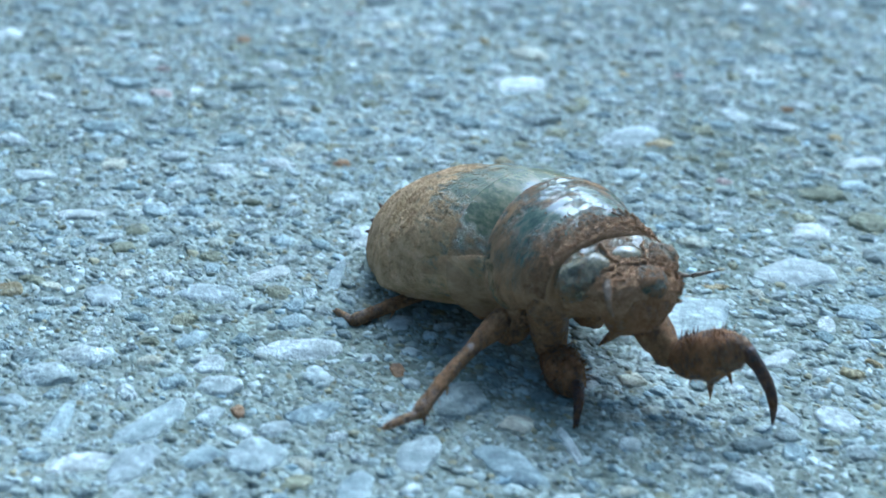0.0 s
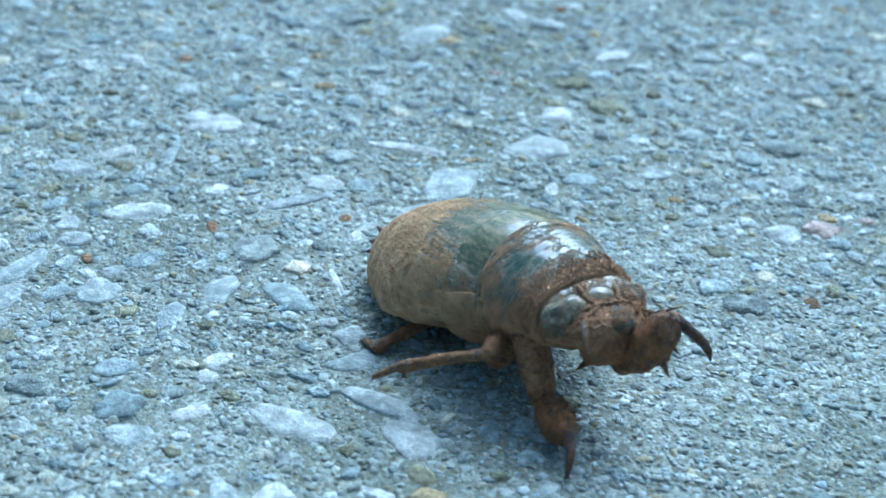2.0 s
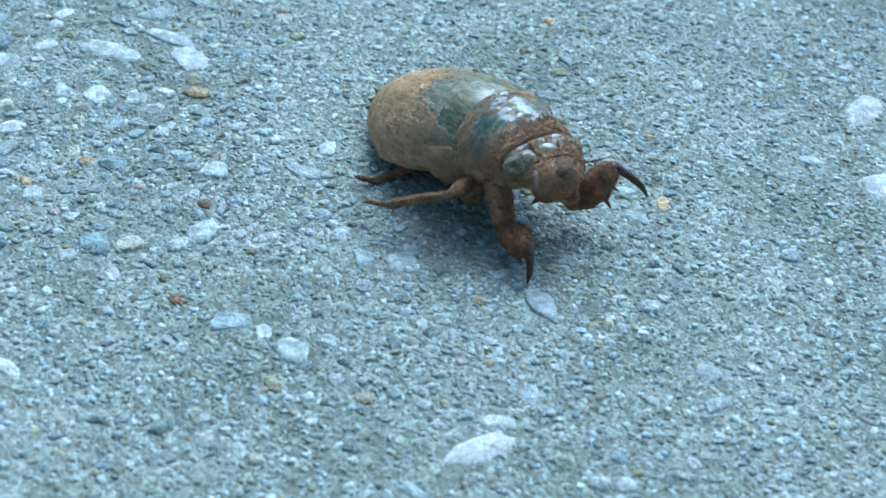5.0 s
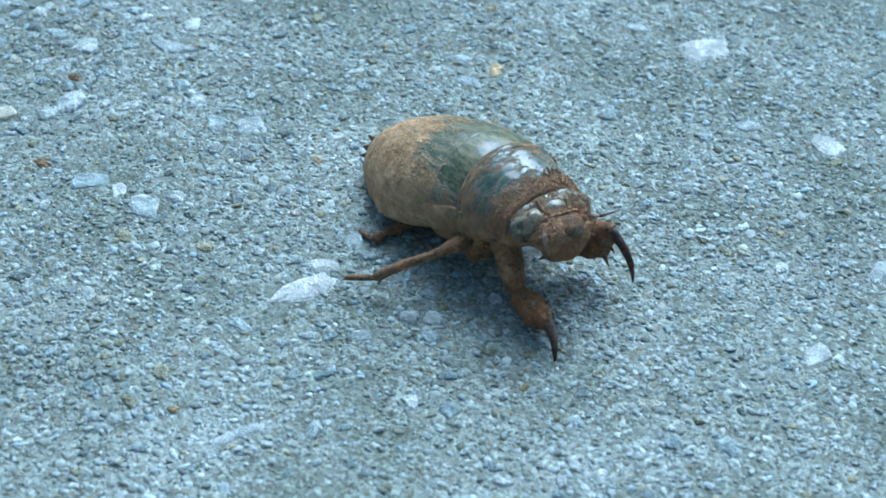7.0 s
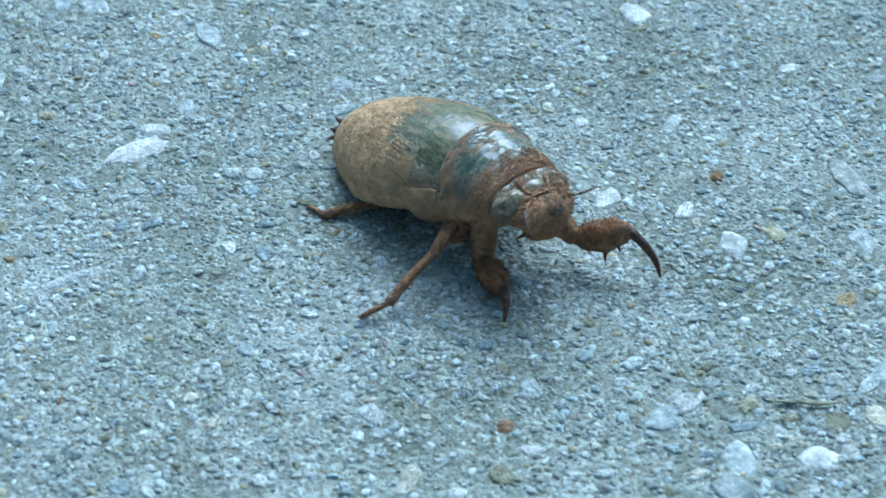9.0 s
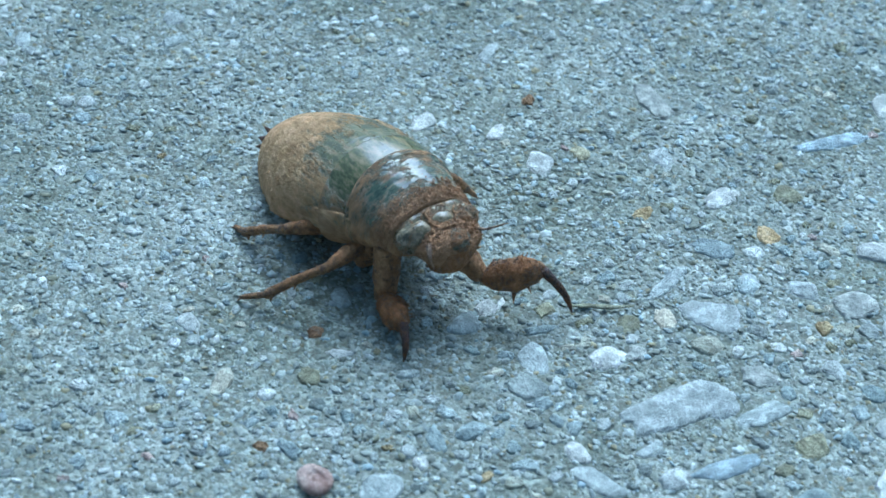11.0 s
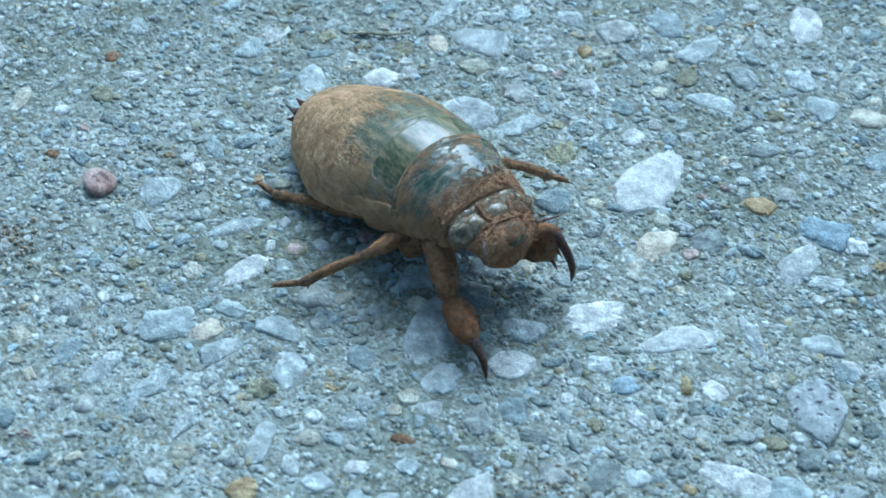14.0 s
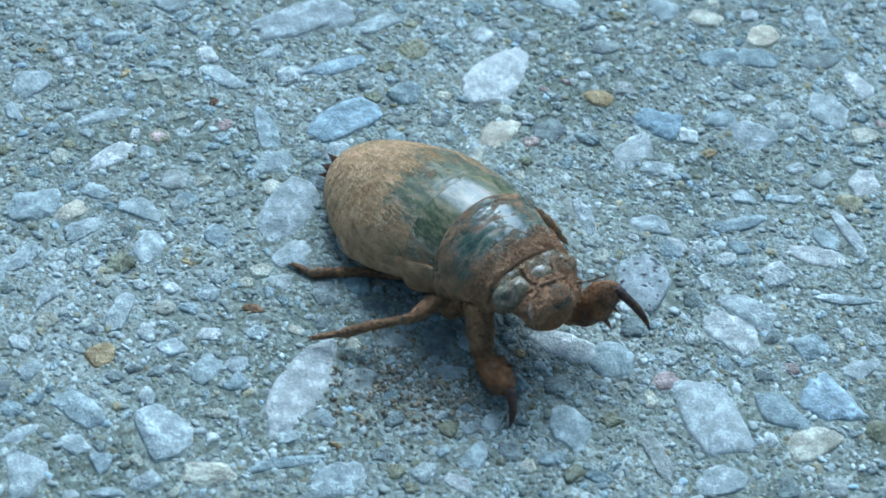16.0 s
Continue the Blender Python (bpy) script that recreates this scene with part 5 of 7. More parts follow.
    walk(legs["fore_right"][2], [
        (0.0, pose(0.00293, -0.00137, 0.00467, 71.3, -50.5, -101.9)),
        (0.25, pose(0.00607, -0.00098, 0.00411, 18.9, -25.8, -31.9)),
        (0.5, pose(0.00921, -0.00060, 0.00355, 12.4, 20.5, 3.8)),
        (0.75, pose(0.00681, -0.00116, 0.00424, 10.3, -14.4, -21.8)),
        (1.0, pose(0.00442, -0.00171, 0.00494, 28.1, -45.9, -56.6)),
        (1.5, pose(0.00285, -0.00115, 0.00461, 72.7, -62.6, -87.6)),
        (2.0, pose(0.00762, -0.00181, 0.00444, 15.4, -19.8, -35.7)),
        (2.5, pose(0.00750, -0.00185, 0.00451, 17.6, -48.3, -32.8)),
        (3.0, pose(0.00318, -0.00162, 0.00458, 65.3, -50.5, -89.6)),
        (3.25, pose(0.00492, -0.00154, 0.00474, 21.4, -28.0, -32.9)),
        (3.5, pose(0.00665, -0.00146, 0.00491, 11.2, 10.7, -3.6)),
        (4.0, pose(0.00901, -0.00202, 0.00335, 8.5, -15.4, 1.1)),
        (4.25, pose(0.00610, -0.00182, 0.00396, 24.1, -41.6, -33.0)),
        (4.5, pose(0.00318, -0.00162, 0.00458, 65.3, -50.5, -89.6)),
        (4.75, pose(0.00492, -0.00154, 0.00474, 21.4, -28.0, -32.9)),
        (5.0, pose(0.00665, -0.00146, 0.00491, 11.2, 10.7, -3.6)),
        (5.25, pose(0.00475, -0.00130, 0.00476, 19.5, -33.0, -25.5)),
        (5.5, pose(0.00285, -0.00115, 0.00461, 72.7, -62.6, -87.6)),
        (5.75, pose(0.00581, -0.00097, 0.00434, 16.8, -32.8, -15.7)),
        (6.0, pose(0.00877, -0.00080, 0.00407, 13.5, 12.8, 12.6)),
        (6.25, pose(0.00640, -0.00131, 0.00445, 16.9, -20.4, -12.4)),
        (6.5, pose(0.00403, -0.00182, 0.00483, 41.2, -47.2, -51.1)),
        (7.0, pose(0.00913, -0.00038, 0.00386, 11.2, -2.3, -3.9)),
        (7.25, pose(0.00585, -0.00097, 0.00408, 20.5, -37.3, -21.7)),
        (7.5, pose(0.00258, -0.00155, 0.00431, 62.3, -63.4, -69.8)),
        (7.75, pose(0.00568, -0.00118, 0.00419, 16.7, -30.6, -11.1)),
        (8.0, pose(0.00877, -0.00080, 0.00407, 13.5, 12.8, 12.6)),
        (8.5, pose(0.00286, -0.00193, 0.00436, 4.1, -15.5, 1.5)),
        (9.0, pose(0.00465, -0.00183, 0.00494, 43.4, -44.7, -59.7)),
        (9.25, pose(0.00671, -0.00132, 0.00450, 17.2, -20.0, -16.4)),
        (9.5, pose(0.00877, -0.00080, 0.00407, 13.5, 12.8, 12.6)),
        (9.75, pose(0.00671, -0.00132, 0.00450, 17.2, -20.0, -16.4)),
        (10.0, pose(0.00465, -0.00183, 0.00494, 43.4, -44.7, -59.7)),
        (10.25, pose(0.00668, -0.00147, 0.00456, 18.0, -19.3, -23.1)),
        (10.5, pose(0.00870, -0.00110, 0.00419, 11.6, 13.1, -0.1)),
        (11.0, pose(0.00564, -0.00175, 0.00501, 13.3, -18.2, -7.4)),
        (11.5, pose(0.00926, -0.00096, 0.00367, 11.9, -3.8, 7.4)),
        (12.0, pose(0.00315, -0.00283, 0.00421, 4.1, -13.4, 12.0)),
        (12.5, pose(0.00870, -0.00110, 0.00419, 11.6, 13.1, -0.1)),
        (12.75, pose(0.00639, -0.00139, 0.00453, 23.5, -39.0, -30.5)),
        (13.0, pose(0.00409, -0.00167, 0.00486, 103.9, -57.1, -122.9)),
        (13.25, pose(0.00486, -0.00171, 0.00494, 34.3, -52.9, -42.0)),
        (13.5, pose(0.00564, -0.00175, 0.00501, 13.3, -18.2, -7.4)),
        (14.0, pose(0.00943, -0.00123, 0.00340, 12.1, 0.2, 7.9)),
        (14.5, pose(0.00342, -0.00206, 0.00470, 7.3, 13.2, 21.7)),
        (15.0, pose(0.00863, -0.00093, 0.00402, 10.4, -2.7, 3.6)),
        (15.5, pose(0.00207, -0.00119, 0.00415, 16.2, -48.6, -21.9)),
        (16.0, pose(0.00661, -0.00146, 0.00494, 11.4, 0.3, -2.2)),
    ])
    walk(legs["fore_left"][0], [
        (0.0, pose(0.00866, 0.00247, 0.00630, 34.1, 32.7, 7.1)),
        (0.5, pose(0.00868, 0.00252, 0.00641, 25.0, 18.6, -18.9)),
        (1.0, pose(0.00890, 0.00229, 0.00649, 19.7, 14.5, -31.7)),
        (1.5, pose(0.00903, 0.00215, 0.00654, 35.9, 34.7, 12.7)),
        (2.0, pose(0.00892, 0.00223, 0.00650, 28.8, 4.6, -17.2)),
        (2.5, pose(0.00923, 0.00204, 0.00668, 28.3, 7.6, -15.2)),
        (3.0, pose(0.00917, 0.00204, 0.00666, 30.4, 21.8, 0.1)),
        (3.5, pose(0.00917, 0.00201, 0.00667, 72.9, 56.6, 67.7)),
        (3.75, pose(0.00911, 0.00202, 0.00668, 33.7, 34.3, 10.1)),
        (4.0, pose(0.00906, 0.00204, 0.00670, 28.5, -0.1, -20.0)),
        (4.5, pose(0.00920, 0.00212, 0.00675, 31.1, 21.7, 0.9)),
        (5.0, pose(0.00907, 0.00230, 0.00661, 75.0, 56.3, 70.1)),
        (5.5, pose(0.00894, 0.00248, 0.00647, 36.1, 36.5, 13.2)),
        (6.0, pose(0.00881, 0.00267, 0.00633, 75.3, 56.2, 69.0)),
        (6.5, pose(0.00868, 0.00281, 0.00622, 43.3, 35.2, 24.7)),
        (7.0, pose(0.00878, 0.00276, 0.00628, 96.3, 55.2, 95.1)),
        (7.5, pose(0.00878, 0.00272, 0.00632, 67.0, 52.2, 58.6)),
        (8.0, pose(0.00887, 0.00269, 0.00631, 76.4, 56.0, 70.1)),
        (8.5, pose(0.00885, 0.00267, 0.00632, 64.5, 63.3, 52.3)),
        (9.0, pose(0.00880, 0.00276, 0.00629, 50.6, 42.3, 36.5)),
        (9.5, pose(0.00890, 0.00261, 0.00640, 75.6, 55.6, 69.5)),
        (10.0, pose(0.00894, 0.00242, 0.00642, 50.2, 42.2, 36.1)),
        (10.5, pose(0.00899, 0.00223, 0.00645, 86.4, 51.6, 85.7)),
        (11.0, pose(0.00906, 0.00205, 0.00648, 38.7, 27.8, 16.0)),
        (11.5, pose(0.00896, 0.00199, 0.00643, 60.7, 52.9, 50.2)),
        (12.0, pose(0.00906, 0.00197, 0.00652, 36.6, 30.8, 11.9)),
        (12.5, pose(0.00907, 0.00192, 0.00653, 86.3, 51.4, 85.2)),
        (13.0, pose(0.00908, 0.00190, 0.00651, 45.9, 50.5, 29.6)),
        (13.5, pose(0.00905, 0.00192, 0.00649, 38.6, 28.0, 15.9)),
        (14.0, pose(0.00908, 0.00191, 0.00660, 71.3, 49.8, 66.1)),
        (14.5, pose(0.00895, 0.00194, 0.00644, 40.6, 28.0, 19.7)),
        (15.0, pose(0.00921, 0.00186, 0.00664, 78.4, 56.6, 72.4)),
        (15.5, pose(0.00923, 0.00183, 0.00664, 56.5, 48.2, 44.6)),
        (16.0, pose(0.00889, 0.00202, 0.00648, 56.5, 45.5, 44.4)),
    ])
    walk(legs["fore_left"][1], [
        (0.0, pose(0.00512, -0.00000, 0.00000, -65.9, -36.6, 53.3)),
        (0.5, pose(0.00502, 0.00000, 0.00000, -59.0, -41.0, 87.4)),
        (1.0, pose(0.00502, -0.00000, -0.00000, -37.6, -26.7, 65.7)),
        (1.5, pose(0.00515, 0.00000, 0.00000, -69.9, -37.2, 51.4)),
        (2.0, pose(0.00501, 0.00000, 0.00000, -46.4, -33.4, 70.8)),
        (2.5, pose(0.00502, 0.00000, 0.00000, -43.6, -18.6, 53.5)),
        (3.0, pose(0.00502, 0.00000, 0.00000, -58.4, -17.4, 48.0)),
        (3.25, pose(0.00502, -0.00000, 0.00000, -100.1, -31.0, 80.1)),
        (3.5, pose(0.00502, -0.00000, 0.00000, -143.4, -20.6, 114.1)),
        (3.75, pose(0.00502, 0.00000, 0.00000, -90.1, -36.0, 83.6)),
        (4.0, pose(0.00501, 0.00000, 0.00000, -35.5, -22.7, 51.5)),
        (4.5, pose(0.00502, 0.00000, 0.00000, -58.4, -17.4, 48.0)),
        (4.75, pose(0.00502, -0.00000, 0.00000, -100.1, -31.0, 80.1)),
        (5.0, pose(0.00502, -0.00000, 0.00000, -143.4, -20.6, 114.1)),
        (5.5, pose(0.00515, 0.00000, 0.00000, -69.9, -37.2, 51.4)),
        (5.75, pose(0.00509, 0.00000, -0.00000, -113.2, -41.2, 92.3)),
        (6.0, pose(0.00503, 0.00000, -0.00000, -147.6, -24.0, 124.2)),
        (6.5, pose(0.00503, -0.00000, 0.00000, -81.0, -28.8, 58.2)),
        (6.75, pose(0.00503, -0.00000, 0.00000, -124.4, -46.5, 97.3)),
        (7.0, pose(0.00503, 0.00000, 0.00000, -173.3, -35.2, 142.0)),
        (7.5, pose(0.00493, 0.00000, -0.00000, -125.8, -55.6, 93.1)),
        (8.0, pose(0.00503, 0.00000, -0.00000, -147.6, -24.0, 124.2)),
        (8.5, pose(0.00497, 0.00000, -0.00000, -134.7, -47.0, 116.4)),
        (9.0, pose(0.00503, -0.00000, 0.00000, -90.0, -40.8, 59.5)),
        (9.5, pose(0.00503, 0.00000, -0.00000, -147.6, -24.0, 124.2)),
        (10.0, pose(0.00503, -0.00000, 0.00000, -90.0, -40.8, 59.5)),
        (10.5, pose(0.00503, -0.00000, 0.00000, -165.6, -37.0, 130.6)),
        (10.75, pose(0.00516, 0.00000, 0.00000, -109.9, -37.2, 83.5)),
        (11.0, pose(0.00528, 0.00000, 0.00000, -72.1, -9.6, 55.9)),
        (11.25, pose(0.00516, 0.00000, 0.00000, -97.2, -34.1, 79.2)),
        (11.5, pose(0.00503, 0.00000, 0.00000, -139.0, -42.7, 119.5)),
        (12.0, pose(0.00514, 0.00000, 0.00000, -67.5, -27.6, 50.6)),
        (12.25, pose(0.00508, 0.00000, 0.00000, -112.5, -46.9, 86.3)),
        (12.5, pose(0.00503, -0.00000, 0.00000, -165.6, -37.0, 130.6)),
        (13.0, pose(0.00496, -0.00000, 0.00000, -107.9, -49.9, 91.4)),
        (13.5, pose(0.00528, 0.00000, 0.00000, -72.1, -9.6, 55.9)),
        (13.75, pose(0.00516, 0.00000, 0.00000, -105.4, -38.7, 83.6)),
        (14.0, pose(0.00503, -0.00000, 0.00000, -160.5, -41.5, 134.1)),
        (14.25, pose(0.00506, 0.00000, 0.00000, -109.1, -49.8, 83.4)),
        (14.5, pose(0.00508, 0.00000, 0.00000, -69.5, -29.3, 44.5)),
        (14.75, pose(0.00505, 0.00000, 0.00000, -109.6, -49.7, 84.1)),
        (15.0, pose(0.00503, -0.00000, 0.00000, -160.7, -40.7, 134.9)),
        (15.5, pose(0.00503, -0.00000, 0.00000, -108.1, -47.2, 77.1)),
        (16.0, pose(0.00503, -0.00000, 0.00000, -125.3, -33.6, 106.7)),
    ])
    walk(legs["fore_left"][2], [
        (0.0, pose(0.00794, 0.00379, 0.00351, -29.2, 49.2, -5.5)),
        (0.5, pose(0.00522, 0.00439, 0.00382, 55.0, 68.0, 100.9)),
        (1.0, pose(0.00716, 0.00475, 0.00262, 67.7, 87.4, 115.1)),
        (1.5, pose(0.00807, 0.00366, 0.00355, -25.4, 44.4, -3.3)),
        (2.0, pose(0.00662, 0.00459, 0.00321, 97.2, 75.7, 131.1)),
        (2.5, pose(0.00831, 0.00444, 0.00186, -64.1, 82.4, -34.1)),
        (3.0, pose(0.00875, 0.00414, 0.00174, -40.8, 65.7, -19.0)),
        (3.5, pose(0.00279, 0.00499, 0.00206, -20.0, 3.2, 11.2)),
        (3.75, pose(0.00557, 0.00460, 0.00215, -28.3, 51.2, 2.1)),
        (4.0, pose(0.00836, 0.00421, 0.00225, -153.5, 75.4, -123.6)),
        (4.5, pose(0.00875, 0.00414, 0.00174, -40.8, 65.7, -19.0)),
        (5.0, pose(0.00279, 0.00499, 0.00206, -20.0, 3.2, 11.2)),
        (5.5, pose(0.00807, 0.00366, 0.00355, -25.4, 44.4, -3.3)),
        (6.0, pose(0.00202, 0.00441, 0.00237, -21.2, -3.6, 8.6)),
        (6.5, pose(0.00773, 0.00435, 0.00281, -20.4, 35.4, -1.0)),
        (7.0, pose(0.00126, 0.00294, 0.00337, -11.3, -24.0, -18.9)),
        (7.5, pose(0.00475, 0.00334, 0.00489, -18.5, -3.0, -16.6)),
        (8.0, pose(0.00202, 0.00441, 0.00237, -21.2, -3.6, 8.6)),
        (8.5, pose(0.00318, 0.00360, 0.00430, -21.3, 6.1, -5.0)),
        (9.0, pose(0.00727, 0.00381, 0.00382, -22.8, 9.2, -9.6)),
        (9.5, pose(0.00202, 0.00441, 0.00237, -21.2, -3.6, 8.6)),
        (10.0, pose(0.00727, 0.00381, 0.00382, -22.8, 9.2, -9.6)),
        (10.5, pose(0.00199, 0.00354, 0.00352, -12.9, 7.0, -14.8)),
        (11.0, pose(0.00851, 0.00477, 0.00097, -24.7, 39.0, -5.8)),
        (11.5, pose(0.00291, 0.00374, 0.00396, -20.4, 5.9, -17.2)),
        (12.0, pose(0.00843, 0.00400, 0.00271, -35.2, 31.7, -21.9)),
        (12.5, pose(0.00199, 0.00354, 0.00352, -12.9, 7.0, -14.8)),
        (13.0, pose(0.00487, 0.00379, 0.00450, -26.1, 13.3, -20.5)),
        (13.5, pose(0.00851, 0.00477, 0.00097, -24.7, 39.0, -5.8)),
        (14.0, pose(0.00198, 0.00315, 0.00387, -16.0, -1.3, -22.0)),
        (14.5, pose(0.00872, 0.00357, 0.00286, -35.4, 33.0, -29.8)),
        (15.0, pose(0.00190, 0.00314, 0.00381, -14.2, 0.6, -25.0)),
        (15.5, pose(0.00591, 0.00387, 0.00429, -19.7, -8.7, -27.9)),
        (16.0, pose(0.00364, 0.00466, 0.00323, -21.2, 3.8, -3.9)),
    ])
    walk(legs["middle_right"][0], [
        (0.0, pose(0.00358, -0.00340, 0.00459, 2.8, 8.0, -63.6)),
        (0.5, pose(0.00352, -0.00328, 0.00469, 1.5, -4.9, -58.2)),
        (1.0, pose(0.00373, -0.00352, 0.00481, 1.8, 13.1, -74.0)),
        (1.5, pose(0.00395, -0.00373, 0.00487, 3.5, 7.4, -59.5)),
        (2.0, pose(0.00375, -0.00360, 0.00491, -0.3, -11.4, -47.9)),
        (2.5, pose(0.00408, -0.00379, 0.00505, 2.7, 2.8, -63.4)),
        (3.0, pose(0.00405, -0.00384, 0.00509, 1.3, -8.5, -61.4)),
        (3.5, pose(0.00404, -0.00387, 0.00509, 1.2, -9.7, -62.1)),
        (4.0, pose(0.00398, -0.00387, 0.00513, 1.0, -9.8, -62.1)),
        (4.5, pose(0.00414, -0.00379, 0.00511, 1.6, -8.0, -60.9)),
        (5.0, pose(0.00400, -0.00362, 0.00505, 0.7, -8.6, -61.3)),
        (5.5, pose(0.00386, -0.00345, 0.00498, 1.8, 8.1, -59.3)),
        (6.0, pose(0.00371, -0.00327, 0.00491, -4.1, 10.2, -97.5)),
        (6.5, pose(0.00358, -0.00314, 0.00483, -1.0, 17.0, -72.0)),
        (7.0, pose(0.00366, -0.00317, 0.00489, -1.5, -4.8, -81.1)),
        (7.5, pose(0.00369, -0.00322, 0.00488, -2.0, -16.5, -64.6)),
        (8.0, pose(0.00378, -0.00325, 0.00490, -4.7, 10.5, -97.4)),
        (8.5, pose(0.00375, -0.00327, 0.00489, -2.3, 6.1, -85.2)),
        (9.0, pose(0.00372, -0.00319, 0.00483, 0.1, 7.3, -65.4)),
        (9.5, pose(0.00383, -0.00333, 0.00492, -4.2, 10.8, -97.3)),
        (10.0, pose(0.00387, -0.00352, 0.00495, 0.3, 7.0, -65.5)),
        (10.5, pose(0.00392, -0.00371, 0.00500, -1.0, -2.2, -81.5)),
        (11.0, pose(0.00398, -0.00390, 0.00504, -0.7, -1.8, -74.3)),
        (11.5, pose(0.00385, -0.00395, 0.00503, -2.2, 4.6, -85.0)),
        (12.0, pose(0.00397, -0.00396, 0.00505, -0.8, -9.9, -68.5)),
        (12.5, pose(0.00396, -0.00398, 0.00504, -0.8, -1.9, -81.9)),
        (13.0, pose(0.00400, -0.00404, 0.00508, -0.8, -9.2, -66.6)),
        (13.5, pose(0.00397, -0.00403, 0.00508, -0.9, -1.8, -74.4)),
        (14.0, pose(0.00398, -0.00401, 0.00513, -0.7, -5.7, -82.6)),
        (14.5, pose(0.00386, -0.00401, 0.00507, -1.4, -7.1, -69.0)),
        (15.0, pose(0.00404, -0.00400, 0.00514, -0.9, 2.3, -86.7)),
        (15.5, pose(0.00403, -0.00400, 0.00511, 0.0, -8.6, -72.6)),
        (16.0, pose(0.00376, -0.00388, 0.00503, -1.4, -2.0, -81.8)),
    ])
    walk(legs["middle_right"][1], [
        (0.0, pose(0.00561, -0.00000, 0.00000, 13.9, 11.7, -0.7)),
        (0.25, pose(0.00561, -0.00000, 0.00000, -1.0, 23.1, -43.4)),
        (0.5, pose(0.00561, -0.00000, -0.00000, -20.6, 21.2, -89.0)),
        (0.75, pose(0.00559, -0.00000, 0.00000, -0.8, 14.7, -43.7)),
        (1.0, pose(0.00557, 0.00000, 0.00000, 8.7, -2.8, -3.6)),
        (1.5, pose(0.00559, 0.00000, 0.00000, 12.0, 6.5, -6.9)),
        (1.75, pose(0.00560, 0.00000, 0.00000, -1.3, 19.1, -46.6)),
        (2.0, pose(0.00560, 0.00000, 0.00000, -20.4, 20.0, -89.8)),
        (2.5, pose(0.00566, -0.00000, 0.00000, -2.1, 26.7, -53.5)),
        (3.0, pose(0.00559, -0.00000, -0.00000, 11.2, 28.6, -12.5)),
        (3.5, pose(0.00559, 0.00000, 0.00000, -23.0, 24.3, -84.5)),
        (4.0, pose(0.00566, 0.00000, -0.00000, -21.4, 44.2, -71.8)),
        (4.5, pose(0.00559, -0.00000, -0.00000, 11.2, 28.6, -12.5)),
        (5.0, pose(0.00559, 0.00000, 0.00000, -23.0, 24.3, -84.5)),
        (5.25, pose(0.00559, 0.00000, 0.00000, -1.7, 21.2, -43.2)),
        (5.5, pose(0.00559, 0.00000, 0.00000, 12.0, 6.5, -6.9)),
        (6.0, pose(0.00565, -0.00000, -0.00000, 1.0, 11.3, -24.2)),
        (6.5, pose(0.00556, 0.00000, 0.00000, 8.4, -8.3, -5.9)),
        (7.0, pose(0.00560, -0.00000, 0.00000, -8.4, 26.7, -37.9)),
        (7.5, pose(0.00561, -0.00000, 0.00000, -5.7, 49.2, -35.4)),
        (8.0, pose(0.00565, -0.00000, -0.00000, 1.0, 11.3, -24.2)),
        (8.5, pose(0.00556, -0.00000, 0.00000, 7.9, 0.2, 12.7)),
        (9.0, pose(0.00562, 0.00000, 0.00000, 9.4, 18.3, -18.2)),
        (9.5, pose(0.00565, -0.00000, -0.00000, 1.0, 11.3, -24.2)),
        (10.0, pose(0.00562, 0.00000, 0.00000, 9.4, 18.3, -18.2)),
        (10.5, pose(0.00557, 0.00000, 0.00000, -8.8, 15.8, -46.0)),
        (11.0, pose(0.00563, 0.00000, 0.00000, -9.0, 32.4, -47.3)),
        (11.5, pose(0.00565, 0.00000, -0.00000, 0.0, 21.3, -26.5)),
        (12.0, pose(0.00561, 0.00000, -0.00000, 2.5, 36.6, -22.2)),
        (12.5, pose(0.00557, 0.00000, 0.00000, -8.8, 15.8, -46.0)),
        (13.0, pose(0.00563, 0.00000, 0.00000, 0.8, 42.9, -28.7)),
        (13.5, pose(0.00563, 0.00000, 0.00000, -9.0, 32.4, -47.3)),
        (14.0, pose(0.00561, -0.00000, 0.00000, -12.0, 36.2, -40.9)),
        (14.5, pose(0.00563, 0.00000, 0.00000, -0.8, 41.1, -30.4)),
        (15.0, pose(0.00561, 0.00000, 0.00000, -0.6, 15.0, -25.7)),
        (15.5, pose(0.00563, -0.00000, 0.00000, -4.5, 43.7, -34.2)),
        (16.0, pose(0.00561, -0.00000, 0.00000, -17.1, 32.6, -56.2)),
    ])
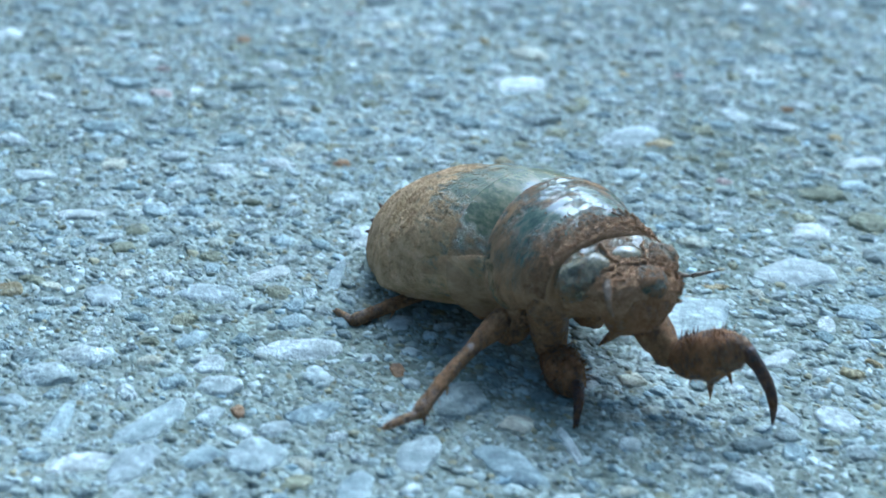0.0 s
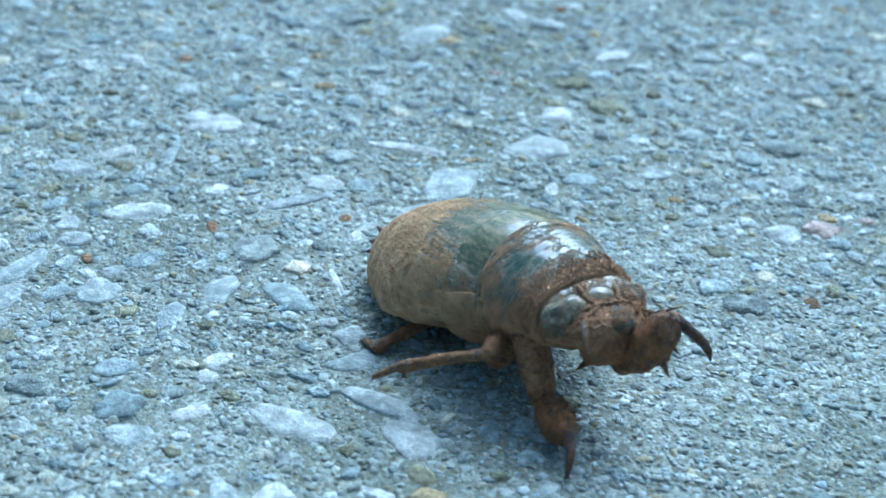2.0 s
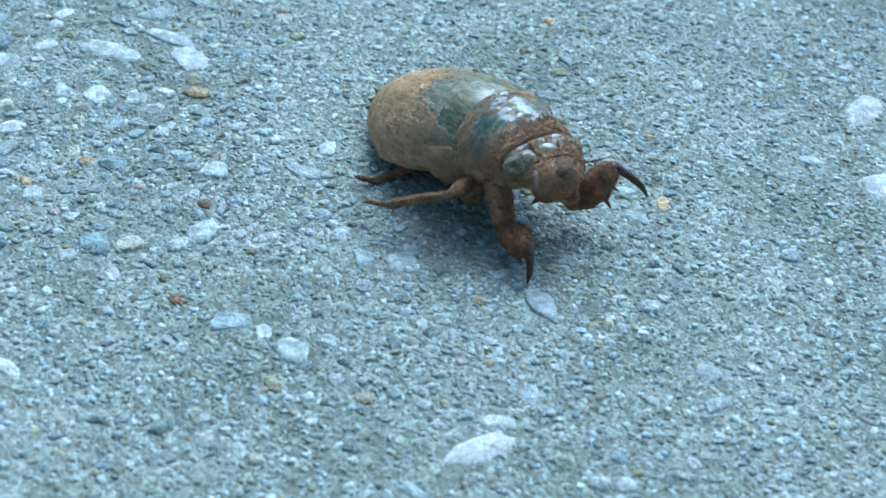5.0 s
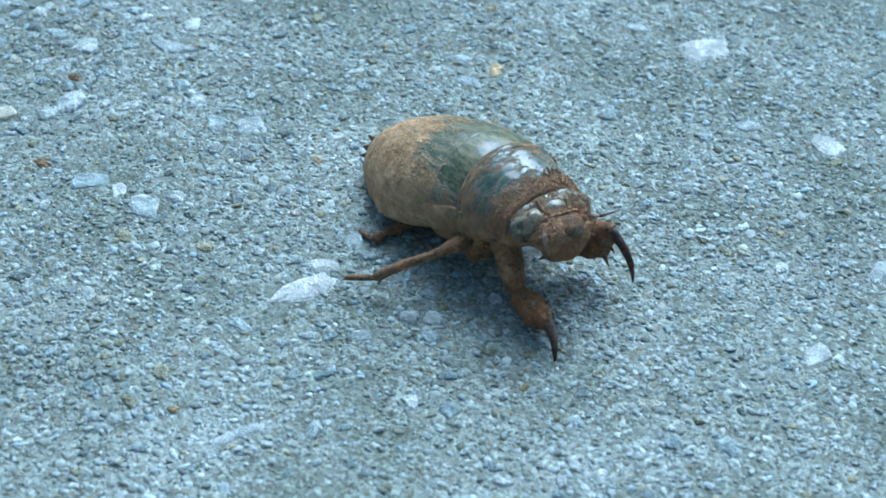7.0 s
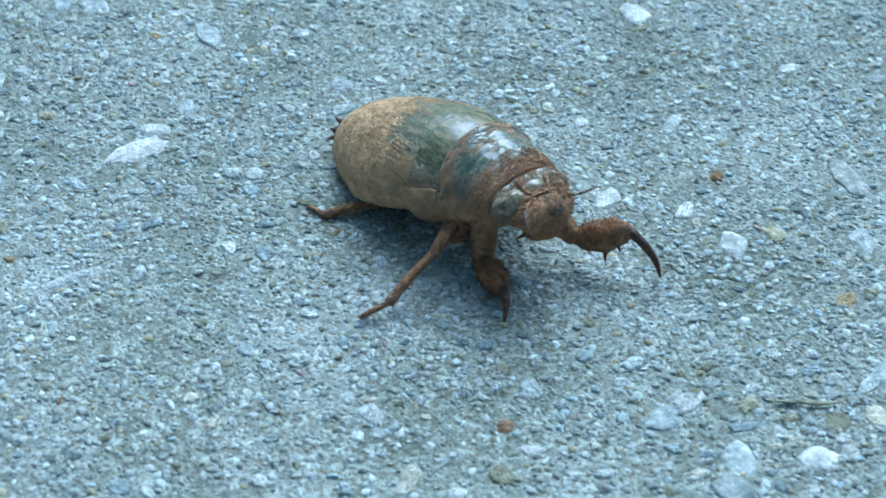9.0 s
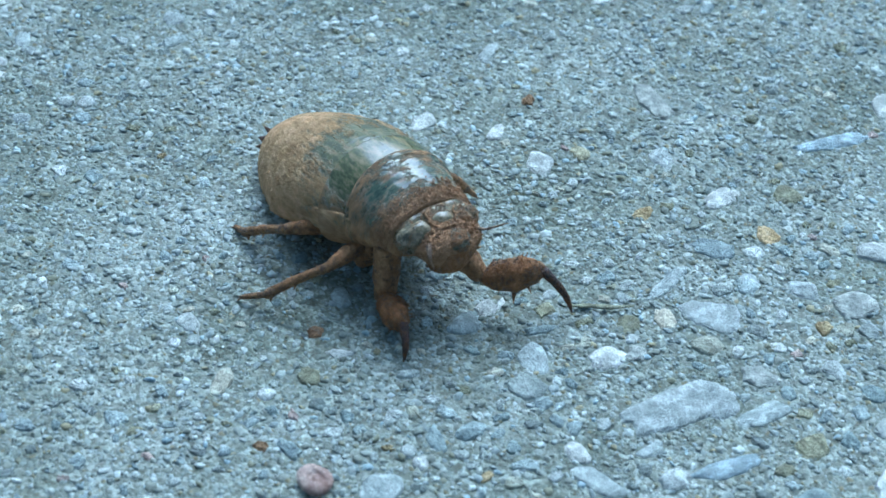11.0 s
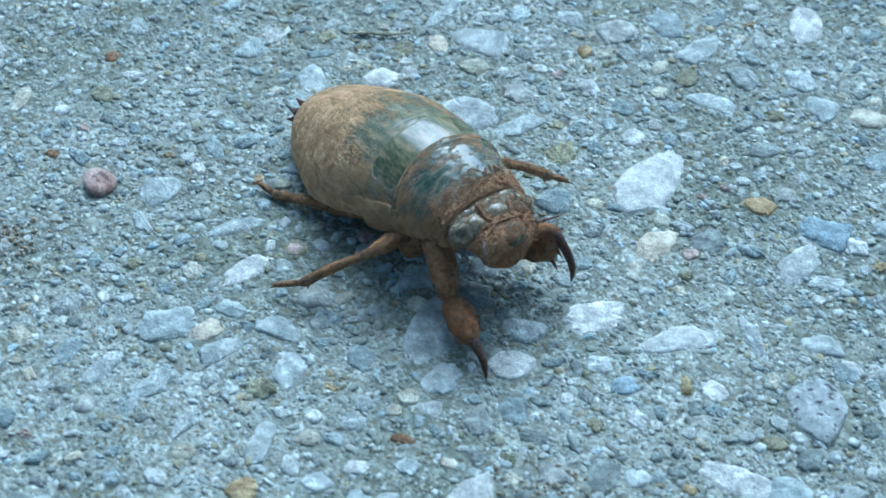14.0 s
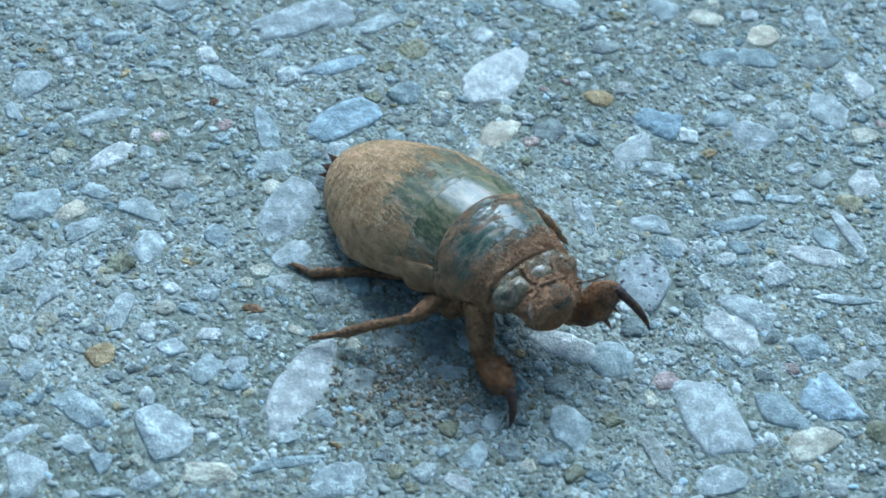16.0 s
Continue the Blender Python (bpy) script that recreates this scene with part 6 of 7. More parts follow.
    walk(legs["middle_right"][2], [
        (0.0, pose(0.01268, -0.00009, -0.00146, 5.6, -9.9, -10.6)),
        (0.25, pose(0.00920, -0.00342, -0.00204, -2.9, 0.8, -47.0)),
        (0.5, pose(0.00572, -0.00675, -0.00262, -16.1, 4.3, -84.8)),
        (0.75, pose(0.00922, -0.00360, -0.00113, -0.8, -8.5, -44.6)),
        (1.0, pose(0.01273, -0.00046, 0.00036, 3.1, -28.1, -5.1)),
        (1.5, pose(0.01269, -0.00086, -0.00082, 9.6, 3.5, -11.0)),
        (1.75, pose(0.00916, -0.00386, -0.00166, -7.3, 31.1, -58.2)),
        (2.0, pose(0.00562, -0.00685, -0.00249, -45.0, 33.5, -120.9)),
        (2.5, pose(0.00944, -0.00510, -0.00319, -14.9, 12.5, -92.4)),
        (3.0, pose(0.01173, -0.00136, -0.00342, -40.7, 40.2, -101.4)),
        (3.5, pose(0.00622, -0.00661, -0.00300, -29.1, 12.0, -101.2)),
        (4.0, pose(0.00726, -0.00487, -0.00499, -31.5, 20.1, -97.7)),
        (4.5, pose(0.01173, -0.00136, -0.00342, -40.7, 40.2, -101.4)),
        (5.0, pose(0.00622, -0.00661, -0.00300, -29.1, 12.0, -101.2)),
        (5.25, pose(0.00946, -0.00374, -0.00191, -7.8, 15.7, -55.0)),
        (5.5, pose(0.01269, -0.00086, -0.00082, 9.6, 3.5, -11.0)),
        (6.0, pose(0.01213, -0.00290, -0.00142, -6.0, 11.0, -44.6)),
        (6.5, pose(0.01262, -0.00073, 0.00104, 5.9, -18.0, -5.3)),
        (7.0, pose(0.01077, -0.00404, -0.00330, -18.3, 16.4, -59.9)),
        (7.5, pose(0.00937, -0.00267, -0.00534, -48.5, 45.3, -93.8)),
        (8.0, pose(0.01213, -0.00290, -0.00142, -6.0, 11.0, -44.6)),
        (8.5, pose(0.01253, 0.00157, -0.00003, -14.5, 25.8, -56.8)),
        (9.0, pose(0.01216, -0.00215, -0.00227, 2.4, 7.5, -36.2)),
        (9.5, pose(0.01213, -0.00290, -0.00142, -6.0, 11.0, -44.6)),
        (10.0, pose(0.01216, -0.00215, -0.00227, 2.4, 7.5, -36.2)),
        (10.5, pose(0.01054, -0.00515, -0.00203, -18.8, 20.8, -61.5)),
        (11.0, pose(0.00976, -0.00448, -0.00387, -21.8, 26.8, -70.5)),
        (11.5, pose(0.01167, -0.00300, -0.00262, -14.0, 22.3, -57.2)),
        (12.0, pose(0.01091, -0.00216, -0.00424, -55.8, 52.7, -101.8)),
        (12.5, pose(0.01054, -0.00515, -0.00203, -18.8, 20.8, -61.5)),
        (13.0, pose(0.01021, -0.00251, -0.00486, -30.3, 38.7, -77.0)),
        (13.5, pose(0.00976, -0.00448, -0.00387, -21.8, 26.8, -70.5)),
        (14.0, pose(0.01003, -0.00383, -0.00428, -21.7, 26.4, -58.3)),
        (14.5, pose(0.01025, -0.00271, -0.00467, -9.4, 37.6, -41.8)),
        (15.0, pose(0.01228, -0.00321, -0.00198, -8.2, 14.6, -43.3)),
        (15.5, pose(0.00990, -0.00290, -0.00494, -12.7, 35.5, -45.1)),
        (16.0, pose(0.00900, -0.00506, -0.00389, -10.2, 17.8, -42.8)),
    ])
    walk(legs["middle_left"][0], [
        (0.0, pose(0.00370, 0.00260, 0.00469, -19.0, -63.5, 105.8)),
        (0.5, pose(0.00371, 0.00271, 0.00483, 6.1, -72.9, 66.8)),
        (1.0, pose(0.00395, 0.00248, 0.00486, -9.9, -39.7, 100.8)),
        (1.5, pose(0.00408, 0.00226, 0.00487, 1.5, -72.0, 71.7)),
        (2.0, pose(0.00396, 0.00239, 0.00486, -18.7, -62.0, 104.7)),
        (2.5, pose(0.00430, 0.00220, 0.00498, -12.1, -39.6, 104.5)),
        (3.0, pose(0.00423, 0.00215, 0.00496, -19.7, -61.0, 105.9)),
        (3.5, pose(0.00423, 0.00213, 0.00498, -0.4, -71.0, 73.0)),
        (4.0, pose(0.00411, 0.00212, 0.00501, -8.7, -30.4, 103.4)),
        (4.5, pose(0.00427, 0.00221, 0.00504, -20.2, -61.6, 106.8)),
        (5.0, pose(0.00411, 0.00238, 0.00500, 3.1, -71.3, 70.4)),
        (5.5, pose(0.00395, 0.00255, 0.00496, 6.5, -71.1, 67.4)),
        (6.0, pose(0.00378, 0.00273, 0.00491, -13.7, -63.1, 101.6)),
        (6.5, pose(0.00364, 0.00286, 0.00484, 11.6, -70.8, 62.9)),
        (7.0, pose(0.00374, 0.00283, 0.00492, -12.3, -63.5, 100.3)),
        (7.5, pose(0.00375, 0.00278, 0.00493, 11.8, -71.2, 62.7)),
        (8.0, pose(0.00383, 0.00274, 0.00493, -12.7, -63.5, 100.9)),
        (8.5, pose(0.00382, 0.00273, 0.00493, -10.2, -62.7, 96.9)),
        (9.0, pose(0.00377, 0.00281, 0.00489, -13.3, -63.7, 101.5)),
        (9.5, pose(0.00388, 0.00267, 0.00498, -14.0, -63.7, 102.0)),
        (10.0, pose(0.00392, 0.00248, 0.00500, -14.0, -63.5, 102.0)),
        (10.5, pose(0.00397, 0.00229, 0.00502, 9.9, -71.2, 64.4)),
        (11.0, pose(0.00404, 0.00210, 0.00504, -7.7, -29.8, 112.7)),
        (11.5, pose(0.00393, 0.00205, 0.00503, -2.7, -39.7, 89.1)),
        (12.0, pose(0.00404, 0.00204, 0.00508, -9.0, -29.7, 117.6)),
        (12.5, pose(0.00405, 0.00202, 0.00509, 10.0, -71.5, 64.1)),
        (13.0, pose(0.00407, 0.00196, 0.00506, -6.6, -55.7, 91.4)),
        (13.5, pose(0.00403, 0.00197, 0.00507, -7.5, -29.8, 112.5)),
        (14.0, pose(0.00406, 0.00199, 0.00516, -2.1, -40.7, 85.8)),
        (14.5, pose(0.00392, 0.00199, 0.00505, -13.6, -45.7, 114.3)),
        (15.0, pose(0.00421, 0.00200, 0.00515, -15.5, -63.0, 102.3)),
        (15.5, pose(0.00423, 0.00200, 0.00513, 7.4, -71.5, 65.5)),
        (16.0, pose(0.00386, 0.00212, 0.00510, -6.8, -41.6, 100.3)),
    ])
    walk(legs["middle_left"][1], [
        (0.0, pose(0.00563, -0.00000, -0.00000, 157.5, 45.5, 163.5)),
        (0.5, pose(0.00563, 0.00000, 0.00000, 163.7, 45.4, -172.5)),
        (1.0, pose(0.00563, 0.00000, 0.00000, 36.8, 77.2, 37.5)),
        (1.5, pose(0.00563, 0.00000, 0.00000, 163.7, 45.4, -172.5)),
        (2.0, pose(0.00563, -0.00000, -0.00000, 157.5, 45.5, 163.5)),
        (2.5, pose(0.00563, 0.00000, 0.00000, 38.5, 74.7, 37.2)),
        (3.0, pose(0.00563, -0.00000, -0.00000, 157.5, 45.5, 163.5)),
        (3.5, pose(0.00563, 0.00000, 0.00000, 163.7, 45.4, -172.5)),
        (4.0, pose(0.00563, 0.00000, 0.00000, 28.6, 76.1, 28.1)),
        (4.5, pose(0.00563, -0.00000, -0.00000, 157.5, 45.5, 163.5)),
        (5.0, pose(0.00563, 0.00000, 0.00000, 163.7, 45.4, -172.5)),
        (5.5, pose(0.00563, 0.00000, 0.00000, 163.7, 45.4, -172.5)),
        (6.0, pose(0.00563, -0.00000, -0.00000, 157.5, 45.5, 163.5)),
        (6.5, pose(0.00563, 0.00000, 0.00000, 163.7, 45.4, -172.5)),
        (7.0, pose(0.00563, -0.00000, -0.00000, 157.5, 45.5, 163.5)),
        (7.5, pose(0.00563, 0.00000, 0.00000, 163.7, 45.4, -172.5)),
        (8.0, pose(0.00563, -0.00000, -0.00000, 157.5, 45.5, 163.5)),
        (8.5, pose(0.00563, 0.00000, -0.00000, 59.7, 75.4, 60.5)),
        (9.0, pose(0.00563, -0.00000, -0.00000, 157.5, 45.5, 163.5)),
        (9.5, pose(0.00563, -0.00000, -0.00000, 157.5, 45.5, 163.5)),
        (10.0, pose(0.00563, -0.00000, -0.00000, 157.5, 45.5, 163.5)),
        (10.5, pose(0.00563, 0.00000, 0.00000, 163.7, 45.4, -172.5)),
        (11.0, pose(0.00563, -0.00000, -0.00000, 37.5, 73.8, 31.0)),
        (11.5, pose(0.00563, 0.00000, 0.00000, 18.9, 80.2, 25.6)),
        (12.0, pose(0.00563, 0.00000, -0.00000, 43.5, 73.1, 33.9)),
        (12.5, pose(0.00563, 0.00000, 0.00000, 163.7, 45.4, -172.5)),
        (13.0, pose(0.00563, 0.00000, -0.00000, 32.7, 77.4, 36.4)),
        (13.5, pose(0.00563, -0.00000, -0.00000, 37.5, 73.8, 31.0)),
        (14.0, pose(0.00563, -0.00000, 0.00000, 6.1, 77.4, 14.3)),
        (14.5, pose(0.00563, 0.00000, -0.00000, 70.0, 72.8, 62.9)),
        (15.0, pose(0.00563, -0.00000, -0.00000, 157.5, 45.5, 163.5)),
        (15.5, pose(0.00563, 0.00000, 0.00000, 163.7, 45.4, -172.5)),
        (16.0, pose(0.00563, 0.00000, -0.00000, 121.6, 80.0, 123.1)),
    ])
    walk(legs["middle_left"][2], [
        (0.0, pose(0.00076, 0.00144, -0.00516, 161.1, 45.5, 163.5)),
        (0.5, pose(0.00059, -0.00067, -0.00516, 166.8, 45.4, -172.5)),
        (1.0, pose(0.00690, 0.00097, -0.00706, 39.3, 77.2, 37.5)),
        (1.5, pose(0.00059, -0.00067, -0.00516, 166.8, 45.4, -172.5)),
        (2.0, pose(0.00076, 0.00144, -0.00516, 161.1, 45.5, 163.5)),
        (2.5, pose(0.00715, 0.00115, -0.00699, 40.9, 74.7, 37.2)),
        (3.0, pose(0.00076, 0.00144, -0.00516, 161.1, 45.5, 163.5)),
        (3.5, pose(0.00059, -0.00067, -0.00516, 166.8, 45.4, -172.5)),
        (4.0, pose(0.00716, 0.00082, -0.00703, 31.3, 76.1, 28.1)),
        (4.5, pose(0.00076, 0.00144, -0.00516, 161.1, 45.5, 163.5)),
        (5.0, pose(0.00059, -0.00067, -0.00516, 166.8, 45.4, -172.5)),
        (5.5, pose(0.00059, -0.00067, -0.00516, 166.8, 45.4, -172.5)),
        (6.0, pose(0.00076, 0.00144, -0.00516, 161.1, 45.5, 163.5)),
        (6.5, pose(0.00059, -0.00067, -0.00516, 166.8, 45.4, -172.5)),
        (7.0, pose(0.00076, 0.00144, -0.00516, 161.1, 45.5, 163.5)),
        (7.5, pose(0.00059, -0.00067, -0.00516, 166.8, 45.4, -172.5)),
        (8.0, pose(0.00076, 0.00144, -0.00516, 161.1, 45.5, 163.5)),
        (8.5, pose(0.00653, 0.00159, -0.00701, 61.4, 75.4, 60.5)),
        (9.0, pose(0.00076, 0.00144, -0.00516, 161.1, 45.5, 163.5)),
        (9.5, pose(0.00076, 0.00144, -0.00516, 161.1, 45.5, 163.5)),
        (10.0, pose(0.00076, 0.00144, -0.00516, 161.1, 45.5, 163.5)),
        (10.5, pose(0.00059, -0.00067, -0.00516, 166.8, 45.4, -172.5)),
        (11.0, pose(0.00736, 0.00104, -0.00696, 40.4, 73.8, 31.0)),
        (11.5, pose(0.00675, 0.00053, -0.00714, 21.2, 80.2, 25.6)),
        (12.0, pose(0.00738, 0.00117, -0.00693, 46.5, 73.1, 33.9)),
        (12.5, pose(0.00059, -0.00067, -0.00516, 166.8, 45.4, -172.5)),
        (13.0, pose(0.00691, 0.00094, -0.00707, 34.4, 77.4, 36.4)),
        (13.5, pose(0.00736, 0.00104, -0.00696, 40.4, 73.8, 31.0)),
        (14.0, pose(0.00716, 0.00039, -0.00707, 8.2, 77.4, 14.3)),
        (14.5, pose(0.00661, 0.00190, -0.00692, 72.6, 72.8, 62.9)),
        (15.0, pose(0.00076, 0.00144, -0.00516, 161.1, 45.5, 163.5)),
        (15.5, pose(0.00059, -0.00067, -0.00516, 166.8, 45.4, -172.5)),
        (16.0, pose(0.00495, 0.00105, -0.00713, 124.6, 80.0, 123.1)),
    ])
    walk(legs["hind_right"][0], [
        (0.0, pose(-0.00040, -0.00310, 0.00370, -9.0, 17.3, -174.8)),
        (0.5, pose(-0.00046, -0.00293, 0.00383, -10.6, 22.0, -175.5)),
        (1.0, pose(-0.00023, -0.00317, 0.00391, -13.0, 18.0, 171.1)),
        (1.5, pose(-0.00002, -0.00344, 0.00393, -9.6, 20.3, -177.8)),
        (2.0, pose(-0.00022, -0.00327, 0.00400, -11.9, 23.8, 177.0)),
        (2.5, pose(0.00013, -0.00346, 0.00409, -20.7, 21.4, 151.9)),
        (3.0, pose(0.00009, -0.00354, 0.00412, -11.4, 23.2, 175.7)),
        (3.5, pose(0.00009, -0.00357, 0.00413, -16.0, 26.3, 167.8)),
        (4.0, pose(0.00001, -0.00360, 0.00418, -30.0, 29.2, 142.6)),
        (4.5, pose(0.00018, -0.00352, 0.00414, -12.0, 23.2, 176.0)),
        (5.0, pose(0.00002, -0.00335, 0.00415, -16.5, 25.3, 168.3)),
        (5.5, pose(-0.00014, -0.00319, 0.00417, -9.4, 18.5, -177.3)),
        (6.0, pose(-0.00030, -0.00302, 0.00418, -15.1, 35.5, -178.1)),
        (6.5, pose(-0.00043, -0.00290, 0.00413, -10.9, 27.6, -172.2)),
        (7.0, pose(-0.00035, -0.00291, 0.00420, -15.9, 30.0, 177.5)),
        (7.5, pose(-0.00033, -0.00297, 0.00417, -7.4, 26.2, -162.6)),
        (8.0, pose(-0.00024, -0.00302, 0.00420, -15.6, 35.0, -178.2)),
        (8.5, pose(-0.00026, -0.00302, 0.00418, -1.1, 15.8, -145.6)),
        (9.0, pose(-0.00029, -0.00296, 0.00412, -7.9, 25.6, -164.2)),
        (9.5, pose(-0.00018, -0.00308, 0.00418, -15.9, 35.5, -178.4)),
        (10.0, pose(-0.00014, -0.00328, 0.00422, -7.6, 25.9, -164.2)),
        (10.5, pose(-0.00009, -0.00347, 0.00425, -17.6, 41.0, -179.2)),
        (10.75, pose(-0.00006, -0.00357, 0.00427, 1.4, 21.7, -138.9)),
        (11.0, pose(-0.00003, -0.00366, 0.00429, 3.7, -3.4, -108.4)),
        (11.25, pose(0.00001, -0.00376, 0.00431, -4.1, 25.9, -155.6)),
        (11.5, pose(-0.00016, -0.00369, 0.00432, -37.2, 36.2, 141.0)),
        (12.0, pose(-0.00003, -0.00371, 0.00430, -0.1, 16.2, -143.2)),
        (12.5, pose(-0.00005, -0.00371, 0.00429, -18.0, 41.1, -179.8)),
        (13.0, pose(-0.00001, -0.00380, 0.00432, -1.2, 17.5, -148.7)),
        (13.5, pose(-0.00004, -0.00379, 0.00434, 3.6, -3.6, -108.4)),
        (14.0, pose(-0.00002, -0.00376, 0.00438, -2.6, 25.6, -150.9)),
        (14.5, pose(-0.00016, -0.00377, 0.00436, -0.5, 20.3, -145.1)),
        (15.0, pose(0.00005, -0.00368, 0.00434, -19.4, 37.0, 172.7)),
        (15.5, pose(0.00004, -0.00366, 0.00431, 0.5, 18.4, -144.3)),
        (16.0, pose(-0.00025, -0.00360, 0.00433, -9.4, 39.7, -162.7)),
    ])
    walk(legs["hind_right"][1], [
        (0.0, pose(0.00615, -0.00000, 0.00000, -3.6, -0.4, 78.8)),
        (0.5, pose(0.00616, 0.00000, -0.00000, -8.7, 0.1, 97.0)),
        (1.0, pose(0.00615, -0.00000, 0.00000, -4.6, 4.3, 117.9)),
        (1.5, pose(0.00615, 0.00000, 0.00000, -5.3, -2.1, 64.5)),
        (2.0, pose(0.00614, -0.00000, -0.00000, -11.6, -1.5, 97.4)),
        (2.5, pose(0.00617, 0.00000, 0.00000, -15.8, -3.7, 114.3)),
        (3.0, pose(0.00615, 0.00000, 0.00000, -6.6, -10.6, 51.1)),
        (3.5, pose(0.00617, 0.00000, 0.00000, -15.0, -7.3, 87.6)),
        (4.0, pose(0.00616, 0.00000, 0.00000, -27.8, -17.4, 103.1)),
        (4.5, pose(0.00615, 0.00000, 0.00000, -6.6, -10.6, 51.1)),
        (5.0, pose(0.00617, 0.00000, 0.00000, -15.0, -7.3, 87.6)),
        (5.5, pose(0.00615, 0.00000, 0.00000, -5.3, -2.1, 64.5)),
        (6.0, pose(0.00616, 0.00000, 0.00000, -26.6, -18.4, 79.8)),
        (6.5, pose(0.00614, 0.00000, 0.00000, -11.8, -19.9, 48.5)),
        (7.0, pose(0.00614, 0.00000, -0.00000, -24.7, -14.7, 89.8)),
        (7.25, pose(0.00614, 0.00000, -0.00000, -14.4, -21.1, 51.6)),
        (7.5, pose(0.00614, 0.00000, 0.00000, -1.9, -19.9, 12.2)),
        (8.0, pose(0.00616, 0.00000, 0.00000, -26.6, -18.4, 79.8)),
        (8.25, pose(0.00618, -0.00000, -0.00000, -11.3, -18.0, 35.6)),
        (8.5, pose(0.00619, -0.00000, -0.00000, -0.8, -7.8, -6.2)),
        (9.0, pose(0.00614, 0.00000, 0.00000, -9.7, -15.8, 44.2)),
        (9.5, pose(0.00616, 0.00000, 0.00000, -26.6, -18.4, 79.8)),
        (10.0, pose(0.00614, 0.00000, 0.00000, -9.7, -15.8, 44.2)),
        (10.5, pose(0.00613, 0.00000, 0.00000, -35.3, -30.5, 80.5)),
        (10.75, pose(0.00613, -0.00000, -0.00000, -3.8, -5.0, 6.5)),
        (11.0, pose(0.00614, -0.00000, -0.00000, -17.3, 31.8, -60.7)),
        (11.25, pose(0.00614, -0.00000, -0.00000, -4.7, -6.1, 20.0)),
        (11.5, pose(0.00615, 0.00000, 0.00000, -42.0, -23.1, 107.6)),
        (11.75, pose(0.00616, 0.00000, 0.00000, -15.0, -24.4, 44.2)),
        (12.0, pose(0.00617, 0.00000, 0.00000, -1.0, -3.7, -11.6)),
        (12.25, pose(0.00615, 0.00000, 0.00000, -11.3, -23.8, 30.1)),
        (12.5, pose(0.00613, 0.00000, 0.00000, -35.3, -30.5, 80.5)),
        (12.75, pose(0.00616, 0.00000, 0.00000, -12.4, -26.0, 33.4)),
        (13.0, pose(0.00619, 0.00000, 0.00000, -0.4, -8.8, -6.3)),
        (13.5, pose(0.00614, -0.00000, -0.00000, -17.3, 31.8, -60.7)),
        (14.0, pose(0.00616, 0.00000, 0.00000, 0.3, -12.7, -5.8)),
        (14.5, pose(0.00615, 0.00000, -0.00000, -1.6, -7.1, -0.3)),
        (14.75, pose(0.00615, 0.00000, -0.00000, -13.2, -17.4, 42.5)),
        (15.0, pose(0.00616, 0.00000, 0.00000, -29.3, -16.8, 87.7)),
        (15.25, pose(0.00620, 0.00000, 0.00000, -14.0, -21.5, 39.6)),
        (15.5, pose(0.00624, -0.00000, 0.00000, -0.2, -13.8, -7.7)),
        (16.0, pose(0.00613, 0.00000, 0.00000, -18.0, -36.2, 40.2)),
    ])
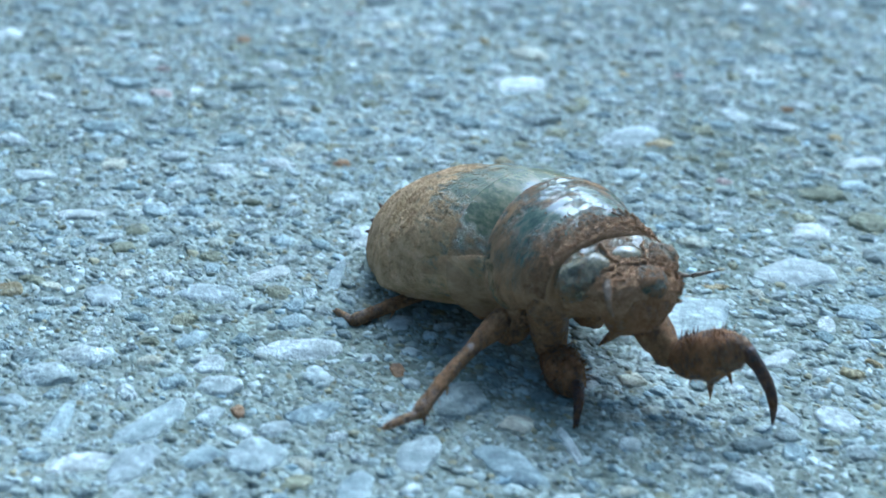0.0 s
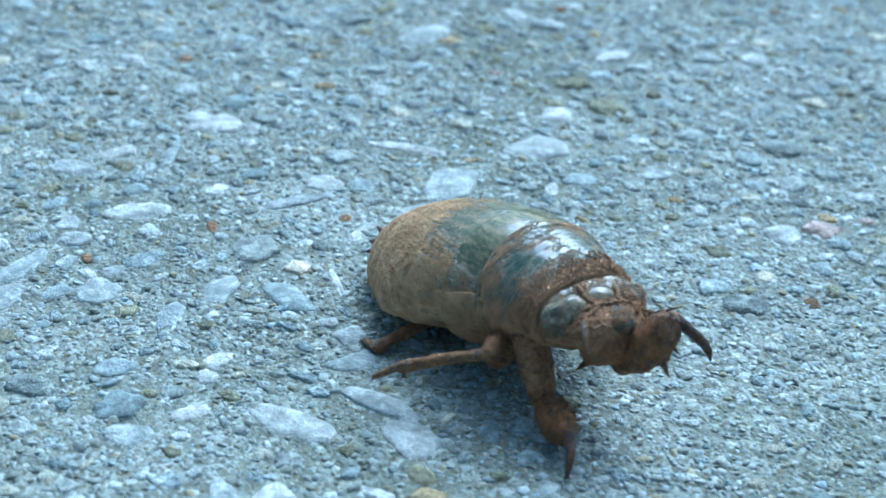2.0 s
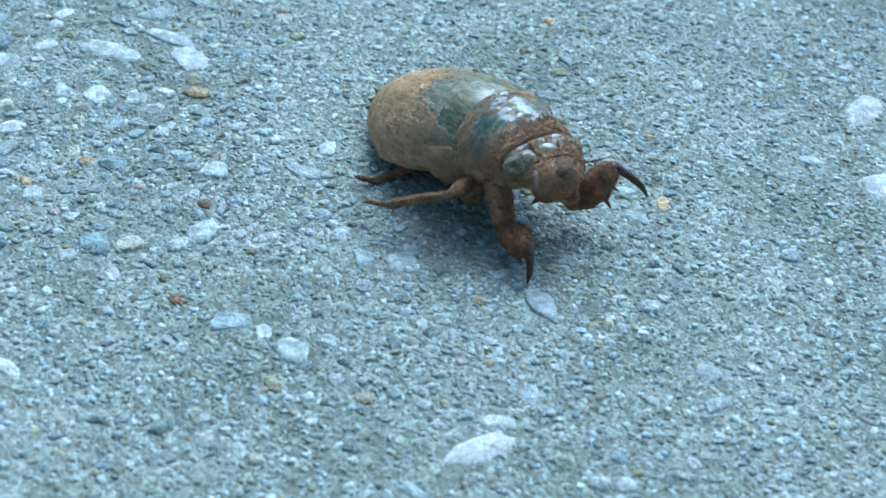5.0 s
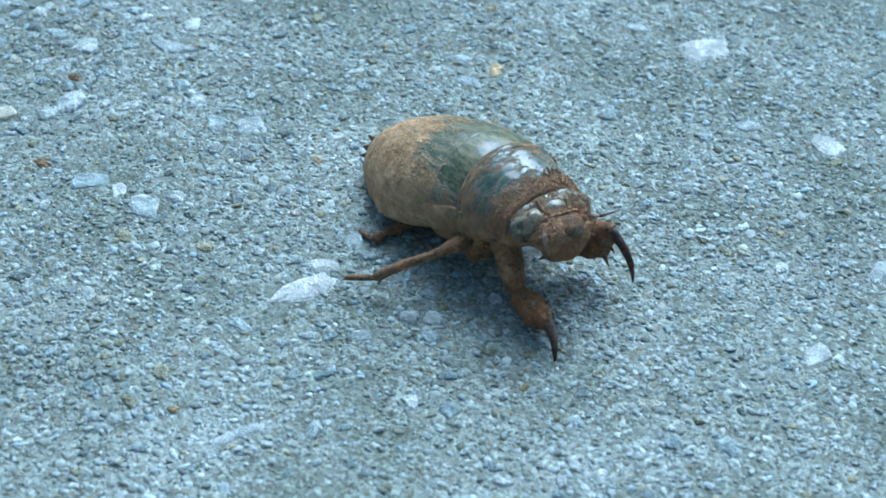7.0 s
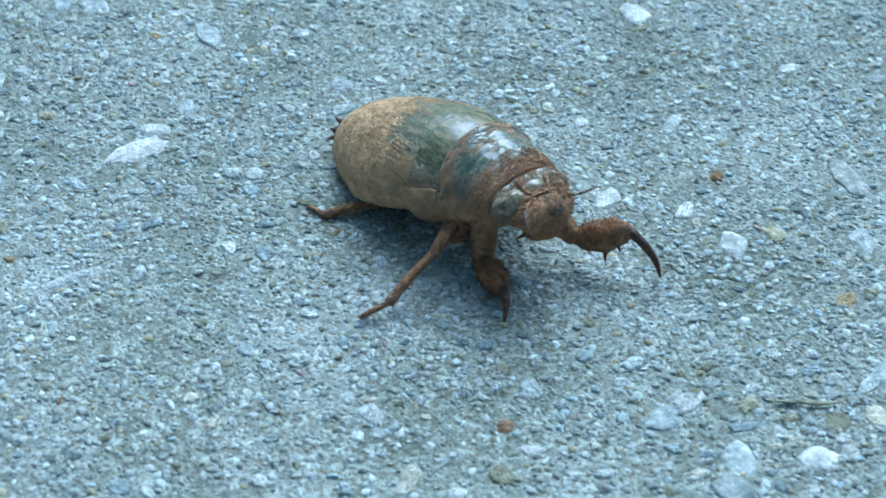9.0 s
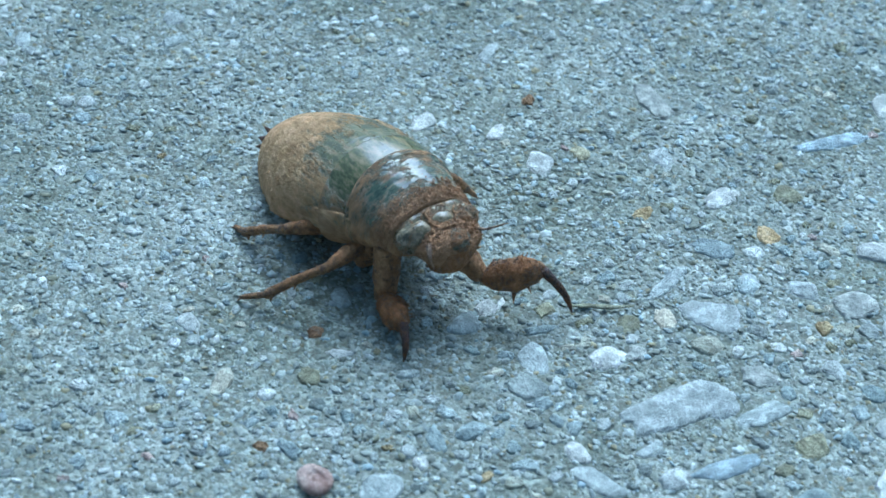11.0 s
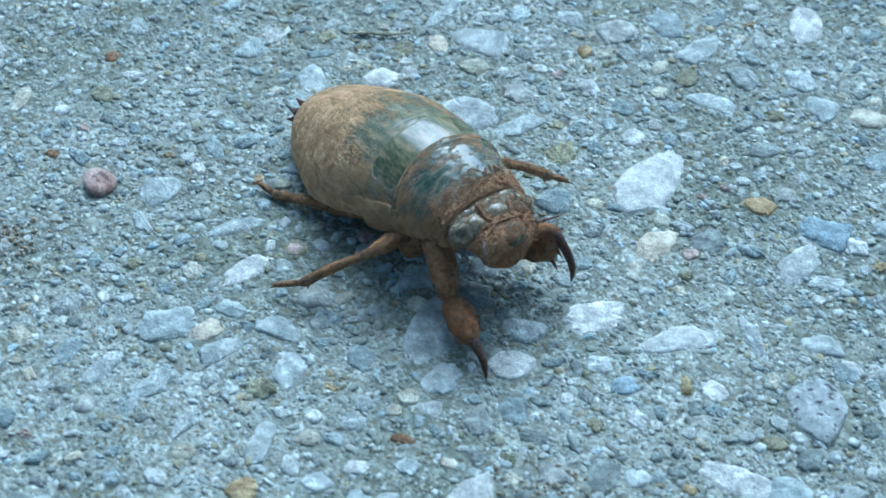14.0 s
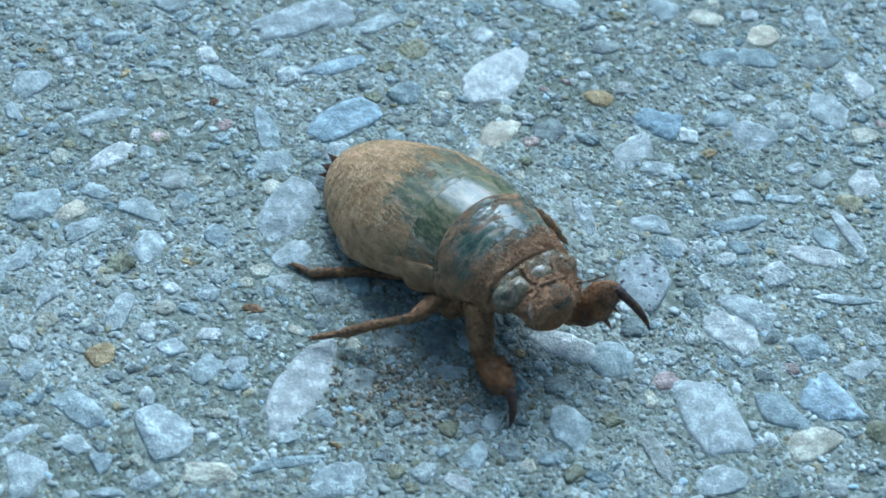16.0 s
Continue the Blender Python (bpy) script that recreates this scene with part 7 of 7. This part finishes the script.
    walk(legs["hind_right"][2], [
        (0.0, pose(0.00756, 0.00708, 0.00005, 7.9, -14.9, -4.5)),
        (0.25, pose(0.00642, 0.00713, 0.00002, -2.7, -24.6, 32.2)),
        (0.5, pose(0.00528, 0.00717, -0.00001, -17.9, -26.0, 71.9)),
        (1.0, pose(0.00277, 0.00637, -0.00054, 4.4, -6.6, 23.4)),
        (1.5, pose(0.00925, 0.00651, 0.00027, 9.2, -19.3, -3.1)),
        (2.0, pose(0.00521, 0.00716, 0.00019, 10.6, -13.1, -6.6)),
        (2.25, pose(0.00421, 0.00685, 0.00033, -8.1, -26.7, 59.9)),
        (2.5, pose(0.00321, 0.00655, 0.00047, -28.8, -15.6, 127.5)),
        (2.75, pose(0.00690, 0.00603, 0.00090, -15.8, -28.4, 76.2)),
        (3.0, pose(0.01060, 0.00552, 0.00133, 3.9, -26.2, 20.7)),
        (3.25, pose(0.00853, 0.00633, 0.00112, -15.3, -39.2, 60.8)),
        (3.5, pose(0.00646, 0.00715, 0.00092, -41.7, -37.4, 106.9)),
        (4.0, pose(0.00459, 0.00670, 0.00215, -27.3, -29.7, 95.8)),
        (4.5, pose(0.01060, 0.00552, 0.00133, 3.9, -26.2, 20.7)),
        (4.75, pose(0.00853, 0.00633, 0.00112, -15.3, -39.2, 60.8)),
        (5.0, pose(0.00646, 0.00715, 0.00092, -41.7, -37.4, 106.9)),
        (5.25, pose(0.00786, 0.00683, 0.00059, -9.1, -39.3, 46.2)),
        (5.5, pose(0.00925, 0.00651, 0.00027, 9.2, -19.3, -3.1)),
        (5.75, pose(0.00831, 0.00662, 0.00127, -14.8, -49.7, 39.7)),
        (6.0, pose(0.00738, 0.00674, 0.00228, -71.3, -48.7, 112.5)),
        (6.25, pose(0.00900, 0.00591, 0.00237, -14.3, -52.7, 37.8)),
        (6.5, pose(0.01063, 0.00507, 0.00245, 11.6, -23.4, -8.0)),
        (7.0, pose(0.00616, 0.00698, 0.00183, 10.8, -20.8, 0.3)),
        (7.5, pose(0.01276, 0.00144, 0.00246, 7.2, -22.4, -3.5)),
        (7.75, pose(0.01007, 0.00409, 0.00237, -17.2, -50.8, 40.8)),
        (8.0, pose(0.00738, 0.00674, 0.00228, -71.3, -48.7, 112.5)),
        (8.25, pose(0.01036, 0.00298, 0.00163, -5.4, -47.6, 16.3)),
        (8.5, pose(0.01334, -0.00078, 0.00099, 6.9, -6.4, -34.4)),
        (9.0, pose(0.01111, 0.00484, 0.00196, 10.0, -20.8, -11.3)),
        (9.25, pose(0.00924, 0.00579, 0.00212, -13.7, -51.7, 35.0)),
        (9.5, pose(0.00738, 0.00674, 0.00228, -71.3, -48.7, 112.5)),
        (9.75, pose(0.00924, 0.00579, 0.00212, -13.7, -51.7, 35.0)),
        (10.0, pose(0.01111, 0.00484, 0.00196, 10.0, -20.8, -11.3)),
        (10.5, pose(0.00716, 0.00613, 0.00366, 10.3, -27.2, 2.0)),
        (10.75, pose(0.00815, 0.00040, -0.00007, 8.1, -1.6, -35.8)),
        (11.0, pose(0.00913, -0.00533, -0.00380, -9.9, 17.1, -76.6)),
        (11.25, pose(0.00664, 0.00049, -0.00049, 4.0, -22.4, -1.4)),
        (11.5, pose(0.00414, 0.00632, 0.00282, -41.1, -39.1, 98.8)),
        (11.75, pose(0.00869, 0.00243, 0.00165, -0.0, -30.5, 19.9)),
        (12.0, pose(0.01324, -0.00145, 0.00047, 5.3, 3.6, -36.1)),
        (12.5, pose(0.00716, 0.00613, 0.00366, 10.3, -27.2, 2.0)),
        (13.0, pose(0.01333, -0.00079, 0.00111, 5.3, -5.2, -14.6)),
        (13.5, pose(0.00913, -0.00533, -0.00380, -9.9, 17.1, -76.6)),
        (13.75, pose(0.01116, -0.00302, -0.00110, 6.1, -6.2, -44.0)),
        (14.0, pose(0.01318, -0.00071, 0.00159, 7.7, -34.2, -13.5)),
        (14.5, pose(0.01331, -0.00004, 0.00089, 6.8, -10.3, -19.9)),
        (14.75, pose(0.00987, 0.00343, 0.00149, -9.5, -42.9, 29.6)),
        (15.0, pose(0.00643, 0.00690, 0.00209, -59.4, -44.3, 107.0)),
        (15.25, pose(0.00985, 0.00297, 0.00192, -10.2, -44.7, 27.9)),
        (15.5, pose(0.01327, -0.00096, 0.00175, 6.3, -13.2, -24.1)),
        (16.0, pose(0.01058, 0.00375, 0.00425, 9.8, -36.3, -5.5)),
    ])
    walk(legs["hind_left"][0], [
        (0.0, pose(-0.00029, 0.00249, 0.00380, 2.2, -68.2, 122.9)),
        (0.5, pose(-0.00028, 0.00267, 0.00396, -6.6, -47.1, 143.2)),
        (1.0, pose(-0.00004, 0.00242, 0.00395, 2.6, -67.6, 121.7)),
        (1.5, pose(0.00011, 0.00216, 0.00393, -5.9, -45.5, 143.3)),
        (2.0, pose(-0.00002, 0.00233, 0.00395, 3.7, -66.8, 120.6)),
        (2.5, pose(0.00033, 0.00214, 0.00403, -5.4, -44.9, 142.2)),
        (3.0, pose(0.00027, 0.00205, 0.00400, 3.2, -65.7, 121.4)),
        (3.5, pose(0.00026, 0.00203, 0.00402, -4.9, -44.6, 142.1)),
        (4.0, pose(0.00014, 0.00200, 0.00407, 3.5, -66.0, 121.6)),
        (4.5, pose(0.00030, 0.00208, 0.00407, 2.3, -66.2, 122.8)),
        (5.0, pose(0.00013, 0.00225, 0.00411, -4.8, -45.8, 142.8)),
        (5.5, pose(-0.00005, 0.00241, 0.00414, -4.1, -46.8, 142.4)),
        (6.0, pose(-0.00023, 0.00258, 0.00417, 8.7, -68.4, 117.3)),
        (6.5, pose(-0.00038, 0.00270, 0.00414, -3.1, -48.3, 142.0)),
        (7.0, pose(-0.00028, 0.00269, 0.00423, 10.0, -69.0, 116.1)),
        (7.5, pose(-0.00027, 0.00263, 0.00422, -3.7, -48.5, 142.4)),
        (8.0, pose(-0.00019, 0.00258, 0.00423, 9.6, -69.0, 116.7)),
        (8.5, pose(-0.00020, 0.00258, 0.00422, -3.6, -48.4, 142.3)),
        (9.0, pose(-0.00025, 0.00264, 0.00417, 8.7, -69.0, 117.6)),
        (9.5, pose(-0.00013, 0.00252, 0.00424, 8.0, -68.9, 118.2)),
        (10.0, pose(-0.00009, 0.00232, 0.00425, 8.1, -68.8, 118.1)),
        (10.5, pose(-0.00004, 0.00213, 0.00427, -3.7, -47.9, 142.5)),
        (11.0, pose(0.00002, 0.00194, 0.00429, -3.6, -47.7, 142.4)),
        (11.5, pose(-0.00009, 0.00191, 0.00432, -3.1, -48.1, 141.9)),
        (12.0, pose(0.00003, 0.00189, 0.00433, 7.9, -68.6, 118.1)),
        (12.5, pose(0.00004, 0.00189, 0.00434, -4.2, -47.9, 142.5)),
        (13.0, pose(0.00006, 0.00180, 0.00430, 8.1, -68.1, 117.9)),
        (13.5, pose(0.00002, 0.00181, 0.00434, -3.3, -47.8, 142.2)),
        (14.0, pose(0.00005, 0.00184, 0.00441, 7.9, -68.6, 118.0)),
        (14.5, pose(-0.00010, 0.00183, 0.00434, -2.8, -48.0, 141.8)),
        (15.0, pose(0.00021, 0.00192, 0.00435, 6.6, -68.1, 118.3)),
        (15.5, pose(0.00023, 0.00193, 0.00433, -4.4, -47.1, 141.7)),
        (16.0, pose(-0.00016, 0.00200, 0.00439, 8.9, -69.3, 116.9)),
    ])
    walk(legs["hind_left"][1], [
        (0.0, pose(0.00618, -0.00000, 0.00000, 175.8, 44.6, -173.4)),
        (0.5, pose(0.00618, 0.00000, -0.00000, 170.3, 70.9, 167.6)),
        (1.0, pose(0.00618, -0.00000, 0.00000, 175.8, 44.6, -173.4)),
        (1.5, pose(0.00618, 0.00000, -0.00000, 170.3, 70.9, 167.6)),
        (2.0, pose(0.00618, -0.00000, 0.00000, 175.8, 44.6, -173.4)),
        (2.5, pose(0.00618, 0.00000, -0.00000, 170.3, 70.9, 167.6)),
        (3.0, pose(0.00618, -0.00000, 0.00000, 175.8, 44.6, -173.4)),
        (3.5, pose(0.00618, 0.00000, -0.00000, 170.3, 70.9, 167.6)),
        (4.0, pose(0.00618, -0.00000, 0.00000, 175.8, 44.6, -173.4)),
        (4.5, pose(0.00618, -0.00000, 0.00000, 175.8, 44.6, -173.4)),
        (5.0, pose(0.00618, 0.00000, -0.00000, 170.3, 70.9, 167.6)),
        (5.5, pose(0.00618, 0.00000, -0.00000, 170.3, 70.9, 167.6)),
        (6.0, pose(0.00618, -0.00000, 0.00000, 175.8, 44.6, -173.4)),
        (6.5, pose(0.00618, 0.00000, -0.00000, 170.3, 70.9, 167.6)),
        (7.0, pose(0.00618, -0.00000, 0.00000, 175.8, 44.6, -173.4)),
        (7.5, pose(0.00618, 0.00000, -0.00000, 170.3, 70.9, 167.6)),
        (8.0, pose(0.00618, -0.00000, 0.00000, 175.8, 44.6, -173.4)),
        (8.5, pose(0.00618, 0.00000, -0.00000, 170.3, 70.9, 167.6)),
        (9.0, pose(0.00618, -0.00000, 0.00000, 175.8, 44.6, -173.4)),
        (9.5, pose(0.00618, -0.00000, 0.00000, 175.8, 44.6, -173.4)),
        (10.0, pose(0.00618, -0.00000, 0.00000, 175.8, 44.6, -173.4)),
        (10.5, pose(0.00618, 0.00000, -0.00000, 170.3, 70.9, 167.6)),
        (11.0, pose(0.00618, 0.00000, -0.00000, 170.3, 70.9, 167.6)),
        (11.5, pose(0.00618, 0.00000, -0.00000, 170.3, 70.9, 167.6)),
        (12.0, pose(0.00618, -0.00000, 0.00000, 175.8, 44.6, -173.4)),
        (12.5, pose(0.00618, 0.00000, -0.00000, 170.3, 70.9, 167.6)),
        (13.0, pose(0.00618, -0.00000, 0.00000, 175.8, 44.6, -173.4)),
        (13.5, pose(0.00618, 0.00000, -0.00000, 170.3, 70.9, 167.6)),
        (14.0, pose(0.00618, -0.00000, 0.00000, 175.8, 44.6, -173.4)),
        (14.5, pose(0.00618, 0.00000, -0.00000, 170.3, 70.9, 167.6)),
        (15.0, pose(0.00618, -0.00000, 0.00000, 175.8, 44.6, -173.4)),
        (15.5, pose(0.00618, 0.00000, -0.00000, 170.3, 70.9, 167.6)),
        (16.0, pose(0.00618, -0.00000, 0.00000, 175.8, 44.6, -173.4)),
    ])
    walk(legs["hind_left"][2], [
        (0.0, pose(0.00105, -0.00059, -0.00508, 159.3, 44.6, -173.4)),
        (0.5, pose(0.00386, 0.00051, -0.00684, 155.2, 70.9, 167.6)),
        (1.0, pose(0.00105, -0.00059, -0.00508, 159.3, 44.6, -173.4)),
        (1.5, pose(0.00386, 0.00051, -0.00684, 155.2, 70.9, 167.6)),
        (2.0, pose(0.00105, -0.00059, -0.00508, 159.3, 44.6, -173.4)),
        (2.5, pose(0.00386, 0.00051, -0.00684, 155.2, 70.9, 167.6)),
        (3.0, pose(0.00105, -0.00059, -0.00508, 159.3, 44.6, -173.4)),
        (3.5, pose(0.00386, 0.00051, -0.00684, 155.2, 70.9, 167.6)),
        (4.0, pose(0.00105, -0.00059, -0.00508, 159.3, 44.6, -173.4)),
        (4.5, pose(0.00105, -0.00059, -0.00508, 159.3, 44.6, -173.4)),
        (5.0, pose(0.00386, 0.00051, -0.00684, 155.2, 70.9, 167.6)),
        (5.5, pose(0.00386, 0.00051, -0.00684, 155.2, 70.9, 167.6)),
        (6.0, pose(0.00105, -0.00059, -0.00508, 159.3, 44.6, -173.4)),
        (6.5, pose(0.00386, 0.00051, -0.00684, 155.2, 70.9, 167.6)),
        (7.0, pose(0.00105, -0.00059, -0.00508, 159.3, 44.6, -173.4)),
        (7.5, pose(0.00386, 0.00051, -0.00684, 155.2, 70.9, 167.6)),
        (8.0, pose(0.00105, -0.00059, -0.00508, 159.3, 44.6, -173.4)),
        (8.5, pose(0.00386, 0.00051, -0.00684, 155.2, 70.9, 167.6)),
        (9.0, pose(0.00105, -0.00059, -0.00508, 159.3, 44.6, -173.4)),
        (9.5, pose(0.00105, -0.00059, -0.00508, 159.3, 44.6, -173.4)),
        (10.0, pose(0.00105, -0.00059, -0.00508, 159.3, 44.6, -173.4)),
        (10.5, pose(0.00386, 0.00051, -0.00684, 155.2, 70.9, 167.6)),
        (11.0, pose(0.00386, 0.00051, -0.00684, 155.2, 70.9, 167.6)),
        (11.5, pose(0.00386, 0.00051, -0.00684, 155.2, 70.9, 167.6)),
        (12.0, pose(0.00105, -0.00059, -0.00508, 159.3, 44.6, -173.4)),
        (12.5, pose(0.00386, 0.00051, -0.00684, 155.2, 70.9, 167.6)),
        (13.0, pose(0.00105, -0.00059, -0.00508, 159.3, 44.6, -173.4)),
        (13.5, pose(0.00386, 0.00051, -0.00684, 155.2, 70.9, 167.6)),
        (14.0, pose(0.00105, -0.00059, -0.00508, 159.3, 44.6, -173.4)),
        (14.5, pose(0.00386, 0.00051, -0.00684, 155.2, 70.9, 167.6)),
        (15.0, pose(0.00105, -0.00059, -0.00508, 159.3, 44.6, -173.4)),
        (15.5, pose(0.00386, 0.00051, -0.00684, 155.2, 70.9, 167.6)),
        (16.0, pose(0.00105, -0.00059, -0.00508, 159.3, 44.6, -173.4)),
    ])


motions()
